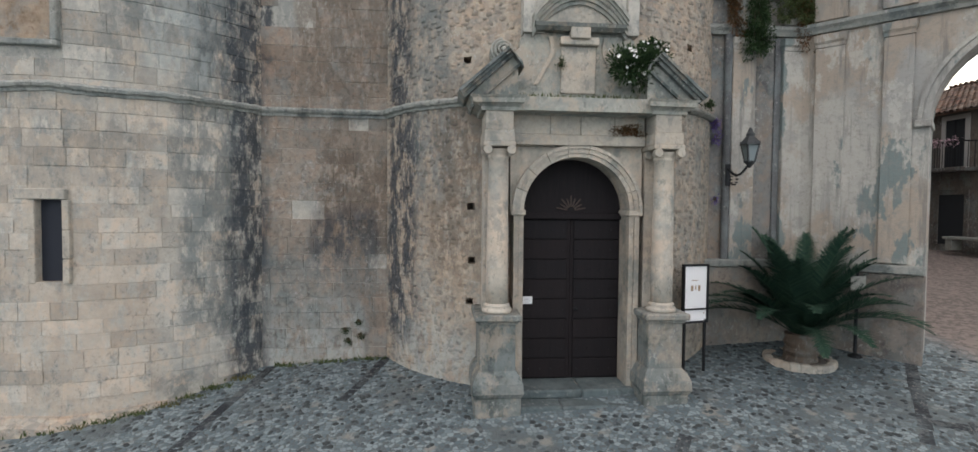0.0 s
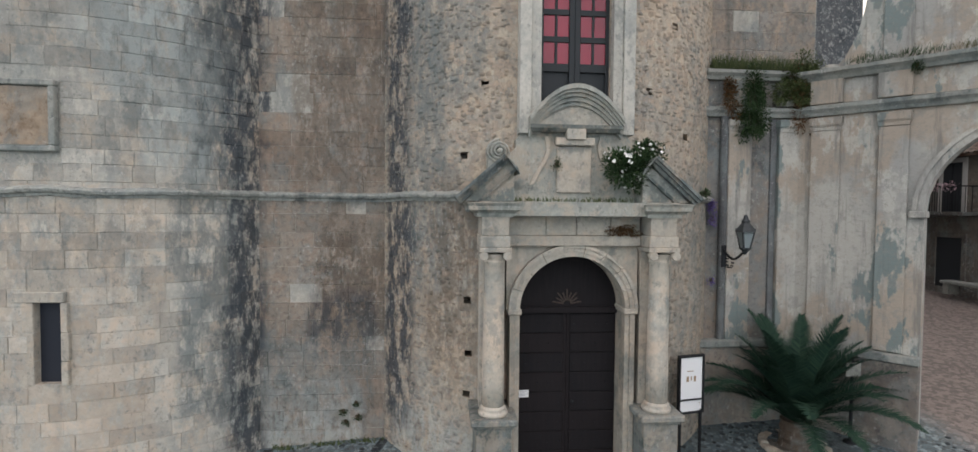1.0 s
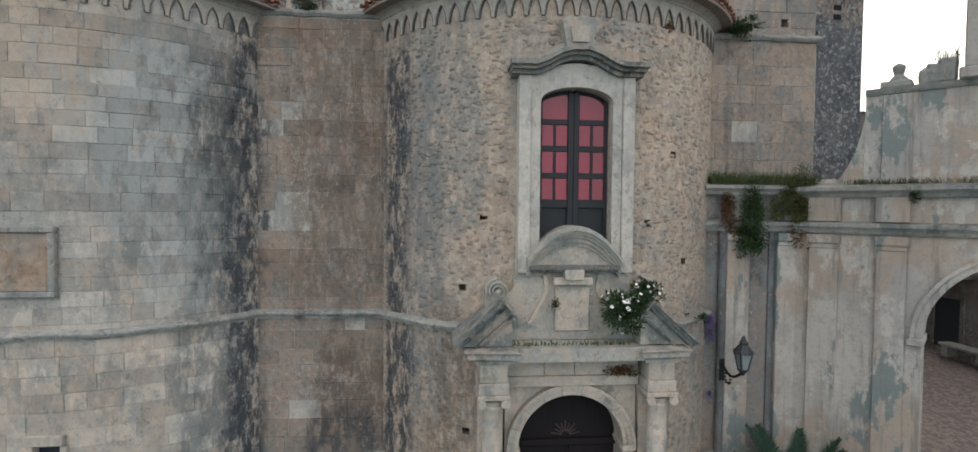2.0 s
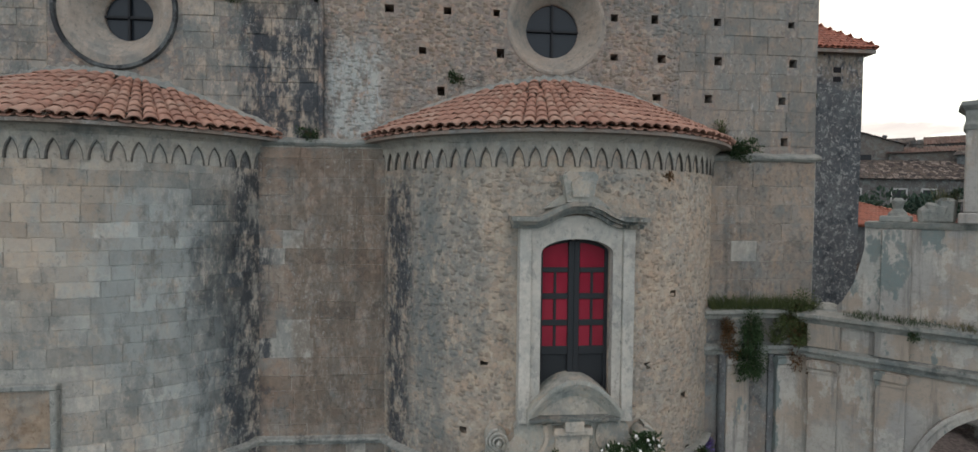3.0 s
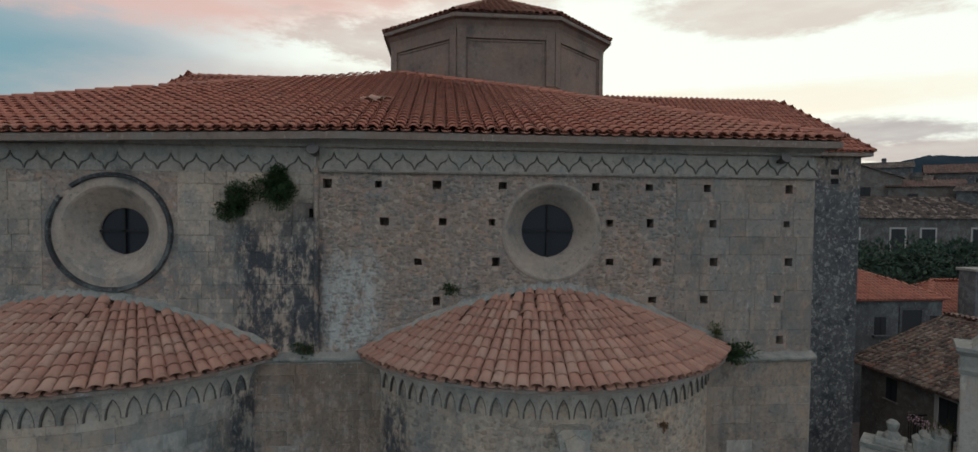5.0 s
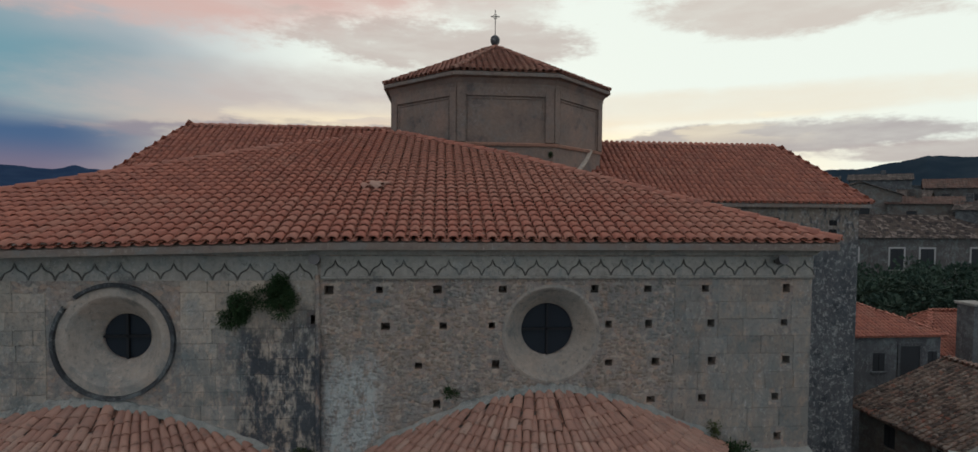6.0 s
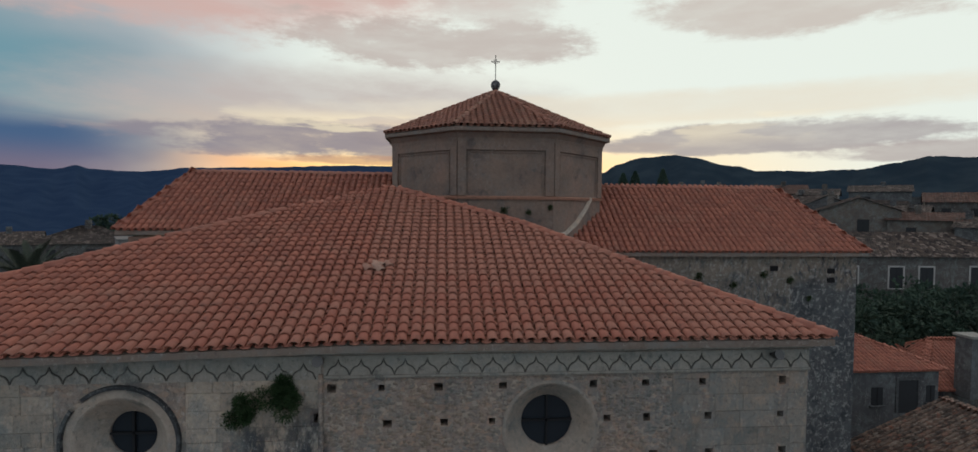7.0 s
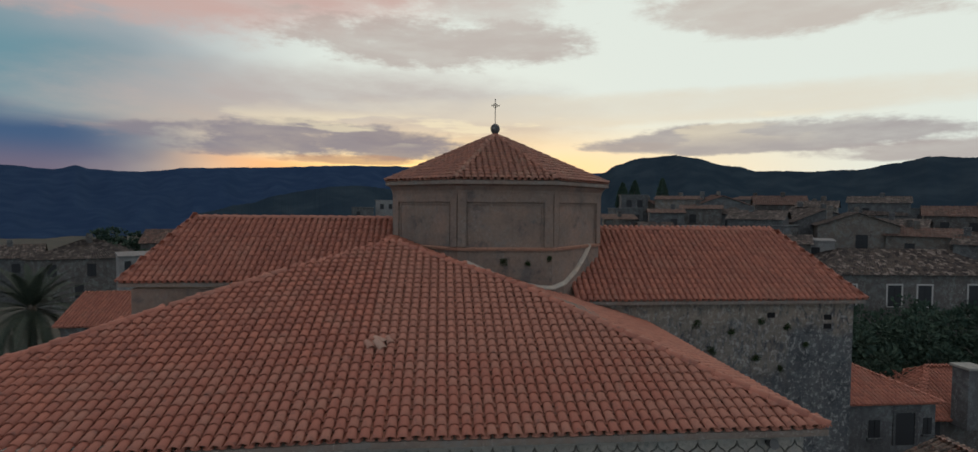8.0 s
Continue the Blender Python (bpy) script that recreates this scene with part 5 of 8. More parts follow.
GREENED = stone("green_weathered_limestone", (0.41, 0.40, 0.35), (0.33, 0.345, 0.315), (0.10, 0.12, 0.115), 0.75, 9, (0.43, 0.36, 0.285), rnd=0)
MOSSY = stone("moss_dark_limestone", (0.245, 0.255, 0.235), (0.175, 0.195, 0.188), (0.04, 0.055, 0.055), 1.0, 8, (0.35, 0.30, 0.24), rnd=0)
TREAD = stone("damp_step_stone", (0.13, 0.165, 0.17), (0.095, 0.125, 0.132), (0.05, 0.066, 0.07), 0.7, 10, rnd=0.15)
for sx in (-1, 1):
    x = sx * 1.25
    # pedestal
    bm = bmesh.new()
    box(bm, x - 0.34, -0.70, -0.5, x + 0.34, 0.2, 0.12, 0.03)
    lathe_prof = [(0.38, 0.10), (0.43, 0.18), (0.42, 0.32), (0.37, 0.42), (0.31, 0.48)]
    for (r0, h0), (r1, h1) in zip(lathe_prof, lathe_prof[1:]):
        vs = box(bm, x - 1, -1, h0, x + 1, 1, h1)
        for v in vs:
            r = r0 if abs(v.co.z - h0) < 1e-5 else r1
            v.co.x = x + math.copysign(r * 0.86, v.co.x - x)
            v.co.y = -0.30 - r * 1.05 if v.co.y < 0 else 0.2
    box(bm, x - 0.26, -0.62, 0.47, x + 0.26, 0.2, 1.18, 0.012)
    pp("pedestal", bm, MOSSY)
    bm = bmesh.new()
    box(bm, x - 0.29, -0.66, 1.16, x + 0.29, 0.2, 1.21, 0.012)
    box(bm, x - 0.34, -0.72, 1.21, x + 0.34, 0.2, 1.31, 0.02)
    pp("pedestal_cap", bm, MOSSY)
    bm = bmesh.new()
    lathe(bm, [(0.215, 0), (0.225, 0.03), (0.215, 0.06), (0.185, 0.08), (0.195, 0.10), (0.185, 0.12), (0.162, 0.14)], (x, -0.43, 1.31), 24)
    pp("column_base", bm, None, "", True)
    bm = bmesh.new()
    lathe(bm, [(0.162, 0), (0.163, 0.5), (0.158, 1.1), (0.149, 1.65), (0.14, 2.10), (0.153, 2.11), (0.153, 2.15)], (x, -0.43, 1.45), 24)
    pp("column", bm, None, "pale limestone column shaft", True)
    bm = bmesh.new()
    lathe(bm, [(0.145, 0), (0.155, 0.05), (0.19, 0.11)], (x, -0.43, 3.58), 24)
    for q in (-1, 1):
        for f in (-0.63, -0.24):
            bmesh.ops.create_cone(bm, cap_ends=True, segments=14, radius1=0.068, radius2=0.062, depth=0.07, matrix=pose(x + q * 0.17, f, 3.67, 90))
    box(bm, x - 0.235, -0.65, 3.72, x + 0.235, -0.095, 3.79, 0.012)
    pp("capital", bm, None, "scrolled capital")
    # pilaster behind the column
    bm = bmesh.new()
    box(bm, x - 0.19, -0.16, 1.22, x + 0.19, 0.2, 3.79, 0.01)
    pp("pilaster", bm)
    # entablature block over the column
    bm = bmesh.new()
    box(bm, x - 0.22, -0.62, 3.79, x + 0.22, 0.2, 3.96, 0.01)
    box(bm, x - 0.20, -0.59, 3.96, x + 0.20, 0.2, 4.25, 0.01)
    pp("entablature_block", bm)
    # half of the broken pediment: cornice ends, raking moulding and tympanum
    bm = bmesh.new()
    o = lambda a: x + sx * a
    tri = [(o(0.44), 4.46), (o(-0.28), 4.46), (o(-0.28), 5.00), (o(-0.20), 5.08)]
    extrude_xz(bm, tri, -0.44, 0.25)
    pp("tympanum", bm, GREENED)
    bm = bmesh.new()
    a, b = Vector((o(0.50), 0, 4.42)), Vector((o(-0.20), 0, 5.04))
    dd = (b - a).normalized()
    up = Vector((-dd.z, 0, dd.x)) * sx * -1
    if up.z < 0:
        up = -up
    for t0, t1, f in ((-0.17, -0.13, -0.49), (0.0, 0.05, -0.52), (0.05, 0.09, -0.57), (0.09, 0.13, -0.62)):
        q = [a + up * t0, b + up * t0, b + up * t1, a + up * t1]
        extrude_xz(bm, [(v.x, v.z) for v in q], f, 0.25)
    q = [b, b + up * 0.13, b + up * 0.13 + Vector((-sx * 0.20, 0, -0.19)), b + Vector((-sx * 0.14, 0, -0.19))]
    extrude_xz(bm, [(v.x, v.z) for v in q], -0.6, 0.25)
    pp("raking_cornice", bm, MOSSY, "moss-dark raking cornice")
    # volute beside the attic
    bm = bmesh.new()
    # a wound band of stone: three turns that tighten to an eye
    vc = Vector((sx * 1.16, -0.06, 5.22))
    prev = None
    for i in range(73):
        a = radians(90) - sx * radians(15) * i
        r = 0.185 - 0.15 * i / 72
        w = 0.030 - 0.012 * i / 72
        y = -0.03 - 0.10 * (i / 72) ** 0.7
        ring = [bm.verts.new(vc + Vector((math.cos(a) * q, yy, math.sin(a) * q))) for q, yy in ((r - w, 0.25), (r - w, y + 0.015), (r, y), (r + w * 0.6, y + 0.012), (r + w * 0.6, 0.25))]
        if prev:
            for q in range(4):
                bm.faces.new((prev[q], ring[q], ring[q + 1], prev[q + 1]))
        prev = ring
    bmesh.ops.create_cone(bm, cap_ends=True, segments=20, radius1=0.16, radius2=0.15, depth=0.28, matrix=pose(sx * 1.16, 0.08, 5.22, 90))
    bmesh.ops.create_uvsphere(bm, u_segments=12, v_segments=8, radius=0.04, matrix=Matrix.Translation(vc + Vector((0, -0.12, 0))))
    limb = [(sx * (1.33 - 0.50 * t), 5.22 - 0.45 * t + 0.62 * t * t) for t in (i / 12 for i in range(13))]
    extrude_xz(bm, limb + [(sx * 0.83, 4.46), (sx * 1.33, 4.46)], -0.09, 0.2)
    pp("volute", bm, GREENED, "stone scroll")

# entablature between the columns
bm = bmesh.new()
box(bm, -1.02, -0.28, 3.79, 1.02, 0.2, 3.95, 0.01)
pp("architrave", bm)
rngp = random.Random(21)
xs = [-1.02, -0.45, 0.02, 0.55, 1.02]
for a, b in zip(xs, xs[1:]):
    bm = bmesh.new()
    box(bm, a + 0.004, -0.25 + rngp.uniform(-0.008, 0.008), 3.953, b - 0.004, 0.2, 4.25, 0.008)
    pp("frieze_block", bm)
bm = bmesh.new()
prof = [(-0.1, 0), (0.05, 0), (0.06, 0.05), (0.12, 0.08), (0.19, 0.10), (0.2, 0.16), (0.24, 0.20), (-0.1, 0.23)]
steps_ = [(-1.53, 0.2), (-1.47, 0.18), (-1.47, -0.58), (-1.02, -0.58), (-1.02, -0.25), (1.02, -0.25), (1.02, -0.58), (1.47, -0.58), (1.47, 0.2)]
sweep(bm, [(x, y, 4.23) for x, y in steps_[1:]], prof)
box(bm, -1.47, -0.57, 4.25, 1.47, 0.2, 4.45)
pp("cornice", bm, GREENED, "grey-green weathered cornice")
# spandrel slab, jambs, imposts, arch ring
bm = bmesh.new()
outl = [(-1.03, 2.74), (-0.86, 2.78)] + [(-0.86 * math.cos(math.pi * i / 20), 2.80 + 0.86 * math.sin(math.pi * i / 20)) for i in range(1, 20)] + [(0.86, 2.78), (1.03, 2.74), (1.03, 3.79), (-1.03, 3.79)]
extrude_xz(bm, outl, -0.12, 0.15)
pp("spandrel", bm)
n = 9
for i in range(n):
    bm = bmesh.new()
    a0, a1 = math.pi * i / n + 0.004, math.pi * (i + 1) / n - 0.004
    for r0, r1, f in ((0.825, 0.89, -0.19), (0.89, 0.96, -0.22), (0.96, 1.01, -0.25)):
        pts = [(r0 * math.cos(a0 + (a1 - a0) * j / 4), 2.80 + r0 * math.sin(a0 + (a1 - a0) * j / 4)) for j in range(5)] + [(r1 * math.cos(a1 - (a1 - a0) * j / 4), 2.80 + r1 * math.sin(a1 - (a1 - a0) * j / 4)) for j in range(5)]
        extrude_xz(bm, pts, f, 0.3)
    pp("voussoir", bm)
for sx in (-1, 1):
    bm = bmesh.new()
    for r0, r1, f in ((0.825, 0.90, -0.17), (0.90, 0.98, -0.2)):
        box(bm, sx * r0, f, 0.04, sx * r1, 0.45, 2.74, 0.006)
    pp("jamb", bm)
    bm = bmesh.new()
    box(bm, sx * 0.80, -0.23, 2.73, sx * 1.02, 0.3, 2.82, 0.015)
    pp("impost", bm)
# attic with its tablet and curved pediment
bm = bmesh.new()
side = [(1.02, 4.46), (1.00, 4.75), (0.93, 4.98), (0.90, 5.2), (0.90, 5.40), (0.80, 5.54)]
extrude_xz(bm, [(-x, z) for x, z in side] + side[::-1], -0.08, 0.25)
pp("attic", bm, GREENED)
bm = bmesh.new()
box(bm, -0.27, -0.12, 4.60, 0.27, 0.1, 5.32, 0.012)
pp("tablet", bm)
for sx in (-1, 1):
    bm = bmesh.new()
    # one ribbon of stone in a long S with a curled foot
    ring = None
    for i in range(25):
        t = i / 24
        xx = sx * (0.45 + 0.05 * math.sin(t * 6.0) + 0.22 * (1 - t) ** 3)
        zz = 4.62 + 0.84 * t + 0.10 * (1 - t) ** 6
        nxt = [bm.verts.new((xx + a, y, zz)) for a, y in ((-0.035, 0.05), (-0.03, -0.112), (0.03, -0.112), (0.035, 0.05))]
        if ring:
            for a in range(4):
                bm.faces.new((ring[a], ring[(a + 1) % 4], nxt[(a + 1) % 4], nxt[a]))
        else:
            bm.faces.new(nxt)
        ring = nxt
    bm.faces.new(ring[::-1])
    pp("scroll_band", bm)
bm = bmesh.new()
box(bm, -0.30, -0.2, 5.32, 0.30, 0.2, 5.44, 0.012)
box(bm, -0.15, -0.26, 5.40, 0.15, 0.2, 5.60, 0.012)
pp("keystone", bm)
bm = bmesh.new()
sweep(bm, [(-0.66, 0.25, 5.52), (-0.66, -0.17, 5.52), (0.66, -0.17, 5.52), (0.66, 0.25, 5.52)], [(-0.1, 0), (0.03, 0), (0.10, 0.05), (0.12, 0.10), (-0.1, 0.11)])
box(bm, -0.64, -0.16, 5.53, 0.64, 0.25, 5.62)
pp("cornice", bm, MOSSY)
bm = bmesh.new()
seg = [(-0.72 + 1.44 * i / 16, 5.60 + 0.50 * (1 - (2 * i / 16 - 1) ** 2)) for i in range(17)]
extrude_xz(bm, [(x * 0.88, 5.58 + (z - 5.6) * 0.72) for x, z in seg], -0.13, 0.2)
pp("pediment_field", bm, None, "pale lunette field")
bm = bmesh.new()
for d0, d1, f in ((-0.17, -0.11, -0.17), (-0.11, -0.05, -0.21), (-0.045, 0.01, -0.25), (0.01, 0.06, -0.29), (0.06, 0.13, -0.33)):
    extrude_xz(bm, [(x, z + d0) for x, z in seg] + [(x * 1.01, z + d1) for x, z in seg[::-1]], f, 0.2)
pp("curved_pediment", bm, GREENED, "segmental pediment grey with lichen")
# steps
for i, (hw, f, z0, z1) in enumerate(((0.98, -0.64, -0.5, -0.055), (0.92, -0.30, -0.055, 0.072))):
    cuts = [-hw, -hw * 0.3, hw * 0.42, hw] if i == 0 else [-hw, hw * 0.1, hw]
    for a, b in zip(cuts, cuts[1:]):
        bm = bmesh.new()
        box(bm, a + 0.003, f, z0, b - 0.003, 0.4, z1, 0.02)
        pp("step", bm, TREAD)

# ---- the door ----
k = Mat("near_black_wood", 0.8)
c = k.mix(k.ramp(k.noise(3, 6, (9, 9, 0.7)), 0.35, 0.7), (0.0075, 0.0072, 0.009), (0.0125, 0.0105, 0.012))
k.colour(k.mix(k.ramp(k.objrand, 0, 1, 0, 0.35), c, (0.017, 0.0115, 0.012)))
k.bump(k.noise(14, 5, (9, 9, 0.6)), 0.4, 0.01)
DOORWOOD = k.m
door = thing("door_1", (PX + 0.01, PY + 0.22, 0.07), "closed near-black arched wooden door with nailed boards", "door", kind="structure")
for sx in (-1, 1):
    leaf_w = 0.85
    bm = bmesh.new()
    box(bm, min(0.004 * sx, leaf_w * sx), 0.06, 0.01, max(0.004 * sx, leaf_w * sx), 0.10, 2.62)
    leaf = part("leaf", bm, DOORWOOD, door)
    for j in range(8):
        z0, z1 = 0.02 + j * 0.322, 0.02 + (j + 1) * 0.322 - 0.008
        bm = bmesh.new()
        box(bm, min(0.05 * sx, 0.80 * sx), 0.035, z0, max(0.05 * sx, 0.80 * sx), 0.07, z1, 0.012)
        part("board", bm, DOORWOOD, leaf)
    bm = bmesh.new()
    for j in range(8):
        for i in range(4):
            bmesh.ops.create_icosphere(bm, subdivisions=1, radius=0.014, matrix=Matrix.Translation((sx * (0.12 + 0.18 * i), 0.03, 0.17 + 0.322 * j)))
    part("nails", bm, IRON, leaf)
bm = bmesh.new()
extrude_xz(bm, [(0.87 * math.cos(math.pi * i / 24), 2.69 + 0.88 * math.sin(math.pi * i / 24)) for i in range(25)], 0.05, 0.1)
lun = part("lunette", bm, DOORWOOD, door)
bm = bmesh.new()
for i in range(9):
    a = math.pi * (i + 0.5) / 9
    box(bm, 0.06, -0.012, -0.011, 0.2 if i % 2 else 0.24, 0.012, 0.011, 0.003, pose(0, 0.045, 2.74, 0, -math.degrees(a), 0))
part("sunburst", bm, Mat("worn_carved_wood", 0.6).colour((0.06, 0.045, 0.038)).m, lun)
bm = bmesh.new()
box(bm, -0.85, -0.02, 2.60, 0.85, 0.08, 2.70, 0.01)
part("transom", bm, DOORWOOD, door)
bm = bmesh.new()
bmesh.ops.create_uvsphere(bm, u_segments=12, v_segments=8, radius=0.035, matrix=Matrix.Translation((0.10, 0.01, 1.15)))
part("knob", bm, IRON, door)
PAPER = Mat("white_paper", 0.8).colour((0.72, 0.73, 0.74)).m
note_ = thing("paper_notice", (PX - 0.69, PY + 0.24, 1.36), "small white paper notice pinned to the door", "notice")
bm = bmesh.new()
box(bm, -0.085, 0.004, -0.06, 0.085, 0.009, 0.06)
sheet_ = part("sheet", bm, PAPER, note_)
bm = bmesh.new()
for i in range(4):
    box(bm, -0.065, 0.0015, 0.032 - 0.022 * i, 0.05 - 0.02 * (i % 2), 0.0035, 0.038 - 0.022 * i)
part("writing", bm, Mat("faded_ink", 0.9).colour((0.35, 0.36, 0.4)).m, note_)

# ---- the balcony window over the portal ----
k = Mat("red_lined_glass", 0.08)
k.bsdf.inputs["Specular IOR Level"].default_value = 0.5
k.colour(k.mix(k.ramp(k.noise(1.6, 3, (1, 1, 0.5)), 0.3, 0.7), (0.20, 0.011, 0.028), (0.27, 0.018, 0.040)))
RED = k.m
FRAME = Mat("dark_green_black_paint", 0.5).colour((0.022, 0.026, 0.03)).m
win = thing("window_4", (PX + 0.04, PY, 0), "tall arched window with red-lined panes in dark frames", "window", kind="structure")


def wp(name, bm, mat_, parent=None, label=""):
    bmesh.ops.recalc_face_normals(bm, faces=bm.faces[:])
    return part(name, bm, mat_, parent or win, label)


SURR = stone("pale_window_limestone", (0.55, 0.53, 0.475), (0.49, 0.475, 0.425), (0.15, 0.165, 0.16), 0.3, 10, rnd=0.08)
top = lambda x, h=0.56, r=0.22, s=8.12: s + r * math.sqrt(max(0.0, 1 - (x / h) ** 2))
for sx in (-1, 1):
    bm = bmesh.new()
    box(bm, sx * 0.56, -0.10, 5.5, sx * 0.715, 0.3, 8.30, 0.008)
    wp("jamb", bm, SURR)
    bm = bmesh.new()
    box(bm, sx * 0.715, -0.14, 5.5, sx * 0.90, 0.25, 8.50, 0.01)
    wp("pilaster", bm, SURR)
bm = bmesh.new()
pts = [(-0.715, 8.30), (-0.56, 8.12)] + [(0.56 * -math.cos(math.pi * i / 16), 8.12 + 0.22 * math.sin(math.pi * i / 16)) for i in range(1, 16)] + [(0.56, 8.12), (0.715, 8.30), (0.715, 8.52), (0.35, 8.66), (0, 8.70), (-0.35, 8.66), (-0.715, 8.52)]
extrude_xz(bm, pts, -0.107, 0.3)
wp("lintel", bm, SURR)
bm = bmesh.new()
crv = [(-1.05, 8.50), (-0.66, 8.50), (-0.5, 8.56), (-0.3, 8.67), (-0.12, 8.73), (0.12, 8.73), (0.3, 8.67), (0.5, 8.56), (0.66, 8.50), (1.05, 8.50)]
for d0, d1, f in ((0, 0.06, -0.2), (0.06, 0.11, -0.28), (0.11, 0.18, -0.36)):
    q = 1 - (0.18 - d1) * 0.35
    extrude_xz(bm, [(x * q, z + d0) for x, z in crv] + [(x * q, z + d1) for x, z in crv[::-1]], f, 0.25)
wp("hood", bm, MOSSY, None, "grey weathered moulded hood")
bm = bmesh.new()
extrude_xz(bm, [(-0.20, 8.90), (0.20, 8.90), (0.24, 9.16), (0.28, 9.30), (0.2, 9.36), (-0.2, 9.36), (-0.28, 9.30), (-0.24, 9.16)], -0.22, 0.2)
extrude_xz(bm, [(-0.12, 8.98), (0.12, 8.98), (0.15, 9.2), (0, 9.29), (-0.15, 9.2)], -0.26, 0.1)
extrude_xz(bm, [(-0.52, 8.80), (-0.2, 8.86), (-0.2, 9.02), (-0.3, 8.98), (-0.4, 8.9)], -0.1, 0.2)
extrude_xz(bm, [(0.2, 8.86), (0.52, 8.80), (0.4, 8.9), (0.3, 8.98), (0.2, 9.02)], -0.1, 0.2)
wp("crest", bm, GREENED, None, "worn stone crest")
rows_ = ((7.80, 7.47), (7.38, 7.05), (6.96, 6.63))
for sx in (-1, 1):
    bm = bmesh.new()
    pts = [(sx * 0.03, 5.6), (sx * 0.55, 5.6)] + [(sx * (0.55 - 0.52 * i / 8), top(0.55 - 0.52 * i / 8, 0.555, 0.215)) for i in range(9)]
    extrude_xz(bm, pts, 0.16, 0.20)
    leaf = wp("casement", bm, FRAME)
    # stiles and rails stand in front of the panes
    bm = bmesh.new()
    box(bm, sx * 0.0, 0.10, 5.6, sx * 0.09, 0.17, 8.30, 0.008)
    box(bm, sx * 0.495, 0.11, 5.6, sx * 0.56, 0.17, top(0.53), 0.006)
    for z0, z1 in ((7.80, 7.88), (7.38, 7.47), (6.96, 7.05), (6.50, 6.63), (5.9, 5.98)):
        box(bm, sx * 0.09, 0.115, z0, sx * 0.5, 0.17, z1, 0.006)
    box(bm, sx * 0.275, 0.12, 6.6, sx * 0.315, 0.17, 7.84, 0.006)
    wp("sash", bm, FRAME, leaf)
    bm = bmesh.new()
    pts = [(sx * 0.09, 7.88), (sx * 0.495, 7.88)] + [(sx * (0.495 - 0.405 * i / 8), top(0.495 - 0.405 * i / 8) - 0.07) for i in range(9)]
    extrude_xz(bm, pts, 0.14, 0.157)
    wp("pane", bm, RED, leaf)
    for z1, z0 in rows_:
        for a, b in ((0.09, 0.275), (0.315, 0.495)):
            bm = bmesh.new()
            box(bm, sx * a, 0.14, z0, sx * b, 0.157, z1)
            wp("pane", bm, RED, leaf)


# ---- foliage ----
def leaf_mat(name, a, b, tip=None):
    k = Mat(name, 0.6)
    c = k.mix(k.ramp(k.island, 0, 1), a, b)
    if tip:
        c = k.mix(k.ramp(k.noise(2.2, 4), 0.55, 0.7), c, tip)
    k.colour(c)
    k.bsdf.inputs["Specular IOR Level"].default_value = 0.06
    return k.m


GREEN = leaf_mat("dark_green_leaf", (0.022, 0.045, 0.022), (0.045, 0.075, 0.032))
GREEN2 = leaf_mat("olive_leaf", (0.045, 0.065, 0.028), (0.09, 0.11, 0.045))
DRY = leaf_mat("dry_grass_blade", (0.13, 0.12, 0.06), (0.075, 0.085, 0.04))
RUST = leaf_mat("rust_brown_moss", (0.14, 0.07, 0.035), (0.07, 0.055, 0.03))
PALM = leaf_mat("palm_leaflet", (0.015, 0.036, 0.027), (0.032, 0.064, 0.042))
PALM_FAR = leaf_mat("far_palm_leaflet", (0.04, 0.055, 0.045), (0.065, 0.08, 0.06))
WOODY = stone("bark", (0.14, 0.10, 0.075), (0.10, 0.08, 0.06), (0.04, 0.035, 0.03), 0.3, 14, rnd=0)
WHITE = Mat("white_petal", 0.7).colour((0.75, 0.76, 0.74)).m
STALK = leaf_mat("twig", (0.07, 0.055, 0.035), (0.05, 0.045, 0.03))


def leaf(c, p, d, up, size, width=0.42):
    """A folded leaf of four triangles."""
    d = d.normalized()
    s = d.cross(up)
    s = s.normalized() if s.length > 1e-4 else Vector((1, 0, 0))
    n = s.cross(d)
    b = len(c.v)
    w = size * width
    for q in (p, p + d * size * 0.45 + s * w * 0.5 + n * w * 0.14, p + d * size, p + d * size * 0.45 - s * w * 0.5 + n * w * 0.14, p + d * size * 0.5 - n * w * 0.05):
        c.v.append(tuple(q))
    c.f += [(b, b + 1, b + 4), (b + 1, b + 2, b + 4), (b + 2, b + 3, b + 4), (b + 3, b, b + 4)]


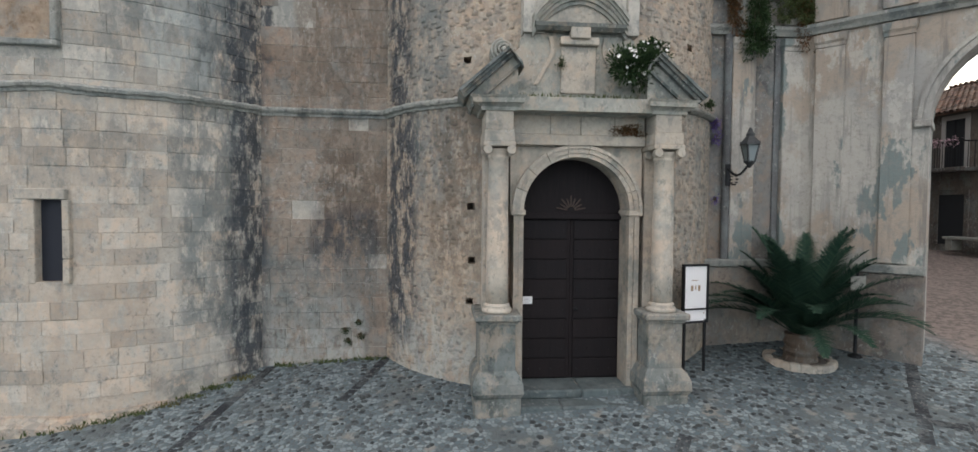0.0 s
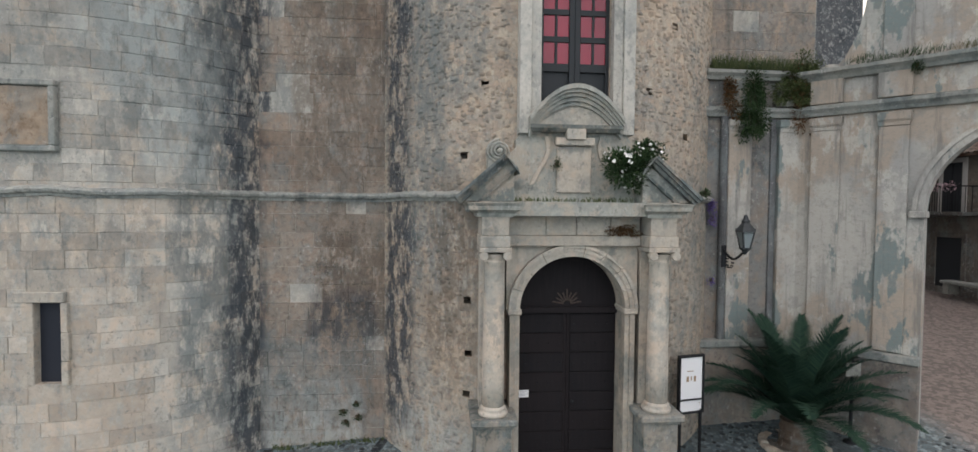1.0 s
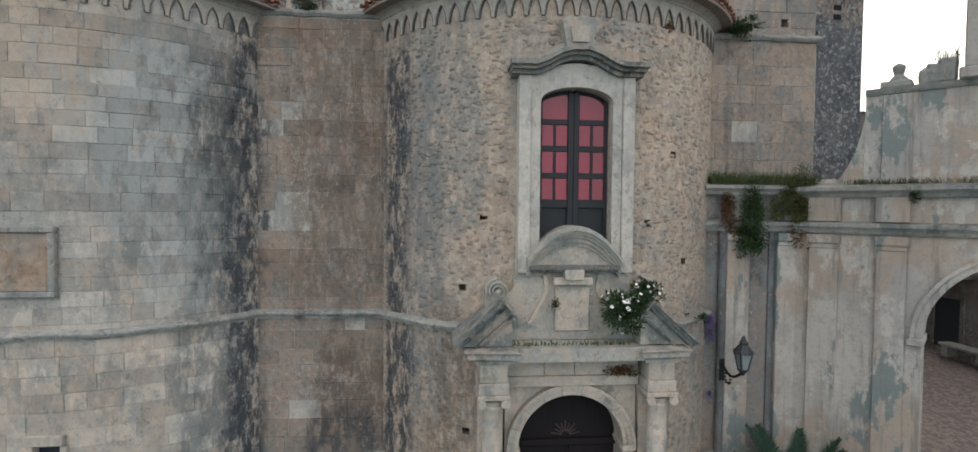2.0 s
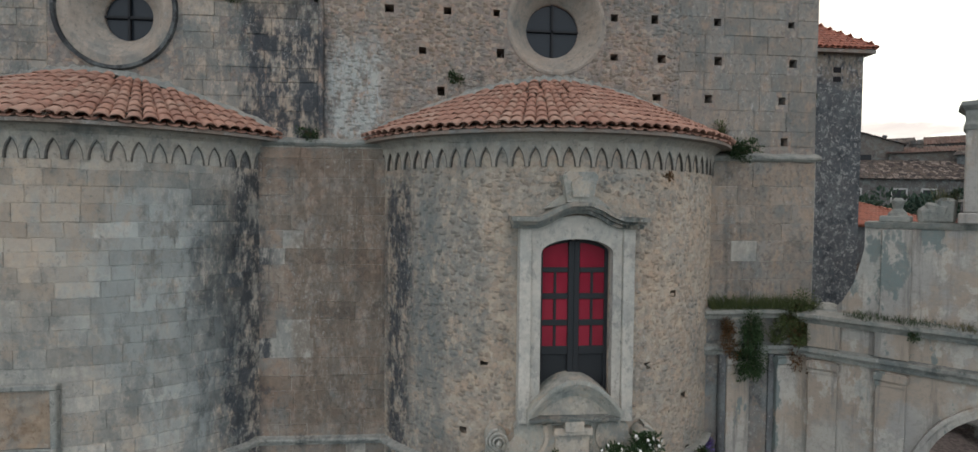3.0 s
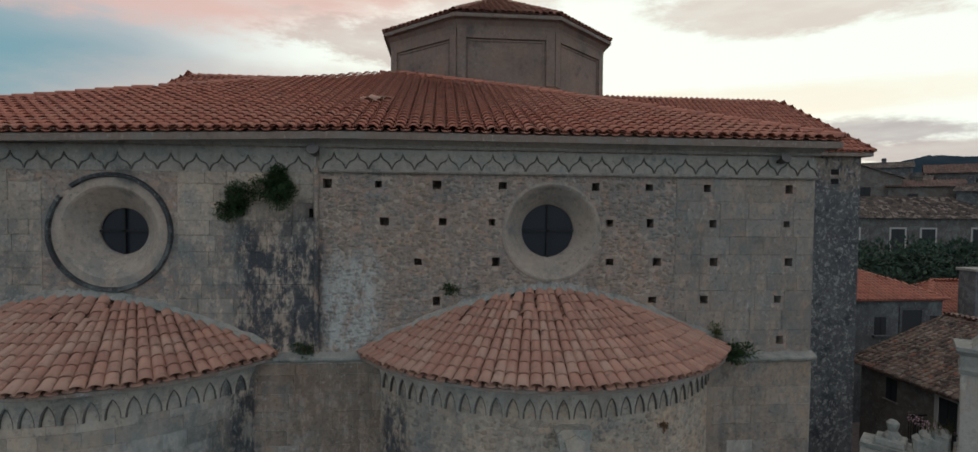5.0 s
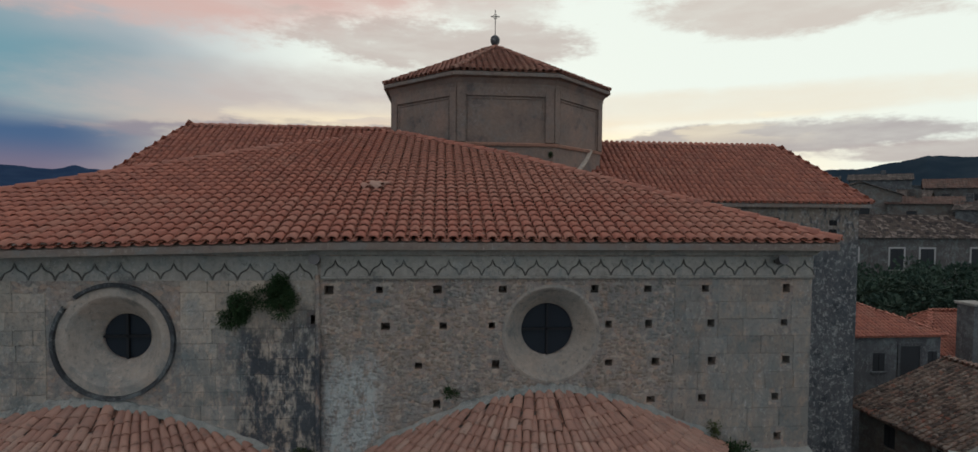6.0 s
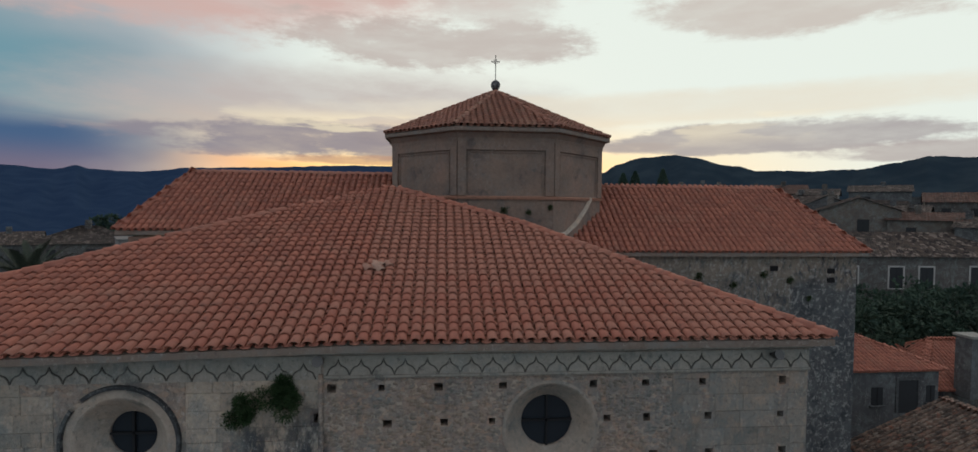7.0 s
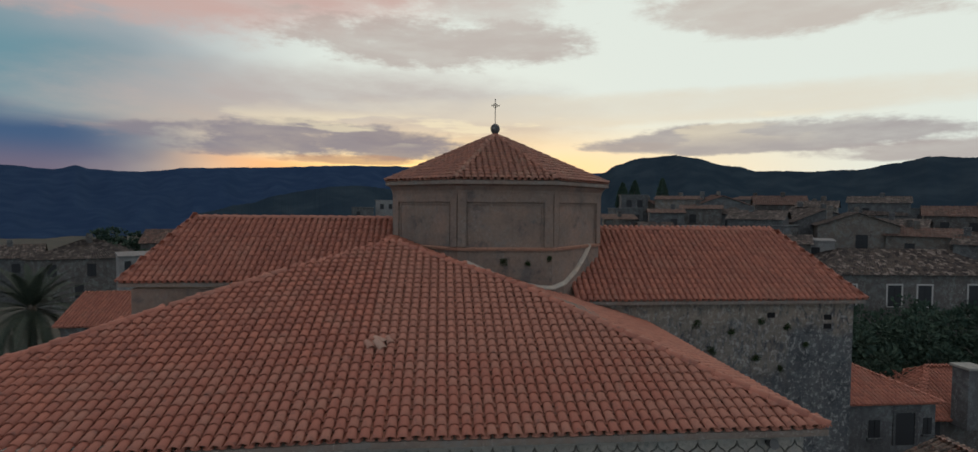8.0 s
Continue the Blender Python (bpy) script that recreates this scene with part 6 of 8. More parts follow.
def bush(name, at, size, count, leaf_size, material, label, seed, droop=0.0, flowers=0, category="plant", lumps=9, width=0.42, wall=None, kind=""):
    """A plant of twigs and many small leaves in uneven clumps round its foot."""
    rng = random.Random(seed)
    at = Vector(at)
    t = thing(name, at, label, category, kind=kind)
    sx, sy, sz = size
    centres = []
    for _ in range(lumps):
        a, r = rng.uniform(0, 2 * math.pi), rng.uniform(0.25, 1.0)
        centres.append((Vector((math.cos(a) * r * sx * 0.7, math.sin(a) * r * sy * 0.7, rng.uniform(-0.3, 1.0) * sz * 0.7 - droop * r * sz)), rng.uniform(0.28, 0.52)))
    c = Cloud()
    for _ in range(count):
        q, w = rng.choice(centres)
        d = Vector((rng.gauss(0, 1), rng.gauss(0, 1), rng.gauss(0, 1))).normalized()
        p = q + Vector((d.x * sx, d.y * sy, d.z * sz)) * w * rng.uniform(0.35, 1.1)
        if wall is not None and at.y + p.y > wall:
            p.y = wall - at.y - rng.uniform(0.0, 0.06)
        leaf(c, p, d + Vector((0, 0, 0.35 - droop)), Vector((rng.gauss(0, 1), rng.gauss(0, 1), 1.5)), leaf_size * rng.uniform(0.6, 1.25), width)
    mesh_part("foliage", c.v, c.f, material, t)
    tw = Cloud()
    for q, w in centres:
        s = Vector((0.012, 0, 0))
        b = len(tw.v)
        m_ = q * 0.5 + Vector((0, 0, 0.06))
        tw.v += [tuple(v) for v in (-s, s, m_ + s * 0.7, m_ - s * 0.7, q + s * 0.4, q - s * 0.4, Vector((0, 0.02, 0)), m_ + Vector((0, 0.02, 0)), q + Vector((0, 0.01, 0)))]
        tw.f += [(b, b + 1, b + 2, b + 3), (b + 3, b + 2, b + 4, b + 5), (b + 1, b + 6, b + 7, b + 2), (b + 6, b, b + 3, b + 7), (b + 2, b + 7, b + 8, b + 4), (b + 7, b + 3, b + 5, b + 8)]
    mesh_part("stems", tw.v, tw.f, STALK, t)
    if flowers:
        fl = Cloud()
        for _ in range(flowers):
            q, w = rng.choice(centres)
            d = Vector((rng.gauss(0, 1), -abs(rng.gauss(0, 1.4)), rng.gauss(0.3, 1))).normalized()
            p = q + Vector((d.x * sx, d.y * sy, d.z * sz)) * w * 1.12
            for j in range(5):
                a = 2 * math.pi * j / 5
                u = d.orthogonal().normalized()
                v = d.cross(u)
                leaf(fl, p, u * math.cos(a) + v * math.sin(a) + d * 0.5, d, 0.035, 0.8)
        mesh_part("blossom", fl.v, fl.f, WHITE, t)["label"] = "clusters of small white flowers"
    return t


def grass_tuft(name, at, size, count, height, material, label, seed):
    rng = random.Random(seed)
    t = thing(name, at, label, "grass", kind="stuff")
    c = Cloud()
    for _ in range(count):
        p = Vector((rng.uniform(-1, 1) * size[0], rng.uniform(-1, 1) * size[1], 0))
        h = height * rng.uniform(0.45, 1.1)
        d = Vector((rng.gauss(0, 0.35), rng.gauss(0, 0.3) - 0.1, 1)).normalized()
        w = Vector((0.007, 0.003, 0))
        b = len(c.v)
        q = p + d * h * 0.6
        e = p + d * h + Vector((d.x, d.y, -0.25)) * h * 0.25
        c.v += [tuple(v) for v in (p - w, p + w, q + w * 0.8, q - w * 0.8, e)]
        c.f += [(b, b + 1, b + 2, b + 3), (b + 3, b + 2, b + 4)]
    mesh_part("blades", c.v, c.f, material, t)
    return t


def palm(name, at, trunk_h, trunk_r, fronds, length, material, label, seed, leaflets=46, lw=0.028, low=-0.35, group="", core=0.8, spread=0.20):
    """A date palm: a scaled trunk and arched fronds of two rows of leaflets."""
    rng = random.Random(seed)
    t = thing(name, at, label, "palm", group)
    bm = bmesh.new()
    prof = []
    k = max(6, int(trunk_h / 0.07))
    for i in range(k + 1):
        h = trunk_h * i / k
        prof.append((trunk_r * (1.0 + 0.10 * (i % 2)) * (1.05 - 0.12 * i / k), h))
    lathe(bm, prof, seg=18)
    for v in bm.verts:
        f = 1 + 0.06 * noise.noise((v.co.x * 9, v.co.y * 9, v.co.z * 9))
        v.co.x *= f
        v.co.y *= f
    part("trunk", bm, WOODY, t, "brown trunk rough with cut leaf bases")
    for i in range(fronds):
        a = i * 2.39996 + rng.uniform(-0.2, 0.2)
        q = (i + 0.5) / fronds
        lift = 1.42 - (1.42 - low) * q + rng.uniform(-0.1, 0.1)       # inner fronds stand, outer ones hang
        L = length * rng.uniform(0.82, 1.05) * (core + (1 - core) * min(1, q * 2))
        out = Vector((math.cos(a), math.sin(a), 0))
        c = Cloud()
        p = Vector((0, 0, trunk_h * 0.97)) + out * trunk_r * 0.4
        ang = lift
        pts = [p.copy()]
        n = 16
        for j in range(n):
            ang -= (0.030 + 0.050 * q) * (0.4 + j / n * 1.3)
            p = p + (out * math.cos(ang) + Vector((0, 0, math.sin(ang)))) * L / n
            pts.append(p.copy())
        side = out.cross(Vector((0, 0, 1)))
        for j in range(n):
            w0, w1 = side * 0.022 * (1 - j / n), side * 0.022 * (1 - (j + 1) / n)
            b = len(c.v)
            u = Vector((0, 0, 0.018 * (1 - j / n) + 0.003))
            c.v += [tuple(v) for v in (pts[j] - w0, pts[j] + w0, pts[j] + u, pts[j + 1] - w1, pts[j + 1] + w1, pts[j + 1] + u)]
            c.f += [(b, b + 2, b + 5, b + 3), (b + 2, b + 1, b + 4, b + 5), (b + 1, b, b + 3, b + 4)]
        for j in range(leaflets):
            s = 0.10 + 0.9 * j / leaflets
            f = s * n
            i0 = min(int(f), n - 1)
            pos = pts[i0].lerp(pts[i0 + 1], f - i0)
            tang = (pts[i0 + 1] - pts[i0]).normalized()
            up = side.cross(tang)
            ll = L * spread * math.sin(math.pi * min(0.97, 0.16 + 0.84 * s)) ** 0.6 * rng.uniform(0.85, 1.1)
            for sg in (-1, 1):
                d = (side * sg * 0.85 + tang * 0.75 + up * (0.32 + rng.uniform(-0.12, 0.12)) - Vector((0, 0, 0.12))).normalized()
                wv = tang * lw * 0.5
                b = len(c.v)
                m_ = pos + d * ll * 0.5
                e = pos + d * ll - Vector((0, 0, 0.06 * ll))
                c.v += [tuple(v) for v in (pos - wv, pos + wv, m_ + wv * 0.9, m_ - wv * 0.9, e)]
                c.f += [(b, b + 1, b + 2, b + 3), (b + 3, b + 2, b + 4)]
        mesh_part("frond", c.v, c.f, material, t)
    return t


# ---- plastered gateway wall ----
STRIPE = stone("dark_stained_plaster", (0.15, 0.155, 0.155), (0.11, 0.115, 0.12), (0.05, 0.055, 0.06), 0.5, 6, rnd=0)


def plaster():
    k = Mat("peeling_lime_plaster", 0.9)
    c = k.mix(k.ramp(k.noise(0.9, 5, (1, 1, 0.6)), 0.38, 0.62), (0.395, 0.385, 0.35), (0.30, 0.30, 0.285))
    c = k.mix(k.ramp(k.noise(0.8, 8, (1, 1, 0.7), shift=9, rough=0.65), 0.48, 0.57, 0.0, 0.8), c, (0.33, 0.275, 0.22))
    c = k.mix(k.ramp(k.noise(1.0, 9, (1, 1, 0.45), shift=17, rough=0.66), 0.55, 0.575, 0, 0.9), c, (0.15, 0.195, 0.195))
    c = k.mix(k.ramp(k.noise(1.3, 9, (1, 1, 0.6), shift=29, rough=0.7), 0.55, 0.58, 0, 0.6), c, (0.46, 0.45, 0.41))
    # rain streaks, broad and fine
    c = k.mix(k.ramp(k.noise(2.2, 9, (1.5, 1.5, 0.16), shift=5, rough=0.7), 0.51, 0.64, 0, 0.7), c, (0.145, 0.145, 0.14))
    c = k.mix(k.ramp(k.noise(5.5, 9, (1.5, 1.5, 0.10), shift=45, rough=0.7), 0.55, 0.64, 0, 0.25), c, (0.11, 0.115, 0.115))
    c = k.mix(k.ramp(k.noise(3.0, 9, rough=0.75, shift=3), 0.5, 0.62, 0, 0.5), c, (0.23, 0.235, 0.22))
    c = k.mix(k.ramp(k.noise(14, 8, rough=0.8), 0.5, 0.66, 0, 0.5), c, (0.2, 0.19, 0.17))
    k.colour(c)
    k.bump(k.math("ADD", k.noise(18, 6), k.ramp(k.noise(1.0, 7, (1, 1, 0.55), shift=17, rough=0.6), 0.555, 0.60, 0.6, 0.0)), 0.4, 0.02)
    return k.m


PLASTER = plaster()
GRIME = stone("grimy_old_plaster", (0.235, 0.228, 0.21), (0.175, 0.178, 0.172), (0.06, 0.066, 0.068), 0.8, 6, (0.25, 0.205, 0.165), rnd=0)
PLINTH = stone("brown_damp_plaster", (0.22, 0.185, 0.155), (0.17, 0.15, 0.135), (0.07, 0.07, 0.068), 0.5, 6, (0.30, 0.26, 0.22), rnd=0.1)
AY = 9.68
gate_a = thing("wall_1", (6.0, AY, 0), "stained lime-plastered wall with pale pilasters beside the apse", "wall", kind="structure")
gate_b = thing("wall_2", (6.75, 9.62, 0), "stained lime-plastered gateway wall with a round arch and parapet", "wall", kind="structure")
gate_b.rotation_euler = (0, 0, math.atan2(-0.739, 0.674))
bpy.context.view_layer.update()


def ga(name, bm, mat_=None, label=""):
    bmesh.ops.recalc_face_normals(bm, faces=bm.faces[:])
    o = part(name, bm, mat_ or PLASTER, gate_a, label)
    o.matrix_parent_inverse = Matrix.Translation(-gate_a.location)
    return o


def gb(name, bm, mat_=None, label=""):
    bmesh.ops.recalc_face_normals(bm, faces=bm.faces[:])
    return part(name, bm, mat_ or PLASTER, gate_b, label)


bm = bmesh.new()
box(bm, 4.7, AY + 0.06, -0.3, 7.3, AY + 0.40, 7.0)
ga("wall_body", bm, GRIME)
for x0, x1 in ((5.38, 5.83), (6.37, 6.81)):
    bm = bmesh.new()
    box(bm, x0, AY - 0.06, 1.9, x1, AY + 0.1, 5.83, 0.012)
    ga("pilaster", bm, None, "pale pilaster")
    bm = bmesh.new()
    sweep(bm, [(x0, AY + 0.1, 5.83), (x0, AY - 0.06, 5.83), (x1, AY - 0.06, 5.83), (x1, AY + 0.1, 5.83)], [(-0.05, 0), (0.015, 0), (0.02, 0.06), (0.05, 0.10), (0.06, 0.2), (-0.05, 0.2)])
    box(bm, x0, AY - 0.06, 5.83, x1, AY + 0.1, 6.06)
    ga("capital", bm)
    bm = bmesh.new()
    box(bm, x0 - 0.02, AY - 0.08, 6.30, x1 + 0.02, AY + 0.1, 6.80, 0.015)
    ga("entablature_block", bm, MOSSY)
# dark strips, two round and one flat, stand in for dark stained recesses
for x0, x1 in ((5.24, 5.38), (6.83, 6.99)):
    bm = bmesh.new()
    lathe(bm, [(0.07, 1.9), (0.07, 6.1)], ((x0 + x1) / 2, AY - 0.01, 0), 12)
    ga("drainpipe", bm, STRIPE, "round dark strip standing in for a dark stained recess")
bm = bmesh.new()
box(bm, 6.25, AY + 0.02, 1.92, 6.37, AY + 0.1, 6.08, 0.008)
ga("stained_strip", bm, STRIPE, "flat dark strip standing in for a dark stained recess")
for z, d in ((6.10, 0.09), (6.78, 0.14)):
    bm = bmesh.new()
    sweep(bm, [(4.9, AY, z), (7.0, AY, z)], [(-0.1, 0), (d * 0.4, 0), (d * 0.6, 0.06), (d, 0.11), (d, 0.17), (-0.1, 0.22)])
    ga("cornice", bm, CORNICE)
bm = bmesh.new()
box(bm, 4.75, AY - 0.10, -0.2, 7.1, AY + 0.1, 1.78, 0.02)
ga("plinth", bm, PLINTH, "brown damp plinth")
bm = bmesh.new()
box(bm, 4.75, AY - 0.15, 1.78, 7.1, AY + 0.1, 1.92, 0.02)
ga("plinth_ledge", bm, CORNICE)

AC, AW = 3.33, 1.45
bm = bmesh.new()
box(bm, 0, 0, -0.3, 7.6, 0.7, 6.90)
body = gb("wall_body", bm)
arch_cut = cutter(lambda bm: extrude_xz(bm, arch_pts(AC, -1.0, 4.35, AW), -1, 2))
arch_cut.matrix_world = gate_b.matrix_world.copy()
cut(body, arch_cut)
body.parent = gate_b
bm = bmesh.new()
box(bm, 0.98, 0.18, 6.7, 7.6, 0.58, 8.55)
gb("parapet", bm)
bm = bmesh.new()
extrude_xz(bm, [(0.40, 6.7), (1.0, 6.7), (1.0, 8.3), (0.93, 7.9), (0.83, 7.5), (0.66, 7.15), (0.48, 6.95)], 0.2, 0.55)
gb("parapet_scroll", bm, None, "curved plastered end of the parapet")
bm = bmesh.new()
lathe(bm, [(0.23, 0), (0.26, 0.1), (0.23, 0.22), (0.1, 0.3)], (0.42, 0.35, 6.78), 16)
gb("scroll_foot", bm, CORNICE)
for s0, s1, z1 in ((1.23, 1.65, 8.50),):
    bm = bmesh.new()
    box(bm, s0, 0.13, 6.7, s1, 0.3, z1, 0.012)
    gb("parapet_pilaster", bm)
bm = bmesh.new()
sweep(bm, [(0.98, 0.18, 8.52), (7.6, 0.18, 8.52)], [(-0.4, 0), (0.03, 0), (0.06, 0.05), (0.08, 0.10), (-0.4, 0.12)])
gb("coping", bm, CORNICE)
for s0, s1 in ((0.21, 0.67), (1.23, 1.65)):
    bm = bmesh.new()
    box(bm, s0, -0.07, 1.95, s1, 0.1, 5.82, 0.012)
    gb("pilaster", bm, None, "pilaster with grey-green bare patches")
    bm = bmesh.new()
    sweep(bm, [(s0, 0.1, 5.82), (s0, -0.07, 5.82), (s1, -0.07, 5.82), (s1, 0.1, 5.82)], [(-0.05, 0), (0.015, 0), (0.02, 0.06), (0.05, 0.10), (0.06, 0.22), (-0.05, 0.22)])
    box(bm, s0, -0.07, 5.82, s1, 0.1, 6.06)
    gb("capital", bm)
    bm = bmesh.new()
    box(bm, s0 - 0.03, -0.09, 6.30, s1 + 0.03, 0.1, 6.76, 0.012)
    gb("entablature_block", bm)
for z, d in ((6.09, 0.11), (6.73, 0.18)):
    bm = bmesh.new()
    sweep(bm, [(-0.05, -0.02, z), (7.6, -0.02, z)], [(-0.1, 0), (d * 0.4, 0), (d * 0.6, 0.06), (d, 0.12), (d, 0.18), (-0.1, 0.24)])
    gb("cornice", bm, CORNICE, "dark mossy cornice")
for s0, s1 in ((0.0, 1.90), (AC + AW + 0.02, 7.6)):
    bm = bmesh.new()
    box(bm, s0, -0.10, -0.2, s1, 0.1, 1.78, 0.02)
    gb("plinth", bm, PLINTH)
    bm = bmesh.new()
    box(bm, s0, -0.15, 1.78, s1, 0.1, 1.93, 0.02)
    gb("plinth_ledge", bm, CORNICE)
bm = bmesh.new()
for r0, r1, f in ((AW - 0.005, AW + 0.10, -0.05), (AW + 0.10, AW + 0.16, -0.09)):
    pts = [(AC + r0 * math.cos(math.pi * i / 24), 4.35 + r0 * math.sin(math.pi * i / 24)) for i in range(25)] + [(AC + r1 * math.cos(math.pi - math.pi * i / 24), 4.35 + r1 * math.sin(math.pi - math.pi * i / 24)) for i in range(25)]
    extrude_xz(bm, pts, f, 0.1)
gb("archivolt", bm)
for sg in (-1, 1):
    bm = bmesh.new()
    x0, x1 = sorted((AC + sg * (AW - 0.03), AC + sg * (AW + 0.20)))
    box(bm, x0, -0.10, 4.25, x1, 0.72, 4.37, 0.015)
    gb("impost", bm)
# stub finial and the tall pier on the parapet
bm = bmesh.new()
box(bm, 1.18, 0.16, 8.62, 1.62, 0.56, 8.74, 0.02)
lathe(bm, [(0.15, 0), (0.13, 0.05), (0.07, 0.12), (0.09, 0.2), (0.1, 0.26), (0.05, 0.31)], (1.42, 0.36, 8.74), 14)
gb("finial", bm, CORNICE, "broken stone finial")
bm = bmesh.new()
for i, (a, b, h) in enumerate(((1.78, 2.1, 0.34), (1.95, 2.2, 0.42), (1.7, 1.9, 0.26))):
    vs = box(bm, a, 0.2, 8.62, b, 0.54, 8.62 + h, 0.05)
    for v in vs:
        v.co += Vector((noise.noise(v.co * 5), noise.noise(v.co * 5 + Vector((3, 0, 0))), noise.noise(v.co * 5 + Vector((0, 7, 0))))) * 0.05
gb("ruined_scroll", bm, CORNICE, "broken stone scroll")
bm = bmesh.new()
box(bm, 2.22, 0.0, 8.62, 3.5, 0.75, 8.80, 0.02)
box(bm, 2.28, 0.05, 8.80, 3.44, 0.70, 10.15, 0.02)
gb("pier", bm, None, "square plastered pier")
bm = bmesh.new()
sweep(bm, [(2.28, 0.7, 10.12), (2.28, 0.05, 10.12), (3.44, 0.05, 10.12), (3.44, 0.7, 10.12)], [(-0.2, 0), (0.02, 0), (0.05, 0.08), (0.02, 0.14), (0.03, 0.3), (0.12, 0.38), (0.12, 0.44), (-0.2, 0.46)])
box(bm, 2.3, 0.06, 10.12, 3.42, 0.7, 10.56)
gb("pier_cap", bm, CORNICE)
bm = bmesh.new()
bmesh.ops.create_cone(bm, cap_ends=True, segments=4, radius1=0.66, radius2=0.2, depth=0.45, matrix=pose(2.86, 0.37, 10.78, 0, 0, 45))
gb("pier_top", bm, CORNICE)

# ---- wall lantern ----
lan = thing("wall_lantern", (5.32, AY - 0.06, 3.4), "black iron four-sided street lantern on a wall bracket", "lantern")
bm = bmesh.new()
box(bm, -0.05, -0.02, -0.12, 0.05, 0.03, 0.3, 0.01)
prev = None
for i in range(14):
    t = i / 13
    p = Vector((0, -0.03 - 0.6 * t, 0.20 - 0.13 * math.sin(t * math.pi)))
    box(bm, -0.014, p.y - 0.03, p.z - 0.014, 0.014, p.y + 0.03, p.z + 0.014)
for i in range(10):
    a = 2 * math.pi * i / 10
    box(bm, -0.01, -0.22 + 0.1 * math.cos(a) - 0.035, 0.0 + 0.1 * math.sin(a) - 0.012, 0.01, -0.22 + 0.1 * math.cos(a) + 0.035, 0.0 + 0.1 * math.sin(a) + 0.012)
part("bracket", bm, IRON, lan)
LC = Vector((0.03, -0.66, 0.28))
k = Mat("frosted_lantern_glass", 0.3)
LGLASS = k.colour((0.20, 0.24, 0.25)).m
LIRON = Mat("weathered_lantern_iron", 0.6, 0.3).colour((0.05, 0.056, 0.06)).m
bm = bmesh.new()
vs = []
for z, r in ((0.0, 0.075), (0.30, 0.135)):
    vs.append([bm.verts.new(LC + Vector((r * math.cos(math.pi / 4 + i * math.pi / 2) * 1.1, r * math.sin(math.pi / 4 + i * math.pi / 2) * 1.1, z))) for i in range(4)])
for i in range(4):
    bm.faces.new((vs[0][i], vs[0][(i + 1) % 4], vs[1][(i + 1) % 4], vs[1][i]))
bm.faces.new(vs[0][::-1])
part("glass_body", bm, LGLASS, lan)
bm = bmesh.new()
for i in range(4):
    a = math.pi / 4 + i * math.pi / 2
    d = Vector((math.cos(a), math.sin(a), 0)) * 1.12
    for j in range(6):
        p = LC + d * (0.075 + 0.06 * j / 5) + Vector((0, 0, 0.06 * j))
        box(bm, p.x - 0.012, p.y - 0.012, p.z - 0.005, p.x + 0.012, p.y + 0.012, p.z + 0.06)
lathe(bm, [(0.175, 0.30), (0.165, 0.33), (0.10, 0.42), (0.07, 0.45), (0.075, 0.49), (0.05, 0.52), (0.03, 0.58), (0.012, 0.6)], LC, 8)
lathe(bm, [(0.02, -0.1), (0.05, -0.05), (0.095, 0.0), (0.095, 0.02)], LC, 8)
part("cage", bm, LIRON, lan)

# ---- notice board ----
nb = thing("notice_board", (4.20, 8.52, ground_height(4.2, 8.5)), "dark-framed notice board with a pale printed sheet on two legs", "notice board")
nb.rotation_euler = (0, 0, radians(12))
for x in (-0.2, 0.2):
    bm = bmesh.new()
    box(bm, x - 0.02, -0.02, -0.03, x + 0.02, 0.02, 0.9, 0.004)
    part("leg", bm, IRON, nb)
bm = bmesh.new()
for a in ((-0.25, 0.84, 0.25, 0.875), (-0.25, 1.785, 0.25, 1.82), (-0.25, 0.875, -0.215, 1.785), (0.215, 0.875, 0.25, 1.785), (-0.215, 1.06, 0.215, 1.085)):
    box(bm, a[0], -0.035, a[1], a[2], 0.03, a[3], 0.005)
part("frame", bm, IRON, nb)
bm = bmesh.new()
box(bm, -0.215, -0.01, 0.875, 0.215, 0.01, 1.785)
part("sheet", bm, PAPER, nb)
INK = Mat("brown_print", 0.8).colour((0.30, 0.22, 0.14)).m
for x, z, w, h in ((-0.07, 1.42, 0.045, 0.09), (0.0, 1.43, 0.02, 0.07), (0.07, 1.42, 0.04, 0.09), (-0.02, 1.55, 0.12, 0.012), (0.17, 1.0, 0.008, 0.03)):
    bm = bmesh.new()
    box(bm, x - w / 2, -0.016, z - h / 2, x + w / 2, -0.011, z + h / 2)
    part("printing", bm, INK, nb)

# ---- palm in its ring, and the post behind it ----
pr_ = thing("planter", (6.2, 8.72, ground_height(6.2, 8.72) - 0.04), "low round planting ring of pale stones", "planter")
rngq = random.Random(5)
for i in range(22):
    a = 2 * math.pi * i / 22
    bm = bmesh.new()
    box(bm, -0.085, -0.07, -0.05, 0.085, 0.07, 0.10 + rngq.uniform(-0.02, 0.02), 0.025, pose(0.50 * math.cos(a), 0.50 * math.sin(a), 0, 0, 0, math.degrees(a) + 90))
    part("edging_stone", bm, PORTAL, pr_)
bm = bmesh.new()
bmesh.ops.create_cone(bm, cap_ends=True, segments=28, radius1=0.48, radius2=0.42, depth=0.12, matrix=Matrix.Translation((0, 0, 0.0)))
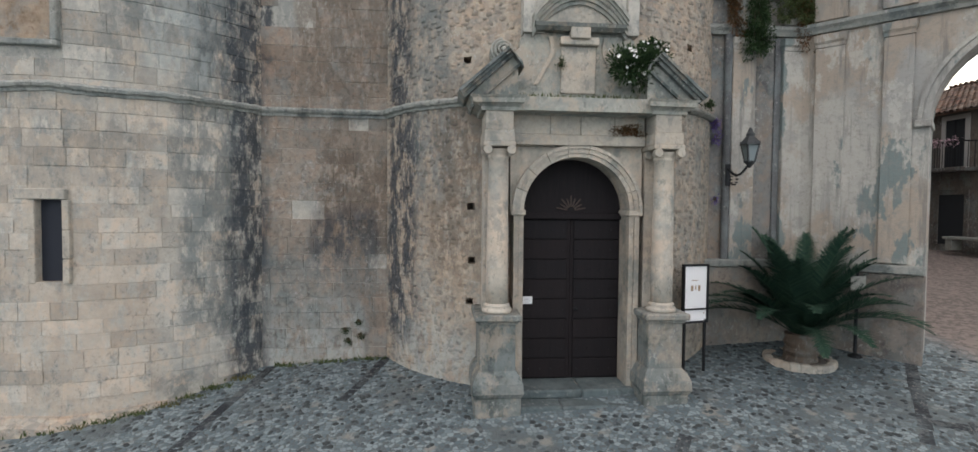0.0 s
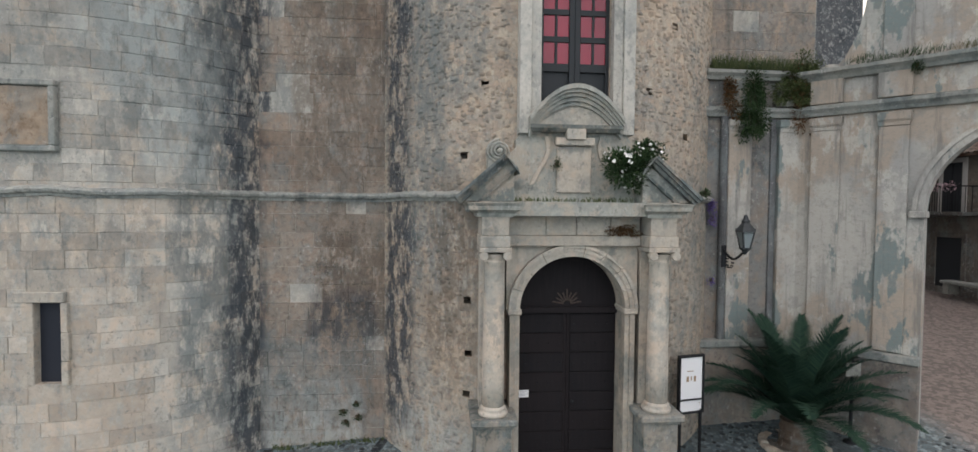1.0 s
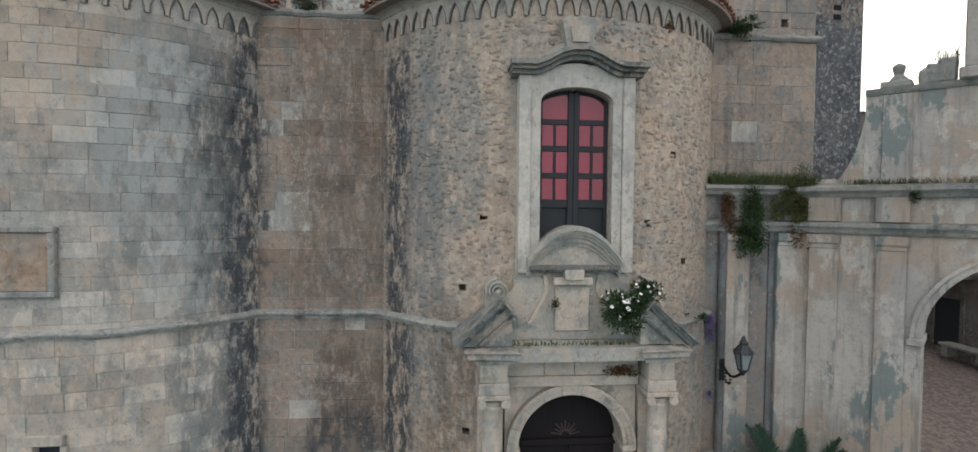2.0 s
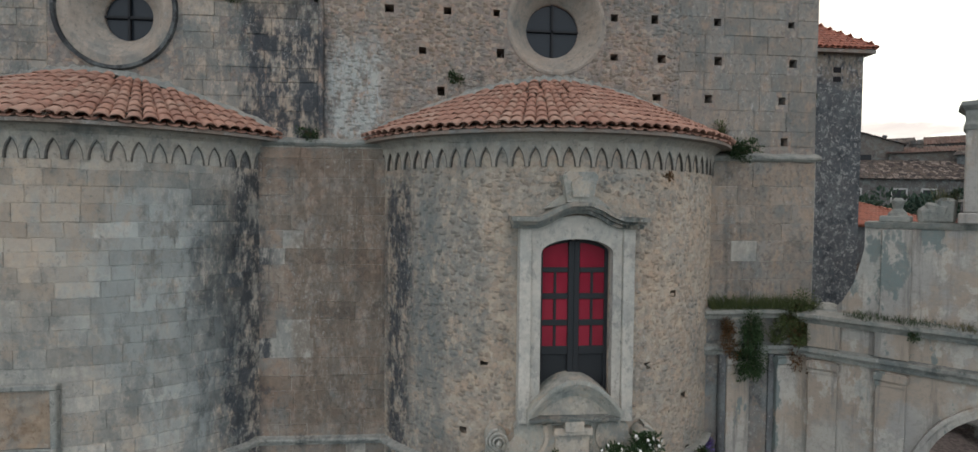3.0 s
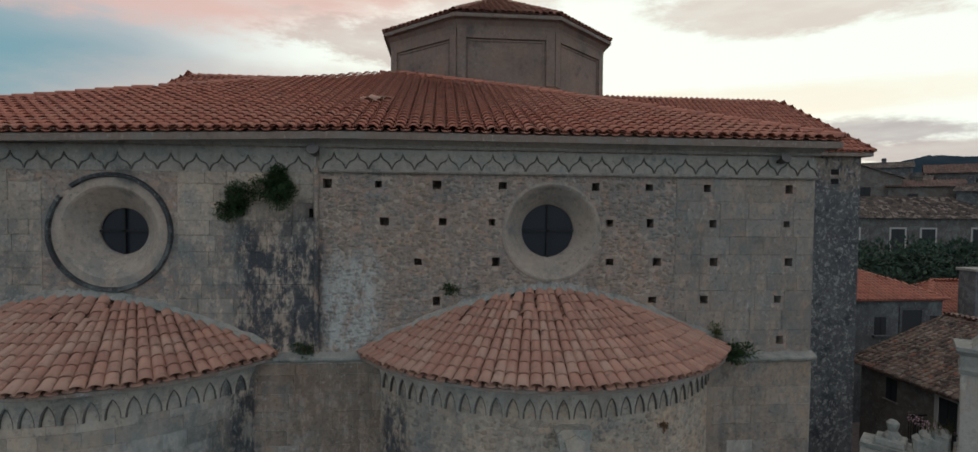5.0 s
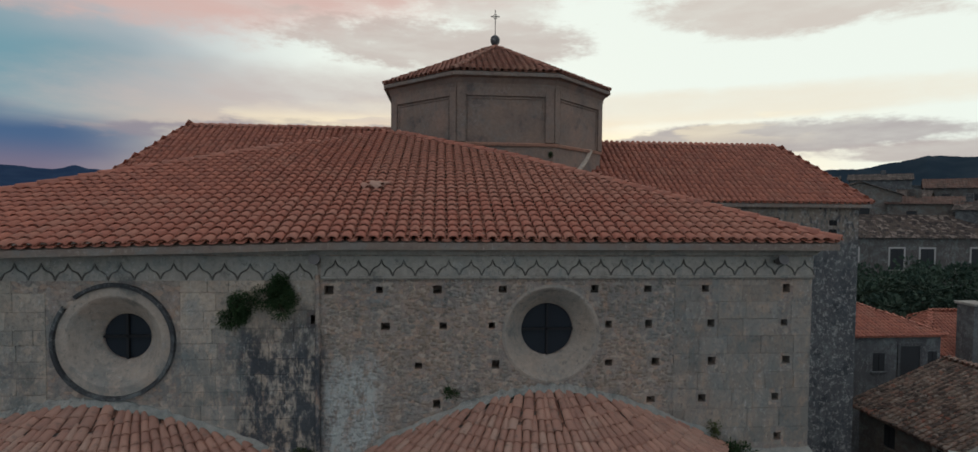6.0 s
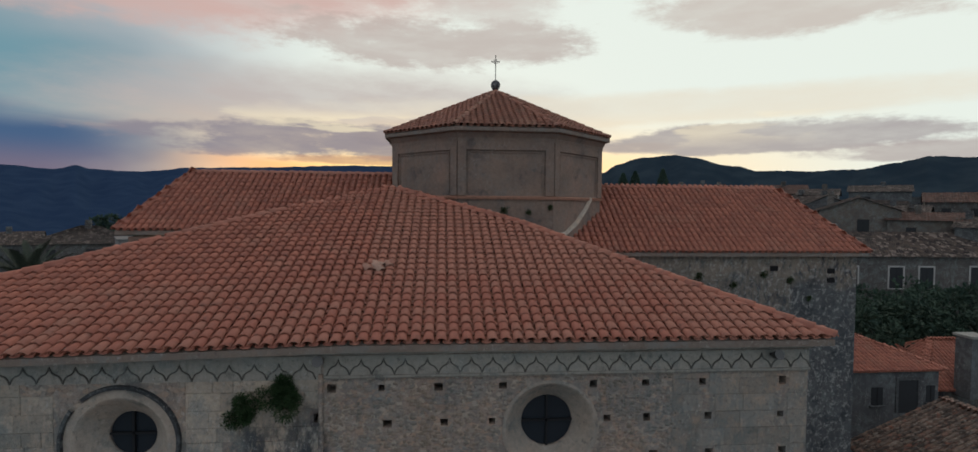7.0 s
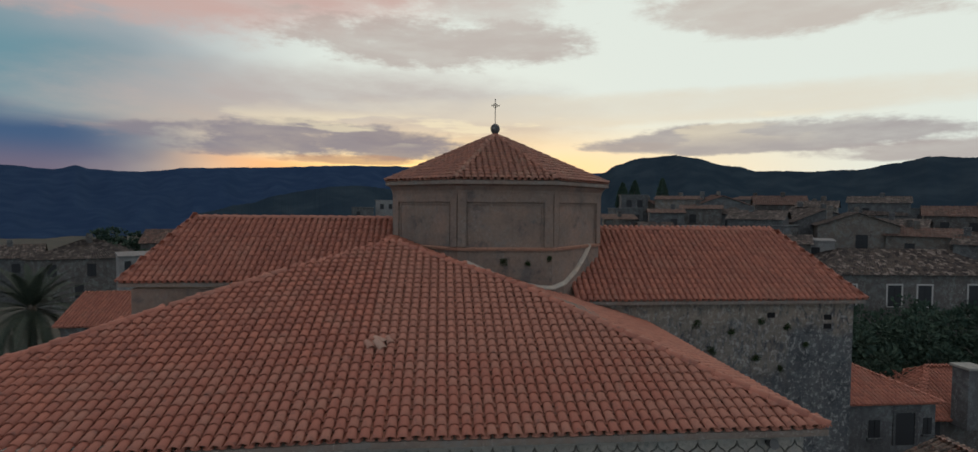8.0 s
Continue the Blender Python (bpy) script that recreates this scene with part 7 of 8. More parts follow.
part("soil", bm, stone("dry_soil", (0.12, 0.10, 0.08), (0.16, 0.14, 0.12), (0.06, 0.055, 0.05), 0.3, 20, rnd=0), pr_)
palm("palm", (6.22, 8.72, 0.20), 0.52, 0.25, 44, 1.95, PALM, "young date palm with dense dark green arching fronds", 14, leaflets=84, lw=0.024, low=0.56, core=1.05, spread=0.19)
sp = thing("sign_post", (7.22, 8.70, ground_height(7.22, 8.7)), "thin black metal post with a small white plate", "sign post")
bm = bmesh.new()
lathe(bm, [(0.12, 0), (0.1, 0.03), (0.03, 0.06), (0.025, 1.5)], seg=12)
part("post", bm, IRON, sp)
bm = bmesh.new()
box(bm, -0.15, -0.04, 1.18, 0.13, -0.03, 1.42, 0.004)
part("plate", bm, CORNICE, sp)

# ---- plants on the masonry ----
bush("caper_bush", (-2.88, WY - 0.12, 13.0), (0.44, 0.30, 0.42), 9000, 0.045, GREEN, "dark green caper bush rooted in the wall under the eaves", 31, 0.25, wall=WY - 0.02)
bush("caper_bush", (-3.56, WY - 0.10, 12.74), (0.34, 0.24, 0.40), 5200, 0.042, GREEN, "dark green caper bush rooted in the wall under the eaves", 32, 0.3, wall=WY - 0.02)
bush("wall_plant", (0.27, WY - 0.06, 11.15), (0.16, 0.12, 0.16), 300, 0.05, GREEN, "small green plant growing from the wall", 33, 0.1, wall=WY - 0.01)
bush("caper_bush", (5.76, WY - 0.2, 9.9), (0.40, 0.25, 0.32), 1000, 0.065, GREEN, "dark caper bush on the ledge beside the apse", 34, 0.35, wall=WY - 0.1)
bush("wall_plant", (5.36, WY - 0.1, 10.3), (0.14, 0.1, 0.25), 260, 0.05, GREEN2, "small green plant growing from the wall", 35, wall=WY - 0.01)
bush("wall_plant", (-2.36, WY - 0.1, 10.05), (0.28, 0.12, 0.16), 420, 0.05, GREEN, "low green plant on the wall ledge", 36, wall=WY - 0.01)
bush("flowering_shrub", (2.75, 7.85, 4.85), (0.50, 0.30, 0.50), 3600, 0.06, GREEN, "green shrub with white flowers growing on the portal cornice", 37, 0.12, 46, lumps=12, wall=8.25)
bush("flowering_shrub", (3.20, 7.95, 5.22), (0.26, 0.18, 0.24), 1100, 0.055, GREEN, "green shrub with white flowers growing on the portal cornice", 38, 0.05, 14, lumps=7, wall=8.3)
bush("moss_clump", (2.80, 7.97, 4.02), (0.34, 0.10, 0.12), 900, 0.035, RUST, "rust-brown dried plant hanging on the portal frieze", 39, 0.2, wall=8.0)
bush("wall_plant", (1.78, 8.05, 5.0), (0.08, 0.06, 0.12), 130, 0.04, GREEN, "small green plant on the portal attic", 40)
bush("wall_plant", (3.55, 8.2, 9.3), (0.12, 0.08, 0.08), 160, 0.04, RUST, "small brown plant on the apse wall", 41, wall=8.6)
PURPLE = leaf_mat("purple_petal", (0.09, 0.06, 0.20), (0.14, 0.10, 0.30))
for z, n, seed in ((4.42, 260, 161), (4.15, 160, 162), (3.0, 90, 163)):
    bush("flowering_vine", (5.08, 9.62, z), (0.09, 0.05, 0.16), n, 0.04, PURPLE, "small purple-flowered vine in the corner by the apse", seed, 0.3, wall=9.7)
bush("wall_plant", (4.55, 8.9, 4.6), (0.12, 0.12, 0.10), 220, 0.045, GREEN, "small green plant on the drip moulding", 42)
grass_tuft("grass", (2.0, 7.83, 4.46), (0.9, 0.06, 0), 130, 0.09, GREEN2, "sparse grass along the portal cornice", 43)
grass_tuft("grass", (6.0, AY - 0.02, 6.97), (1.0, 0.16, 0), 900, 0.30, GREEN2, "long green grass along the wall top", 44)
bush("ivy", (5.75, AY - 0.12, 6.65), (0.46, 0.20, 0.85), 6000, 0.05, GREEN, "green trailing plant hanging over the pilasters", 45, 0.75, wall=AY - 0.05)
bush("ivy", (6.7, AY - 0.14, 6.85), (0.66, 0.20, 0.62), 6000, 0.05, GREEN2, "green trailing plant hanging over the pilasters", 46, 0.7, wall=AY - 0.05)
bush("ivy", (6.85, AY - 0.14, 6.50), (0.42, 0.16, 0.80), 3000, 0.05, RUST, "brown dried trailing plant on the cornice", 47, 0.6, wall=AY - 0.05)
bush("ivy", (5.35, AY - 0.12, 6.50), (0.22, 0.12, 0.50), 1200, 0.05, RUST, "brown dried trailing plant on the cornice", 48, 0.6, wall=AY - 0.05)
for s, seed in ((1.75, 51), (1.1, 52), (2.5, 53), (3.0, 54)):
    q = gate_b.matrix_world @ Vector((s, -0.1, 6.95))
    grass_tuft("grass", q, (0.28, 0.28, 0), 160, 0.14, DRY if seed > 52 else GREEN, "mossy grass on the gateway cornice", seed)
q = gate_b.matrix_world @ Vector((2.05, 0.35, 9.0))
grass_tuft("grass", q, (0.18, 0.12, 0), 70, 0.32, DRY, "dry grass stalks on the parapet", 56)
q = gate_b.matrix_world @ Vector((1.72, -0.12, 6.72))
bush("wall_plant", q, (0.14, 0.12, 0.12), 260, 0.045, GREEN, "small green plant on the gateway cornice", 57)
for i, (x, z) in enumerate(((-1.75, 0.55), (-1.5, 0.7), (-1.48, 0.45), (-1.7, 0.35))):
    bush("wall_plant", (x, WY - 0.16, z), (0.09, 0.06, 0.06), 110, 0.035, GREEN, "small dark plant in the wall joints", 60 + i, 0.3, wall=WY - 0.11)
rngw = random.Random(77)
for i in range(16):
    a = -0.75 + 1.6 * i / 15
    x, y = cxL + (AR + 0.12) * math.sin(a), cyL - (AR + 0.12) * math.cos(a)
    grass_tuft("weeds", (x, y, ground_height(x, y)), (0.24, 0.08, 0), 45 + rngw.randrange(60), 0.10, GREEN2 if i % 3 else DRY, "low weeds along the foot of the wall", 100 + i)
for i, x in enumerate((-2.7, -2.0, -1.3)):
    grass_tuft("weeds", (x, WY - 0.22, ground_height(x, WY - 0.22)), (0.3, 0.06, 0), 70, 0.1, GREEN2, "low weeds along the foot of the wall", 130 + i)

# ---- octagon: finial, panels, flashing ----
bm = bmesh.new()
lathe(bm, [(0.16, 0), (0.10, 0.08), (0.07, 0.16), (0.13, 0.2), (0.19, 0.3), (0.20, 0.4), (0.17, 0.5), (0.09, 0.57), (0.03, 0.6)], (OC.x, OC.y, 21.22), 18)
fin = under(part("finial", bm, LICHEN, label="dark stone ball finial", smooth=True))
cross = thing("iron_cross", (OC.x, OC.y, 21.78), "thin wrought-iron cross on the stone ball", "cross")
bm = bmesh.new()
box(bm, -0.014, -0.014, 0, 0.014, 0.014, 1.05)
box(bm, -0.16, -0.012, 0.78, 0.16, 0.012, 0.81)
for i in range(10):
    a = 2 * math.pi * i / 10
    box(bm, 0.085 * math.cos(a) - 0.022, -0.01, 0.795 + 0.085 * math.sin(a) - 0.012, 0.085 * math.cos(a) + 0.022, 0.01, 0.795 + 0.085 * math.sin(a) + 0.012)
for x, z in ((-0.16, 0.795), (0.16, 0.795), (0, 1.05)):
    bmesh.ops.create_icosphere(bm, subdivisions=1, radius=0.03, matrix=Matrix.Translation((x, 0, z)))
part("bars", bm, IRON, cross)
pts = oct_pts(4.40)
bpy.context.view_layer.update()
for i in range(8):
    a, b = Vector((*pts[i - 1], 0)), Vector((*pts[i], 0))
    t = (b - a).normalized()
    o = Vector((t.y, -t.x, 0))
    L_ = (b - a).length
    m = Matrix(((t.x, -o.x, 0, a.x), (t.y, -o.y, 0, a.y), (0, 0, 1, 0), (0, 0, 0, 1)))
    bm = bmesh.new()
    for x0, z0, x1, z1 in ((0, 16.87, 0.30, 18.78), (L_ - 0.30, 16.87, L_, 18.78), (0.30, 18.45, L_ - 0.30, 18.78)):
        box(bm, x0, -0.07, z0, x1, 0.05, z1, 0.01)
    for x0, z0, x1, z1 in ((0.36, 18.36, L_ - 0.36, 18.41), (0.36, 16.95, 0.41, 18.36), (L_ - 0.41, 16.95, L_ - 0.36, 18.36)):
        box(bm, x0, -0.035, z0, x1, 0.05, z1, 0.006)
    p_ = part("panel_frame", bm, DRUMWALL, drum)
    p_.matrix_parent_inverse = drum.matrix_world.inverted()
    p_.matrix_world = m
for i, (az, z, s) in enumerate(((1.0, 16.35, 0.16), (1.9, 16.3, 0.1), (2.7, 16.45, 0.1))):
    bush("wall_plant", (OC.x - 1.0 + az * 0.95, OC.y - 4.40 * math.cos(math.pi / 8) - 0.08, z), (s, 0.08, s), 200, 0.06, GREEN, "small dark plant on the drum", 150 + i, 0.2)

# lamps and pipes under the eaves
for x, z in ((-2.16, 13.66), (6.56, 13.66)):
    sl = thing("floodlight", (x, WY - 0.06, z), "small weathered floodlight under the eaves", "floodlight")
    bm = bmesh.new()
    bmesh.ops.create_cone(bm, cap_ends=True, segments=14, radius1=0.06, radius2=0.10, depth=0.2, matrix=pose(0, -0.14, 0.0, 70))
    part("housing", bm, Mat("grey_metal", 0.5, 0.7).colour((0.10, 0.10, 0.10)).m, sl)
    bm = bmesh.new()
    box(bm, -0.025, -0.12, -0.06, 0.025, 0.07, 0.0, 0.005)
    part("bracket", bm, IRON, sl)
bm = bmesh.new()
lathe(bm, [(0.045, 0), (0.045, 3.4)], (-2.16, WY - 0.03, 9.98), 10)
part("downpipe", bm, UPPER, None)
bpy.data.objects["downpipe"].parent = church
bpy.data.objects["downpipe"].matrix_parent_inverse = church.matrix_world.inverted()
# lead flashing where the drum meets the roofs
bm = bmesh.new()
sweep(bm, [(0.9, 18.7, 16.32), (1.6, 18.7, 16.0), (2.6, 18.7, 15.62), (3.5, 18.7, 15.42), (3.98, 18.72, 15.40), (4.5, 19.25, 15.5), (5.0, 19.72, 15.85), (5.5, 20.25, 16.4), (5.75, 20.5, 16.8)], [(-0.05, -0.03), (0.10, -0.03), (0.11, 0.02), (0.03, 0.10), (-0.05, 0.11)])
under(part("flashing", bm, PORTAL, label="pale mortar flashing round the drum"))

# slipped and broken tiles on the main slope
sl_u, sl_v = Vector((1, 0, 0)), (APEX - Vector((APEX.x, EY, 13.99))).normalized()
sl_n = sl_u.cross(sl_v)
rngt = random.Random(17)
loose_me = shared_mesh("tile", COVER, TILE_OLD)
for i in range(4):
    p = Vector((-1.35 + rngt.uniform(-0.22, 0.35), 0, 0))
    yy = 12.45 + rngt.uniform(-0.25, 0.25)
    p = Vector((p.x, yy, 13.99 + (yy - EY) * PITCH)) + sl_n * 0.11
    o = new("tile", loose_me)
    o.parent = front_roof
    o.matrix_parent_inverse = front_roof.matrix_world.inverted()
    o.matrix_world = Matrix.Translation(p) @ Matrix((sl_u, sl_v, sl_n)).transposed().to_4x4() @ Matrix.Rotation(rngt.uniform(-0.9, 0.9), 4, "Z") @ Matrix.Rotation(rngt.uniform(-0.15, 0.1), 4, "X")
# plants on the transept wall, and dark plates for the shade inside square holes
for i, (x, z, s) in enumerate(((9.6, 13.9, 0.2), (11.0, 13.6, 0.16), (12.2, 14.0, 0.2), (10.2, 12.9, 0.2), (13.2, 13.8, 0.14), (12.0, 12.6, 0.18), (8.6, 13.2, 0.15), (14.0, 13.1, 0.12), (11.4, 11.9, 0.15), (13.0, 12.2, 0.12))):
    bush("wall_plant", (x, TY - 0.05, z), (s, 0.1, s), 170, 0.07, GREEN, "small dark plant growing from the transept wall", 400 + i, 0.3, wall=TY - 0.01)
for x, z in ((14.9, 14.15), (14.9, 13.8), (12.6, 14.25)):
    bm = bmesh.new()
    box(bm, x - 0.16, TY - 0.012, z - 0.10, x + 0.16, TY + 0.1, z + 0.10, 0.01)
    under(part("vent_hole", bm, DARKHOLE))

# loose pebbles bedded in the near paving
c = Cloud()
rngs = random.Random(23)
for _ in range(5200):
    x, y = rngs.uniform(-8.5, 9.0), rngs.uniform(4.6, 10.0)
    if math.hypot(x - APSES[0][0], y - APSES[0][1]) < AR or math.hypot(x - APSES[1][0], y - APSES[1][1]) < AR or y > 9.9 or (abs(x - 2.12) < 1.6 and y > 7.4):
        continue
    n = 6
    r = rngs.uniform(0.03, 0.075)
    vs = [(0, 0, 0.016)]
    for k_, (q, z) in enumerate(((0.62, 0.011), (1.0, -0.01))):
        for j in range(n):
            a = 2 * math.pi * j / n + rngs.uniform(-0.25, 0.25)
            vs.append((math.cos(a) * q * r, math.sin(a) * q * r * 0.8, z))
    fs = [(0, 1 + j, 1 + (j + 1) % n) for j in range(n)] + [(1 + j, 1 + n + j, 1 + n + (j + 1) % n, 1 + (j + 1) % n) for j in range(n)]
    c.add(Matrix.Translation((x, y, ground_height(x, y))) @ Matrix.Rotation(rngs.uniform(0, 3.1), 4, "Z"), vs, fs)
pb = tagged(mesh_part("pebbles", c.v, c.f, stone("grey_blue_pebble", (0.165, 0.21, 0.23), (0.215, 0.255, 0.265), (0.075, 0.095, 0.105), 0.3, 14, rnd=0.55), None, True), "rounded grey-blue pebbles bedded in the paving", "pebbles", kind="stuff")


# ---- houses ----
HWALL = [stone("house_render_%s" % n, a, b, (0.05, 0.052, 0.055), 0.45, 5, w, rnd=0.2) for n, a, b, w in (
    ("grey", (0.10, 0.106, 0.112), (0.076, 0.082, 0.088), None), ("tan", (0.145, 0.13, 0.114), (0.11, 0.102, 0.093), (0.15, 0.128, 0.106)),
    ("brown", (0.094, 0.086, 0.08), (0.076, 0.072, 0.068), None), ("white", (0.22, 0.22, 0.217), (0.17, 0.17, 0.17), None))]
SHUT = Mat("dark_shutter_paint", 0.6).colour((0.022, 0.026, 0.03)).m
WFRAME = Mat("chalky_white_surround", 0.8).colour((0.36, 0.36, 0.35)).m


def ribs(parent, corners, material, pitch=0.3, name="roof"):
    """A tiled slope seen from afar: rows of round ribs with uneven courses, built as one sheet."""
    c0, c1, c2, c3 = (Vector(c) for c in corners)
    w = max((c1 - c0).length, (c2 - c3).length)
    n = max(4, int(w / pitch)) * 2
    rows = max(3, int((c3 - c0).length / 0.55))
    nn = (c1 - c0).cross(c3 - c0).normalized()
    rng = random.Random(int(abs(c0.x * 31 + c0.y * 17)))
    vs, fs = [], []
    for j in range(rows + 1):
        for i in range(n + 1):
            t, s = i / n, j / rows
            p = (c0.lerp(c1, t)).lerp(c3.lerp(c2, t), s)
            vs.append(tuple(p + nn * ((0.075 if i % 2 else 0.0) + rng.uniform(-0.02, 0.02) + 0.03 * (j % 2))))
    for j in range(rows):
        for i in range(n):
            a = j * (n + 1) + i
            fs.append((a, a + 1, a + n + 2, a + n + 1))
    return mesh_part(name, vs, fs, material, parent, False)


def house(name, at, yaw, width, depth, base, eave, rise, wall, roof, label, windows=(), roof_kind="gable", over=0.25, tiles=False):
    """A house whose front runs along local x from at; y goes into it. windows: (x, z, w, h, style) with z up from the base."""
    h = thing(name, (at[0], at[1], base), label, "house")
    h.rotation_euler = (0, 0, radians(yaw))
    H = eave - base
    bm = bmesh.new()
    box(bm, 0, 0, -2.0, width, depth, H)
    if roof_kind == "side":
        for x in (0.0, width - 0.25):
            vs = [bm.verts.new(q) for q in ((x, 0, H), (x, depth, H), (x, depth / 2, H + rise), (x + 0.25, 0, H), (x + 0.25, depth, H), (x + 0.25, depth / 2, H + rise))]
            bm.faces.new((vs[0], vs[2], vs[1]))
            bm.faces.new(vs[3:6])
    if roof_kind == "gable":
        for y in (0.0, depth - 0.25):
            vs = [bm.verts.new(q) for q in ((0, y, H), (width, y, H), (width / 2, y, H + rise), (0, y + 0.25, H), (width, y + 0.25, H), (width / 2, y + 0.25, H + rise))]
            bm.faces.new(vs[:3])
            bm.faces.new((vs[3], vs[5], vs[4]))
    bmesh.ops.recalc_face_normals(bm, faces=bm.faces[:])
    wl = part("wall", bm, wall, h)
    o, W, D = over, width, depth
    q = 0.04
    slopes = []
    if roof_kind == "side":
        dz = rise * o / (D / 2)
        slopes = [((-o, -o, H - dz + q), (W + o, -o, H - dz + q), (W + o, D / 2, H + rise + q), (-o, D / 2, H + rise + q)),
                  ((W + o, D + o, H - dz + q), (-o, D + o, H - dz + q), (-o, D / 2, H + rise + q), (W + o, D / 2, H + rise + q))]
    elif roof_kind == "gable":
        dz = rise * o / (W / 2)
        slopes = [((-o, D + o, H - dz + q), (-o, -o, H - dz + q), (W / 2, -o, H + rise + q), (W / 2, D + o, H + rise + q)),
                  ((W + o, -o, H - dz + q), (W + o, D + o, H - dz + q), (W / 2, D + o, H + rise + q), (W / 2, -o, H + rise + q))]
    elif roof_kind == "hip":
        k = min(W, D) / 2
        r0, r1 = (k, W - k) if W >= D else (W / 2, W / 2)
        y0, y1 = (D / 2, D / 2) if W >= D else (k, D - k)
        dz = rise * o / k
        a, b, c, d = (-o, -o, H - dz + q), (W + o, -o, H - dz + q), (W + o, D + o, H - dz + q), (-o, D + o, H - dz + q)
        e, f = (r0, y0, H + rise + q), (r1, y1, H + rise + q)
        slopes = [(a, b, f if W >= D else e, e), (c, d, e if W >= D else f, f), (b, c, f, f if W >= D else e), (d, a, e, e if W >= D else f)]
    elif roof_kind == "shed":
        slopes = [((-o, -o, H + q), (W + o, -o, H + q), (W + o, D + o, H + rise + q), (-o, D + o, H + rise + q))]
    else:
        bm = bmesh.new()
        box(bm, -0.12, -0.12, H, W + 0.12, D + 0.12, H + 0.18, 0.03)
        part("roof", bm, wall, h)
    for s in slopes:
        if tiles:
            s = [Vector(p) for p in s]
            u = (s[1] - s[0]).normalized()
            n = u.cross(s[2] - s[0]).normalized()
            v = n.cross(u)
            bm = bmesh.new()
            pts = []
            for p in s:
                if not pts or (p - pts[-1]).length > 1e-4:
                    pts.append(p)
            bm.faces.new([bm.verts.new(p) for p in pts])
            rf = part("roof", bm, roof, h)
            poly = [((p - s[0]).dot(u), (p - s[0]).dot(v)) for p in pts]
            a1, b1 = max(p[0] for p in poly), max(p[1] for p in poly)
            a0 = min(p[0] for p in poly)
            tile_field(rf, s[0] + u * a0, u, v, in_poly([(a - a0, b - (0.02 if b < 0.01 else 0)) for a, b in poly]), int((a1 - a0) / PITCH_U) + 1, int(b1 / ROW) + 1, roof, rng=random.Random(len(poly) + int(a1 * 10)))
        else:
            ribs(h, s, {TILE_GREY: FAR_GREY, TILE_TOWN: FAR_RED}.get(roof, roof))
    for x, z, w, hh, style in windows:
        bm = bmesh.new()
        box(bm, x - w / 2, -0.02, z, x + w / 2, 0.06, z + hh)
        win = part("door" if style == "door" else "window", bm, SHUT, h)
        if style in ("framed", "door"):
            bm = bmesh.new()
            t = 0.16
            for a, b, c, d in ((x - w / 2 - t, z + hh, x + w / 2 + t, z + hh + t), (x - w / 2 - t, z, x - w / 2, z + hh), (x + w / 2, z, x + w / 2 + t, z + hh)):
                box(bm, a, -0.05, b, c, 0.05, d, 0.01)
            part("frame", bm, WFRAME if style == "framed" else wall, win)
        if style != "door":
            bm = bmesh.new()
            box(bm, x - w / 2 - 0.1, -0.12, z - 0.09, x + w / 2 + 0.1, 0.05, z, 0.01)
            part("sill", bm, wall if style != "framed" else WFRAME, win)
            bm = bmesh.new()
            box(bm, x - 0.02, -0.035, z, x + 0.02, -0.021, z + hh)
            part("glazing_bar", bm, IRON, win)
    return h


G, T, B, WH = HWALL
# the house across the lane, seen through the arch and over the gateway
hd = house("house", (17.9, 21.3), -90, 12.0, 8.5, 1.6, 6.35, 1.75, T, TILE_GREY, "two-storey tan house with iron balcony and old tile roof",
           ((1.55, 3.6, 0.5, 0.85, "plain"), (3.95, 2.75, 0.72, 1.72, "framed"), (3.9, 0.1, 0.95, 1.75, "door"), (7.2, 2.9, 0.7, 1.5, "plain")), "side", 0.35, True)
bm = bmesh.new()
box(bm, 3.1, -0.75, 2.62, 4.9, 0.0, 2.76, 0.02)
bal = part("balcony", bm, HWALL[2], hd, "small balcony on a stone slab")
bm = bmesh.new()
box(bm, 0, 0, 2.76, 0.016, 0.016, 3.61)
bar_me = bpy.data.meshes.new("baluster")
bm.to_mesh(bar_me)
bm.free()
bar_me.materials.append(IRON)
for x, y in [(3.13 + i * 0.095, -0.73) for i in range(19)] + [(x, y) for y in (-0.5, -0.25) for x in (3.13, 4.87)]:
    o = new("baluster", bar_me)
    o.parent = bal
    o.location = (x, y, 0)
bm = bmesh.new()
box(bm, 3.1, -0.74, 3.6, 4.9, -0.70, 3.64)
box(bm, 3.1, -0.70, 3.6, 3.14, 0.0, 3.64)
box(bm, 4.86, -0.70, 3.6, 4.9, 0.0, 3.64)
part("handrail", bm, IRON, bal)
c = Cloud()
rngf = random.Random(61)
for _ in range(260):
    leaf(c, Vector((rngf.uniform(3.15, 4.85), rngf.uniform(-0.85, -0.68), rngf.uniform(3.45, 3.75))), Vector((rngf.gauss(0, 1), rngf.gauss(-0.5, 1), rngf.gauss(0, 1))), Vector((0, 0, 1)), 0.07, 0.7)
mesh_part("flower_box", c.v, c.f, Mat("pale_pink_petal", 0.7).colour((0.45, 0.33, 0.38)).m, bal)["kind"] = "stuff"
bench = thing("stone_bench", (17.4, 16.2, 1.55), "low stone bench against the house front", "bench")
bm = bmesh.new()
box(bm, -0.25, -0.8, 0.36, 0.25, 0.8, 0.46, 0.02)
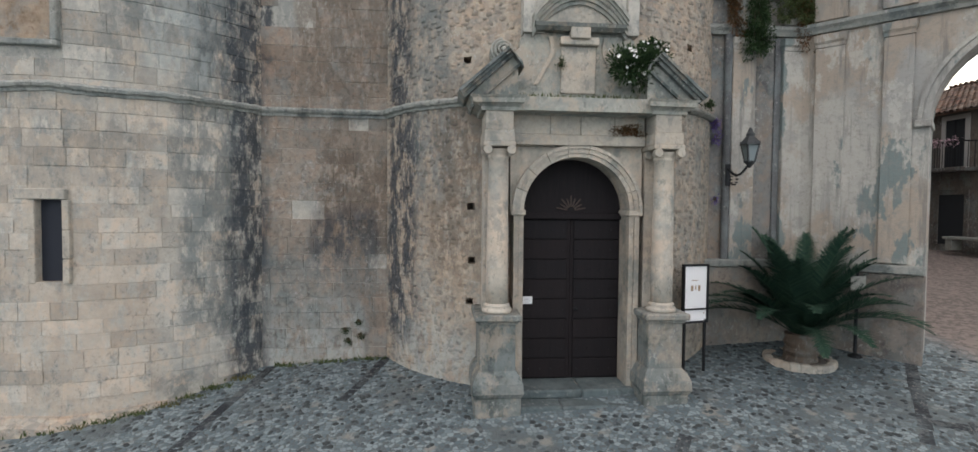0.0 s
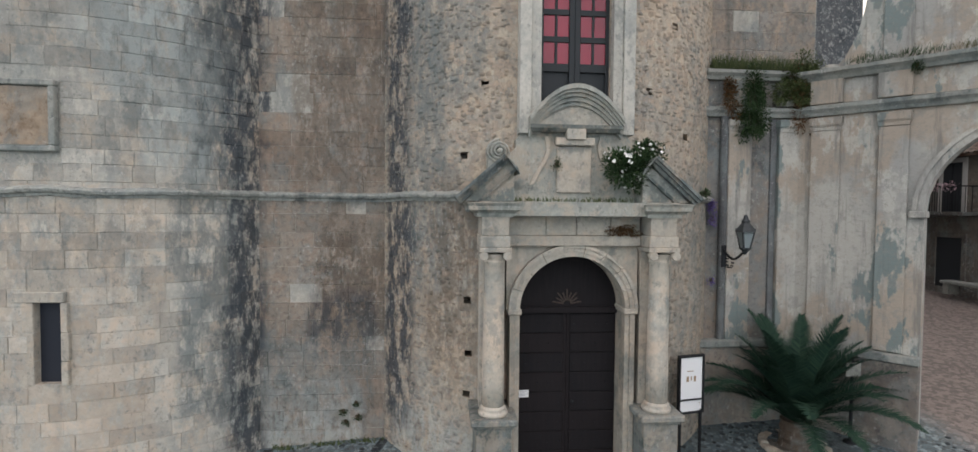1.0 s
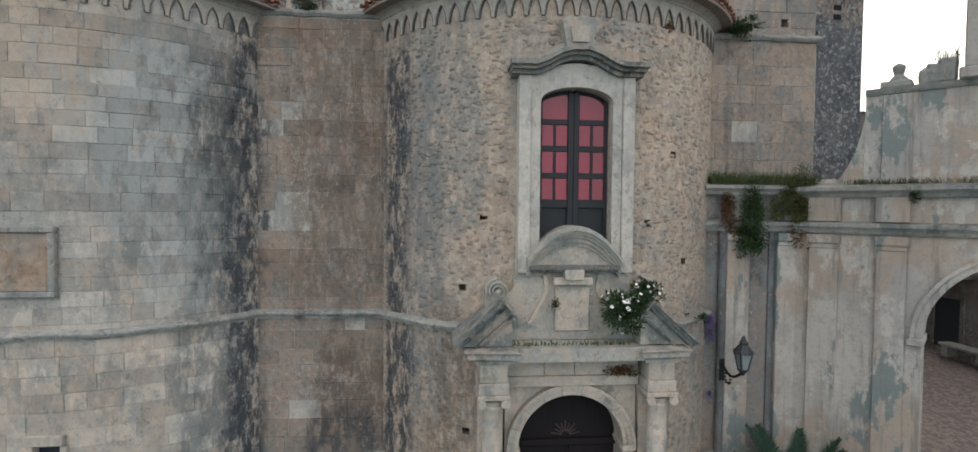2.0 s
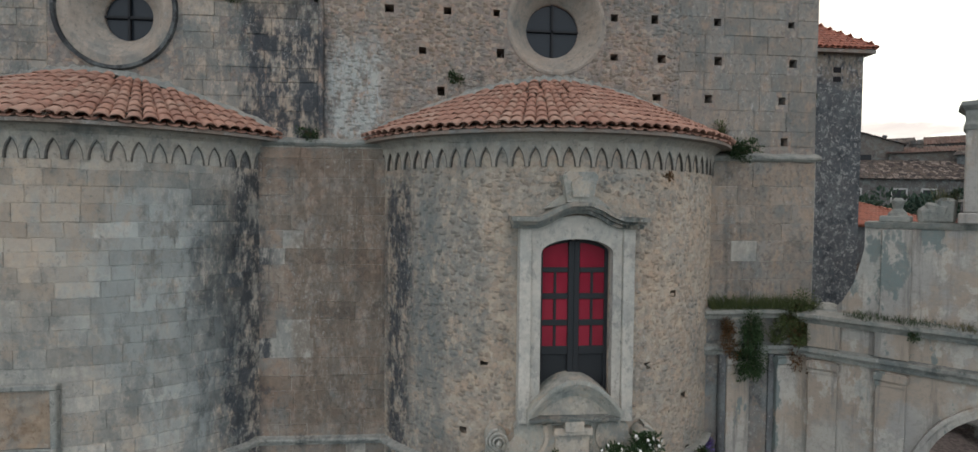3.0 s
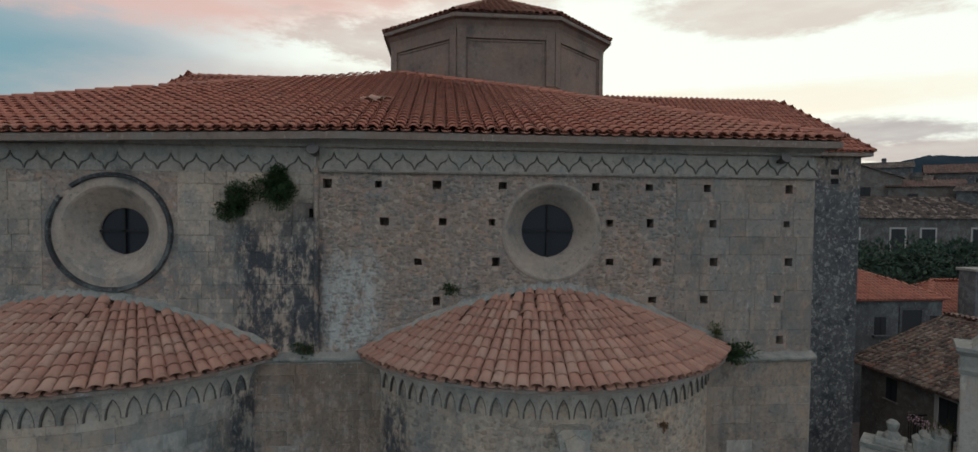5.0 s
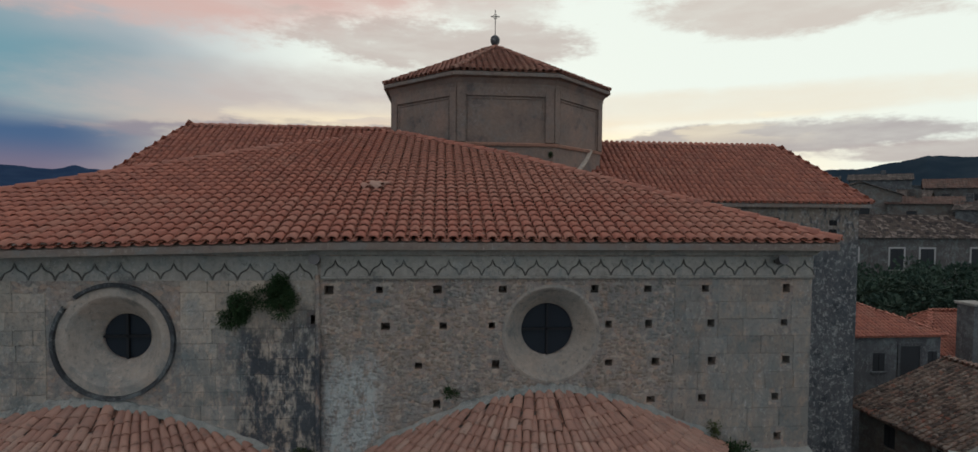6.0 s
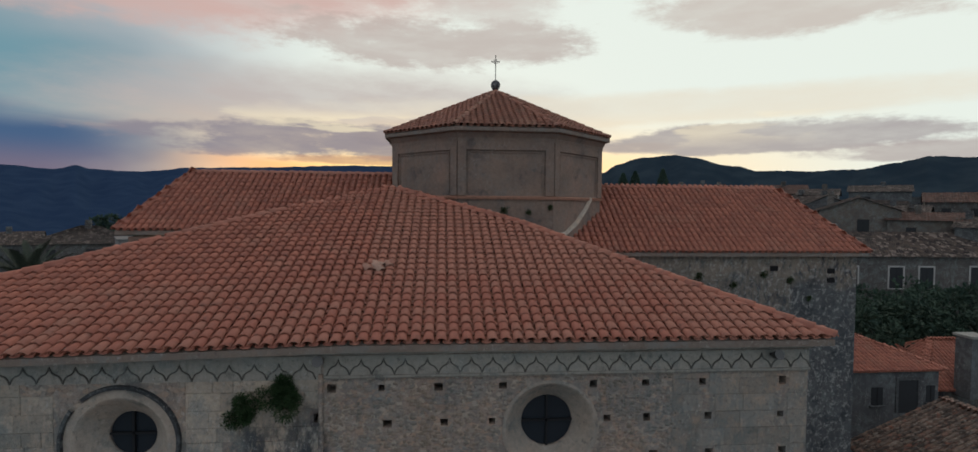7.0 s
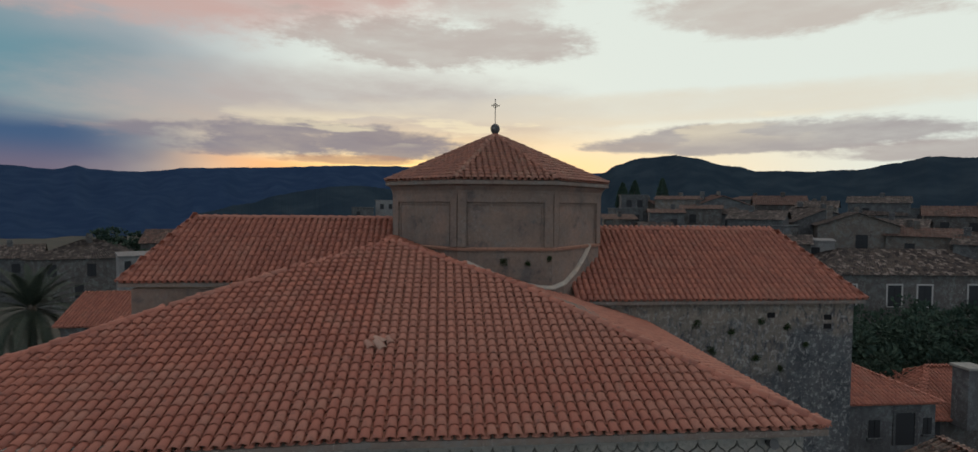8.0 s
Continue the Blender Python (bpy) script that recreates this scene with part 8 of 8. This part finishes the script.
part("seat", bm, CORNICE, bench)
for y in (-0.6, 0.6):
    bm = bmesh.new()
    box(bm, -0.2, y - 0.12, 0, 0.2, y + 0.12, 0.36, 0.01)
    part("leg", bm, CORNICE, bench)

# beyond the lane
house("house", (16.3, 26.2), 0, 10.2, 9.0, 2.0, 8.12, 1.85, G, TILE, "low grey house with a bright terracotta roof and a dark doorway",
      ((8.45, 3.75, 1.1, 1.75, "door"), (6.7, 4.2, 0.65, 0.95, "plain"), (9.75, 4.3, 0.5, 0.9, "plain")), "hip", 0.3, True)
house("house", (27.6, 28.4), -4, 9.0, 6.5, 1.0, 6.3, 1.9, B, TILE, "small brown house with a terracotta roof", ((1.0, 4.2, 0.7, 1.0, "plain"),), "hip", 0.3, True)
ch = thing("chimney_stack", (29.9, 27.6, 6.5), "square rendered chimney stack", "chimney")
bm = bmesh.new()
box(bm, -0.55, -0.5, -0.5, 0.55, 0.5, 2.9, 0.02)
part("shaft", bm, G, ch)
bm = bmesh.new()
box(bm, -0.65, -0.6, 2.9, 0.65, 0.6, 3.05, 0.02)
part("cap", bm, CORNICE, ch)
house("house", (37.0, 48.9), -4, 24.0, 9.0, 4.0, 12.1, 2.0, B, TILE_GREY, "long brown house with white-framed windows and an old tile roof",
      ((2.6, 4.9, 1.35, 2.05, "framed"), (7.1, 4.9, 1.35, 2.05, "framed"), (10.1, 4.9, 1.35, 2.05, "framed"), (15.2, 4.9, 1.5, 2.1, "framed"), (20.0, 4.9, 1.4, 2.1, "framed")), "hip", 0.35)
bl = thing("balcony", (52.2, 48.2, 8.55), "plain stone balcony slab with iron railing", "balcony")
bm = bmesh.new()
box(bm, -1.5, -0.6, 0, 1.5, 0.5, 0.16, 0.02)
part("slab", bm, B, bl)
bm = bmesh.new()
box(bm, -0.01, -0.6, 0.16, 0.01, -0.58, 1.04)
bar_me = bpy.data.meshes.new("baluster")
bm.to_mesh(bar_me)
bm.free()
bar_me.materials.append(IRON)
for i in range(21):
    o = new("baluster", bar_me)
    o.parent = bl
    o.location = (-1.5 + i * 0.15, 0, 0)
bm = bmesh.new()
box(bm, -1.52, -0.61, 1.03, 1.52, -0.57, 1.08)
part("handrail", bm, IRON, bl)


def facing(bearing, dist, width, top, rise, depth, wall, roof, kind, label, windows, turn=0.0):
    """A far house that fronts the church; bearing in degrees to the right of the y axis."""
    b = radians(bearing)
    cx, cy = dist * math.sin(b), dist * math.cos(b)
    yaw = -bearing + turn
    r = radians(yaw)
    at = (cx - math.cos(r) * width / 2, cy - math.sin(r) * width / 2)
    base = min(top - 4.5, 9.0)
    rc = random.Random(int(bearing * 100 + dist))
    ww = [(width * f, (top - base) - dz, w, h_, st) for f, dz, w, h_, st in windows]
    hs = house("house", at, yaw, width, depth, base, top, rise, wall, roof, label, ww, kind, 0.3)
    if kind != "flat" and dist > 60:
        x = width * rc.uniform(0.15, 0.85)
        bm = bmesh.new()
        box(bm, x - 0.3, depth * 0.4, top - base, x + 0.3, depth * 0.4 + 0.5, top - base + rise + rc.uniform(0.5, 0.9), 0.03)
        box(bm, x - 0.38, depth * 0.4 - 0.08, top - base + rise + 0.35, x + 0.38, depth * 0.4 + 0.58, top - base + rise + 0.45, 0.02)
        part("chimney", bm, wall, hs)
    return hs


P1 = (0.3, 2.0, 0.9, 1.2, "plain")
P2 = (0.7, 2.0, 0.9, 1.2, "plain")
P3 = (0.5, 4.6, 1.0, 1.6, "plain")
TOWN = (
    (20.2, 98, 4.6, 20.4, 0.0, 6, G, TILE_GREY, "flat", "grey flat-roofed house on the far slope", (P1, P2), 6),
    (24.4, 94, 7.2, 19.7, 0.6, 6, T, TILE_TOWN, "side", "tan house with a low red roof on the far slope", (P2,), -6),
    (23.4, 78, 4.6, 17.6, 0.5, 6, G, TILE_TOWN, "side", "grey house with a terracotta roof on the far slope", (P2, P3), 4),
    (26.6, 82, 5.4, 18.2, 0.5, 6, B, TILE_TOWN, "side", "brown house with a low red roof on the far slope", (P1,), 0),
    (28.6, 92, 9.0, 18.6, 1.6, 8, G, TILE_TOWN, "gable", "grey gabled house on the far slope", (P1,), 14),
    (31.4, 74, 6.2, 17.0, 1.0, 7, G, TILE_GREY, "side", "grey house with two small windows", (P1, P2), -8),
    (19.2, 64, 4.4, 15.2, 1.0, 6, T, TILE_TOWN, "hip", "tan house with a faded red roof", (P1,), 10),
    (33.6, 98, 7.5, 19.0, 1.4, 7, B, TILE_TOWN, "side", "brown house with a red roof on the far slope", (P1, P2), 6),
    (36.4, 92, 5.0, 18.6, 0.9, 6, T, TILE_GREY, "side", "tan house with an old tile roof on the far slope", (P2,), -4),
    (37.2, 82, 7.5, 16.6, 1.7, 8, G, TILE_GREY, "gable", "grey gabled house with a tiled verge", (P2,), 16),
    (36.0, 68, 4.6, 14.8, 0.0, 5, WH, TILE_GREY, "flat", "small whitewashed flat-roofed house with one dark window", ((0.62, 1.6, 0.8, 1.0, "plain"),), 2),
    (33.9, 66, 5.0, 14.6, 0.8, 6, B, TILE_GREY, "side", "brown house with a small square window", ((0.6, 1.7, 0.9, 0.9, "plain"),), 0),
    (39.6, 76, 8.0, 16.4, 1.5, 8, T, TILE_GREY, "gable", "tan gabled house with an upper door and arch", ((0.55, 3.2, 1.2, 2.2, "plain"), (0.6, 6.2, 1.4, 1.3, "plain")), 8),
    (42.2, 84, 6.0, 16.2, 0.9, 7, G, TILE_GREY, "side", "grey house with an old tile roof", (P1, P2), -6),
    (44.3, 76, 7.2, 15.4, 0.8, 7, T, TILE_TOWN, "side", "tan house with a long low red roof", ((0.3, 1.8, 0.9, 1.0, "plain"), (0.75, 3.6, 1.2, 1.4, "plain")), 2),
    (46.3, 90, 7.0, 17.6, 1.2, 7, B, TILE_TOWN, "side", "brown house with a red roof on the far slope", (P1, P2), 4),
    (47.9, 74, 5.0, 14.8, 0.9, 6, G, TILE_GREY, "side", "grey house with an old tile roof", (P2,), -5),
    (41.0, 104, 8.0, 19.4, 1.0, 7, G, TILE_GREY, "side", "grey house with an old tile roof high on the slope", (P1,), 0),
    (50.5, 82, 8.0, 15.6, 1.2, 8, T, TILE_TOWN, "side", "tan house with a red roof", (P1, P2), 3),
    (-5.8, 132, 5.0, 19.4, 0.0, 6, WH, TILE_GREY, "flat", "pale flat-roofed house beyond the transept", (P1, P2), 0),
    (-8.2, 128, 5.0, 17.6, 0.0, 6, G, TILE_GREY, "flat", "grey flat-roofed house beyond the transept", (P1,), 0),
)
for row in TOWN:
    facing(*row)
rngh = random.Random(77)
KINDS = (("side", 0.9, TILE_GREY, G, "small grey house with an old tile roof crowded on the slope"), ("gable", 1.1, TILE_TOWN, T, "small tan gabled house crowded on the slope"),
         ("flat", 0.0, TILE_GREY, G, "small grey flat-roofed house crowded on the slope"), ("shed", 0.7, TILE_TOWN, B, "small brown lean-to house crowded on the slope"))
for i in range(22):
    kd, rise_, rf_, wl_, text = KINDS[(i * 7 + 3) % 4]
    b_ = 18.5 + 32.0 * i / 21 + rngh.uniform(-0.5, 0.5)
    d_ = rngh.uniform(70, 112)
    top_h = 8.6 + d_ * 0.098 - max(0.0, b_ - 34) * 0.10 + rngh.uniform(-0.6, 0.5)
    facing(b_, d_, rngh.uniform(3.0, 5.2), top_h, rise_, 5.0, wl_, rf_, kd, text, ((rngh.uniform(0.2, 0.4), 1.9, 0.8, 1.1, "plain"), (rngh.uniform(0.6, 0.8), rngh.uniform(1.8, 3.6), 0.8, 1.2, "plain")), rngh.uniform(-25, 25))

# to the left, down in the valley
facing(-32.4, 81, 10.5, 11.6, 1.9, 9, B, TILE_GREY, "hip", "dark old house with a hipped lichened roof", ((0.25, 2.2, 0.9, 1.5, "plain"), (0.62, 2.2, 0.9, 1.5, "plain"), (0.5, 4.8, 0.9, 1.6, "plain")), -14)
facing(-27.5, 69, 5.0, 12.5, 0.0, 6, WH, TILE_GREY, "flat", "small pale flat-roofed house", ((0.15, 1.6, 0.6, 1.2, "plain"),), 5)
facing(-25.0, 84, 9.0, 13.0, 1.6, 8, B, TILE_TOWN, "side", "house with a wide terracotta roof", (), -10)
house("house", (-25.5, 38.2), 4, 9.0, 7.0, 3.0, 10.0, 1.6, B, TILE, "low house with a terracotta roof behind the transept", (), "side", 0.3, True)
facing(-37.5, 96, 9.0, 10.8, 1.5, 8, G, TILE_GREY, "side", "grey house on the edge of the valley", (P1, P2), -6)


# ---- trees ----
def tree(name, at, height, crown, material, label, seed, count=2600, size=0.34, group=""):
    """A tree: tapered trunk, limbs, and a crown of many small leaves gathered in uneven clumps."""
    rng = random.Random(seed)
    t = thing(name, at, label, "tree", group)
    bm = bmesh.new()
    lathe(bm, [(0.26, 0), (0.2, height * 0.2), (0.16, height * 0.45), (0.05, height * 0.7)], seg=10)
    tips = []
    for i in range(7):
        a, e = i * 2.4 + rng.uniform(-0.3, 0.3), rng.uniform(0.4, 1.1)
        L_ = crown[0] * rng.uniform(0.5, 0.85)
        p0 = Vector((0, 0, height * rng.uniform(0.3, 0.55)))
        d = Vector((math.cos(a) * math.cos(e), math.sin(a) * math.cos(e), math.sin(e)))
        m = Matrix.Translation(p0) @ d.to_track_quat("Z", "Y").to_matrix().to_4x4()
        r = bmesh.ops.create_cone(bm, cap_ends=True, segments=7, radius1=0.09, radius2=0.03, depth=L_, matrix=m @ Matrix.Translation((0, 0, L_ / 2)))
        tips.append(p0 + d * L_)
    part("trunk", bm, WOODY, t)
    c = Cloud()
    top_ = Vector((0, 0, height - crown[1] * 0.5))
    cl = [(q, rng.uniform(0.5, 0.8)) for q in tips]
    for _ in range(16):
        a, r, zz = rng.uniform(0, 6.283), rng.uniform(0.1, 0.95) ** 0.6, rng.uniform(-0.8, 1.0)
        cl.append((top_ + Vector((math.cos(a) * r * crown[0] * (1 - 0.35 * abs(zz)), math.sin(a) * r * crown[0] * (1 - 0.35 * abs(zz)), zz * crown[1] * 0.7)), rng.uniform(0.35, 0.75)))
    for _ in range(count):
        q, w = rng.choice(cl)
        d = Vector((rng.gauss(0, 1), rng.gauss(0, 1), rng.gauss(0, 0.8))).normalized()
        p = q + d * crown[0] * 0.42 * w * rng.uniform(0.5, 1.1)
        leaf(c, p, d + Vector((0, 0, 0.2)), Vector((rng.gauss(0, 1), rng.gauss(0, 1), 1)), size * rng.uniform(0.6, 1.3), 0.6)
    mesh_part("crown", c.v, c.f, material, t)
    return t


TREEG = leaf_mat("dense_tree_leaf", (0.030, 0.055, 0.044), (0.054, 0.084, 0.060))
for i, (x, y, h, r) in enumerate(((29.5, 36, 6.2, 3.2), (34, 37.5, 6.8, 3.6), (38.5, 38.5, 7.0, 3.6), (43.5, 38, 6.6, 3.6), (32, 42, 6.5, 3.6), (37, 43.5, 6.6, 3.6), (42, 44, 6.6, 3.6), (47.5, 43, 6.5, 3.6), (27.5, 40.5, 6.4, 3.4), (31, 33, 5.0, 2.4), (37.5, 33.5, 4.8, 2.6), (49, 37.5, 6.4, 3.4))):
    tree("tree", (x, y, 2.3), h, (r, h * 0.5), TREEG, "dense dark green garden tree between the houses", 200 + i, 3000, 0.36, "garden trees")
for i, (b, d, h) in enumerate(((19.0, 103, 11.0), (20.2, 105, 11.5), (22.9, 108, 12.0))):
    rng = random.Random(300 + i)
    x, y = d * math.sin(radians(b)), d * math.cos(radians(b))
    t = thing("cypress", (x, y, 12.0), "tall dark columnar cypress on the far slope", "tree", "cypresses")
    bm = bmesh.new()
    lathe(bm, [(0.2, 0), (0.15, 3), (0.05, h * 0.8)], seg=8)
    part("trunk", bm, WOODY, t)
    c = Cloud()
    for _ in range(2200):
        q = rng.random()
        r = 1.35 * (math.sin(math.pi * min(1, 0.12 + q * 0.88)) ** 0.7) * rng.uniform(0.5, 1.05)
        a = rng.uniform(0, 6.283)
        leaf(c, Vector((r * math.cos(a), r * math.sin(a), 0.6 + q * (h - 1))), Vector((math.cos(a) * 0.4, math.sin(a) * 0.4, 1)), Vector((rng.gauss(0, 1), rng.gauss(0, 1), 0.3)), 0.5, 0.35)
    mesh_part("crown", c.v, c.f, TREEG, t)
for i, (b, d, h) in enumerate(((-30.2, 90, 9), (-28.6, 92, 8), (-29.3, 86, 7))):
    tree("tree", (d * math.sin(radians(b)), d * math.cos(radians(b)), 5.0), h, (3.2, h * 0.5), TREEG, "dark tree behind the old house", 320 + i, 2200, 0.45, "valley trees")
palm("palm", (-30.7, 43.0, 1.0), 9.6, 0.30, 54, 4.9, PALM_FAR, "tall date palm with a wide grey-green crown", 91, leaflets=60, lw=0.05, low=-0.85, spread=0.17)

# ---- dark bands in the paving ----
BAND = stone("dark_basalt_slab", (0.036, 0.044, 0.052), (0.028, 0.035, 0.042), (0.015, 0.018, 0.022), 0.3, 12, rnd=0.25)
for (x0, y0), (x1, y1) in (((-3.06, 9.95), (-4.0, 5.2)), ((-0.98, 9.95), (-2.6, 5.2)), ((7.98, 8.4), (5.2, 5.0)), ((3.25, 6.75), (2.2, 5.2)), ((8.2, 8.05), (14.0, 4.9)), ((6.6, 6.57), (11.0, 4.2))):
    d = Vector((x1 - x0, y1 - y0, 0))
    n = int(d.length / 0.42)
    t = thing("paving_band", (x0, y0, 0), "narrow band of dark basalt slabs let into the paving", "paving", kind="structure")
    t.rotation_euler = (0, 0, math.atan2(d.y, d.x))
    rngb = random.Random(int(abs(x0 * 7 + y0)))
    bm0 = bmesh.new()
    box(bm0, 0.006, -0.085, -0.06, 0.414, 0.085, 0.016, 0.008)
    me = bpy.data.meshes.new("slab")
    bm0.to_mesh(me)
    bm0.free()
    me.materials.append(BAND)
    for i in range(n):
        o = new("slab", me)
        o.parent = t
        gx, gy = x0 + d.x * (i + 0.5) / n, y0 + d.y * (i + 0.5) / n
        ux, uy = d.x / d.length, d.y / d.length
        fall = (ground_height(gx + ux * 0.2, gy + uy * 0.2) - ground_height(gx - ux * 0.2, gy - uy * 0.2)) / 0.4
        cross = (ground_height(gx - uy * 0.2, gy + ux * 0.2) - ground_height(gx + uy * 0.2, gy - ux * 0.2)) / 0.4
        o.location = (i * 0.42, rngb.uniform(-0.012, 0.012), ground_height(gx, gy) - fall * 0.21 + rngb.uniform(-0.002, 0.003))
        o.rotation_euler = (math.atan(cross), -math.atan(fall), 0)
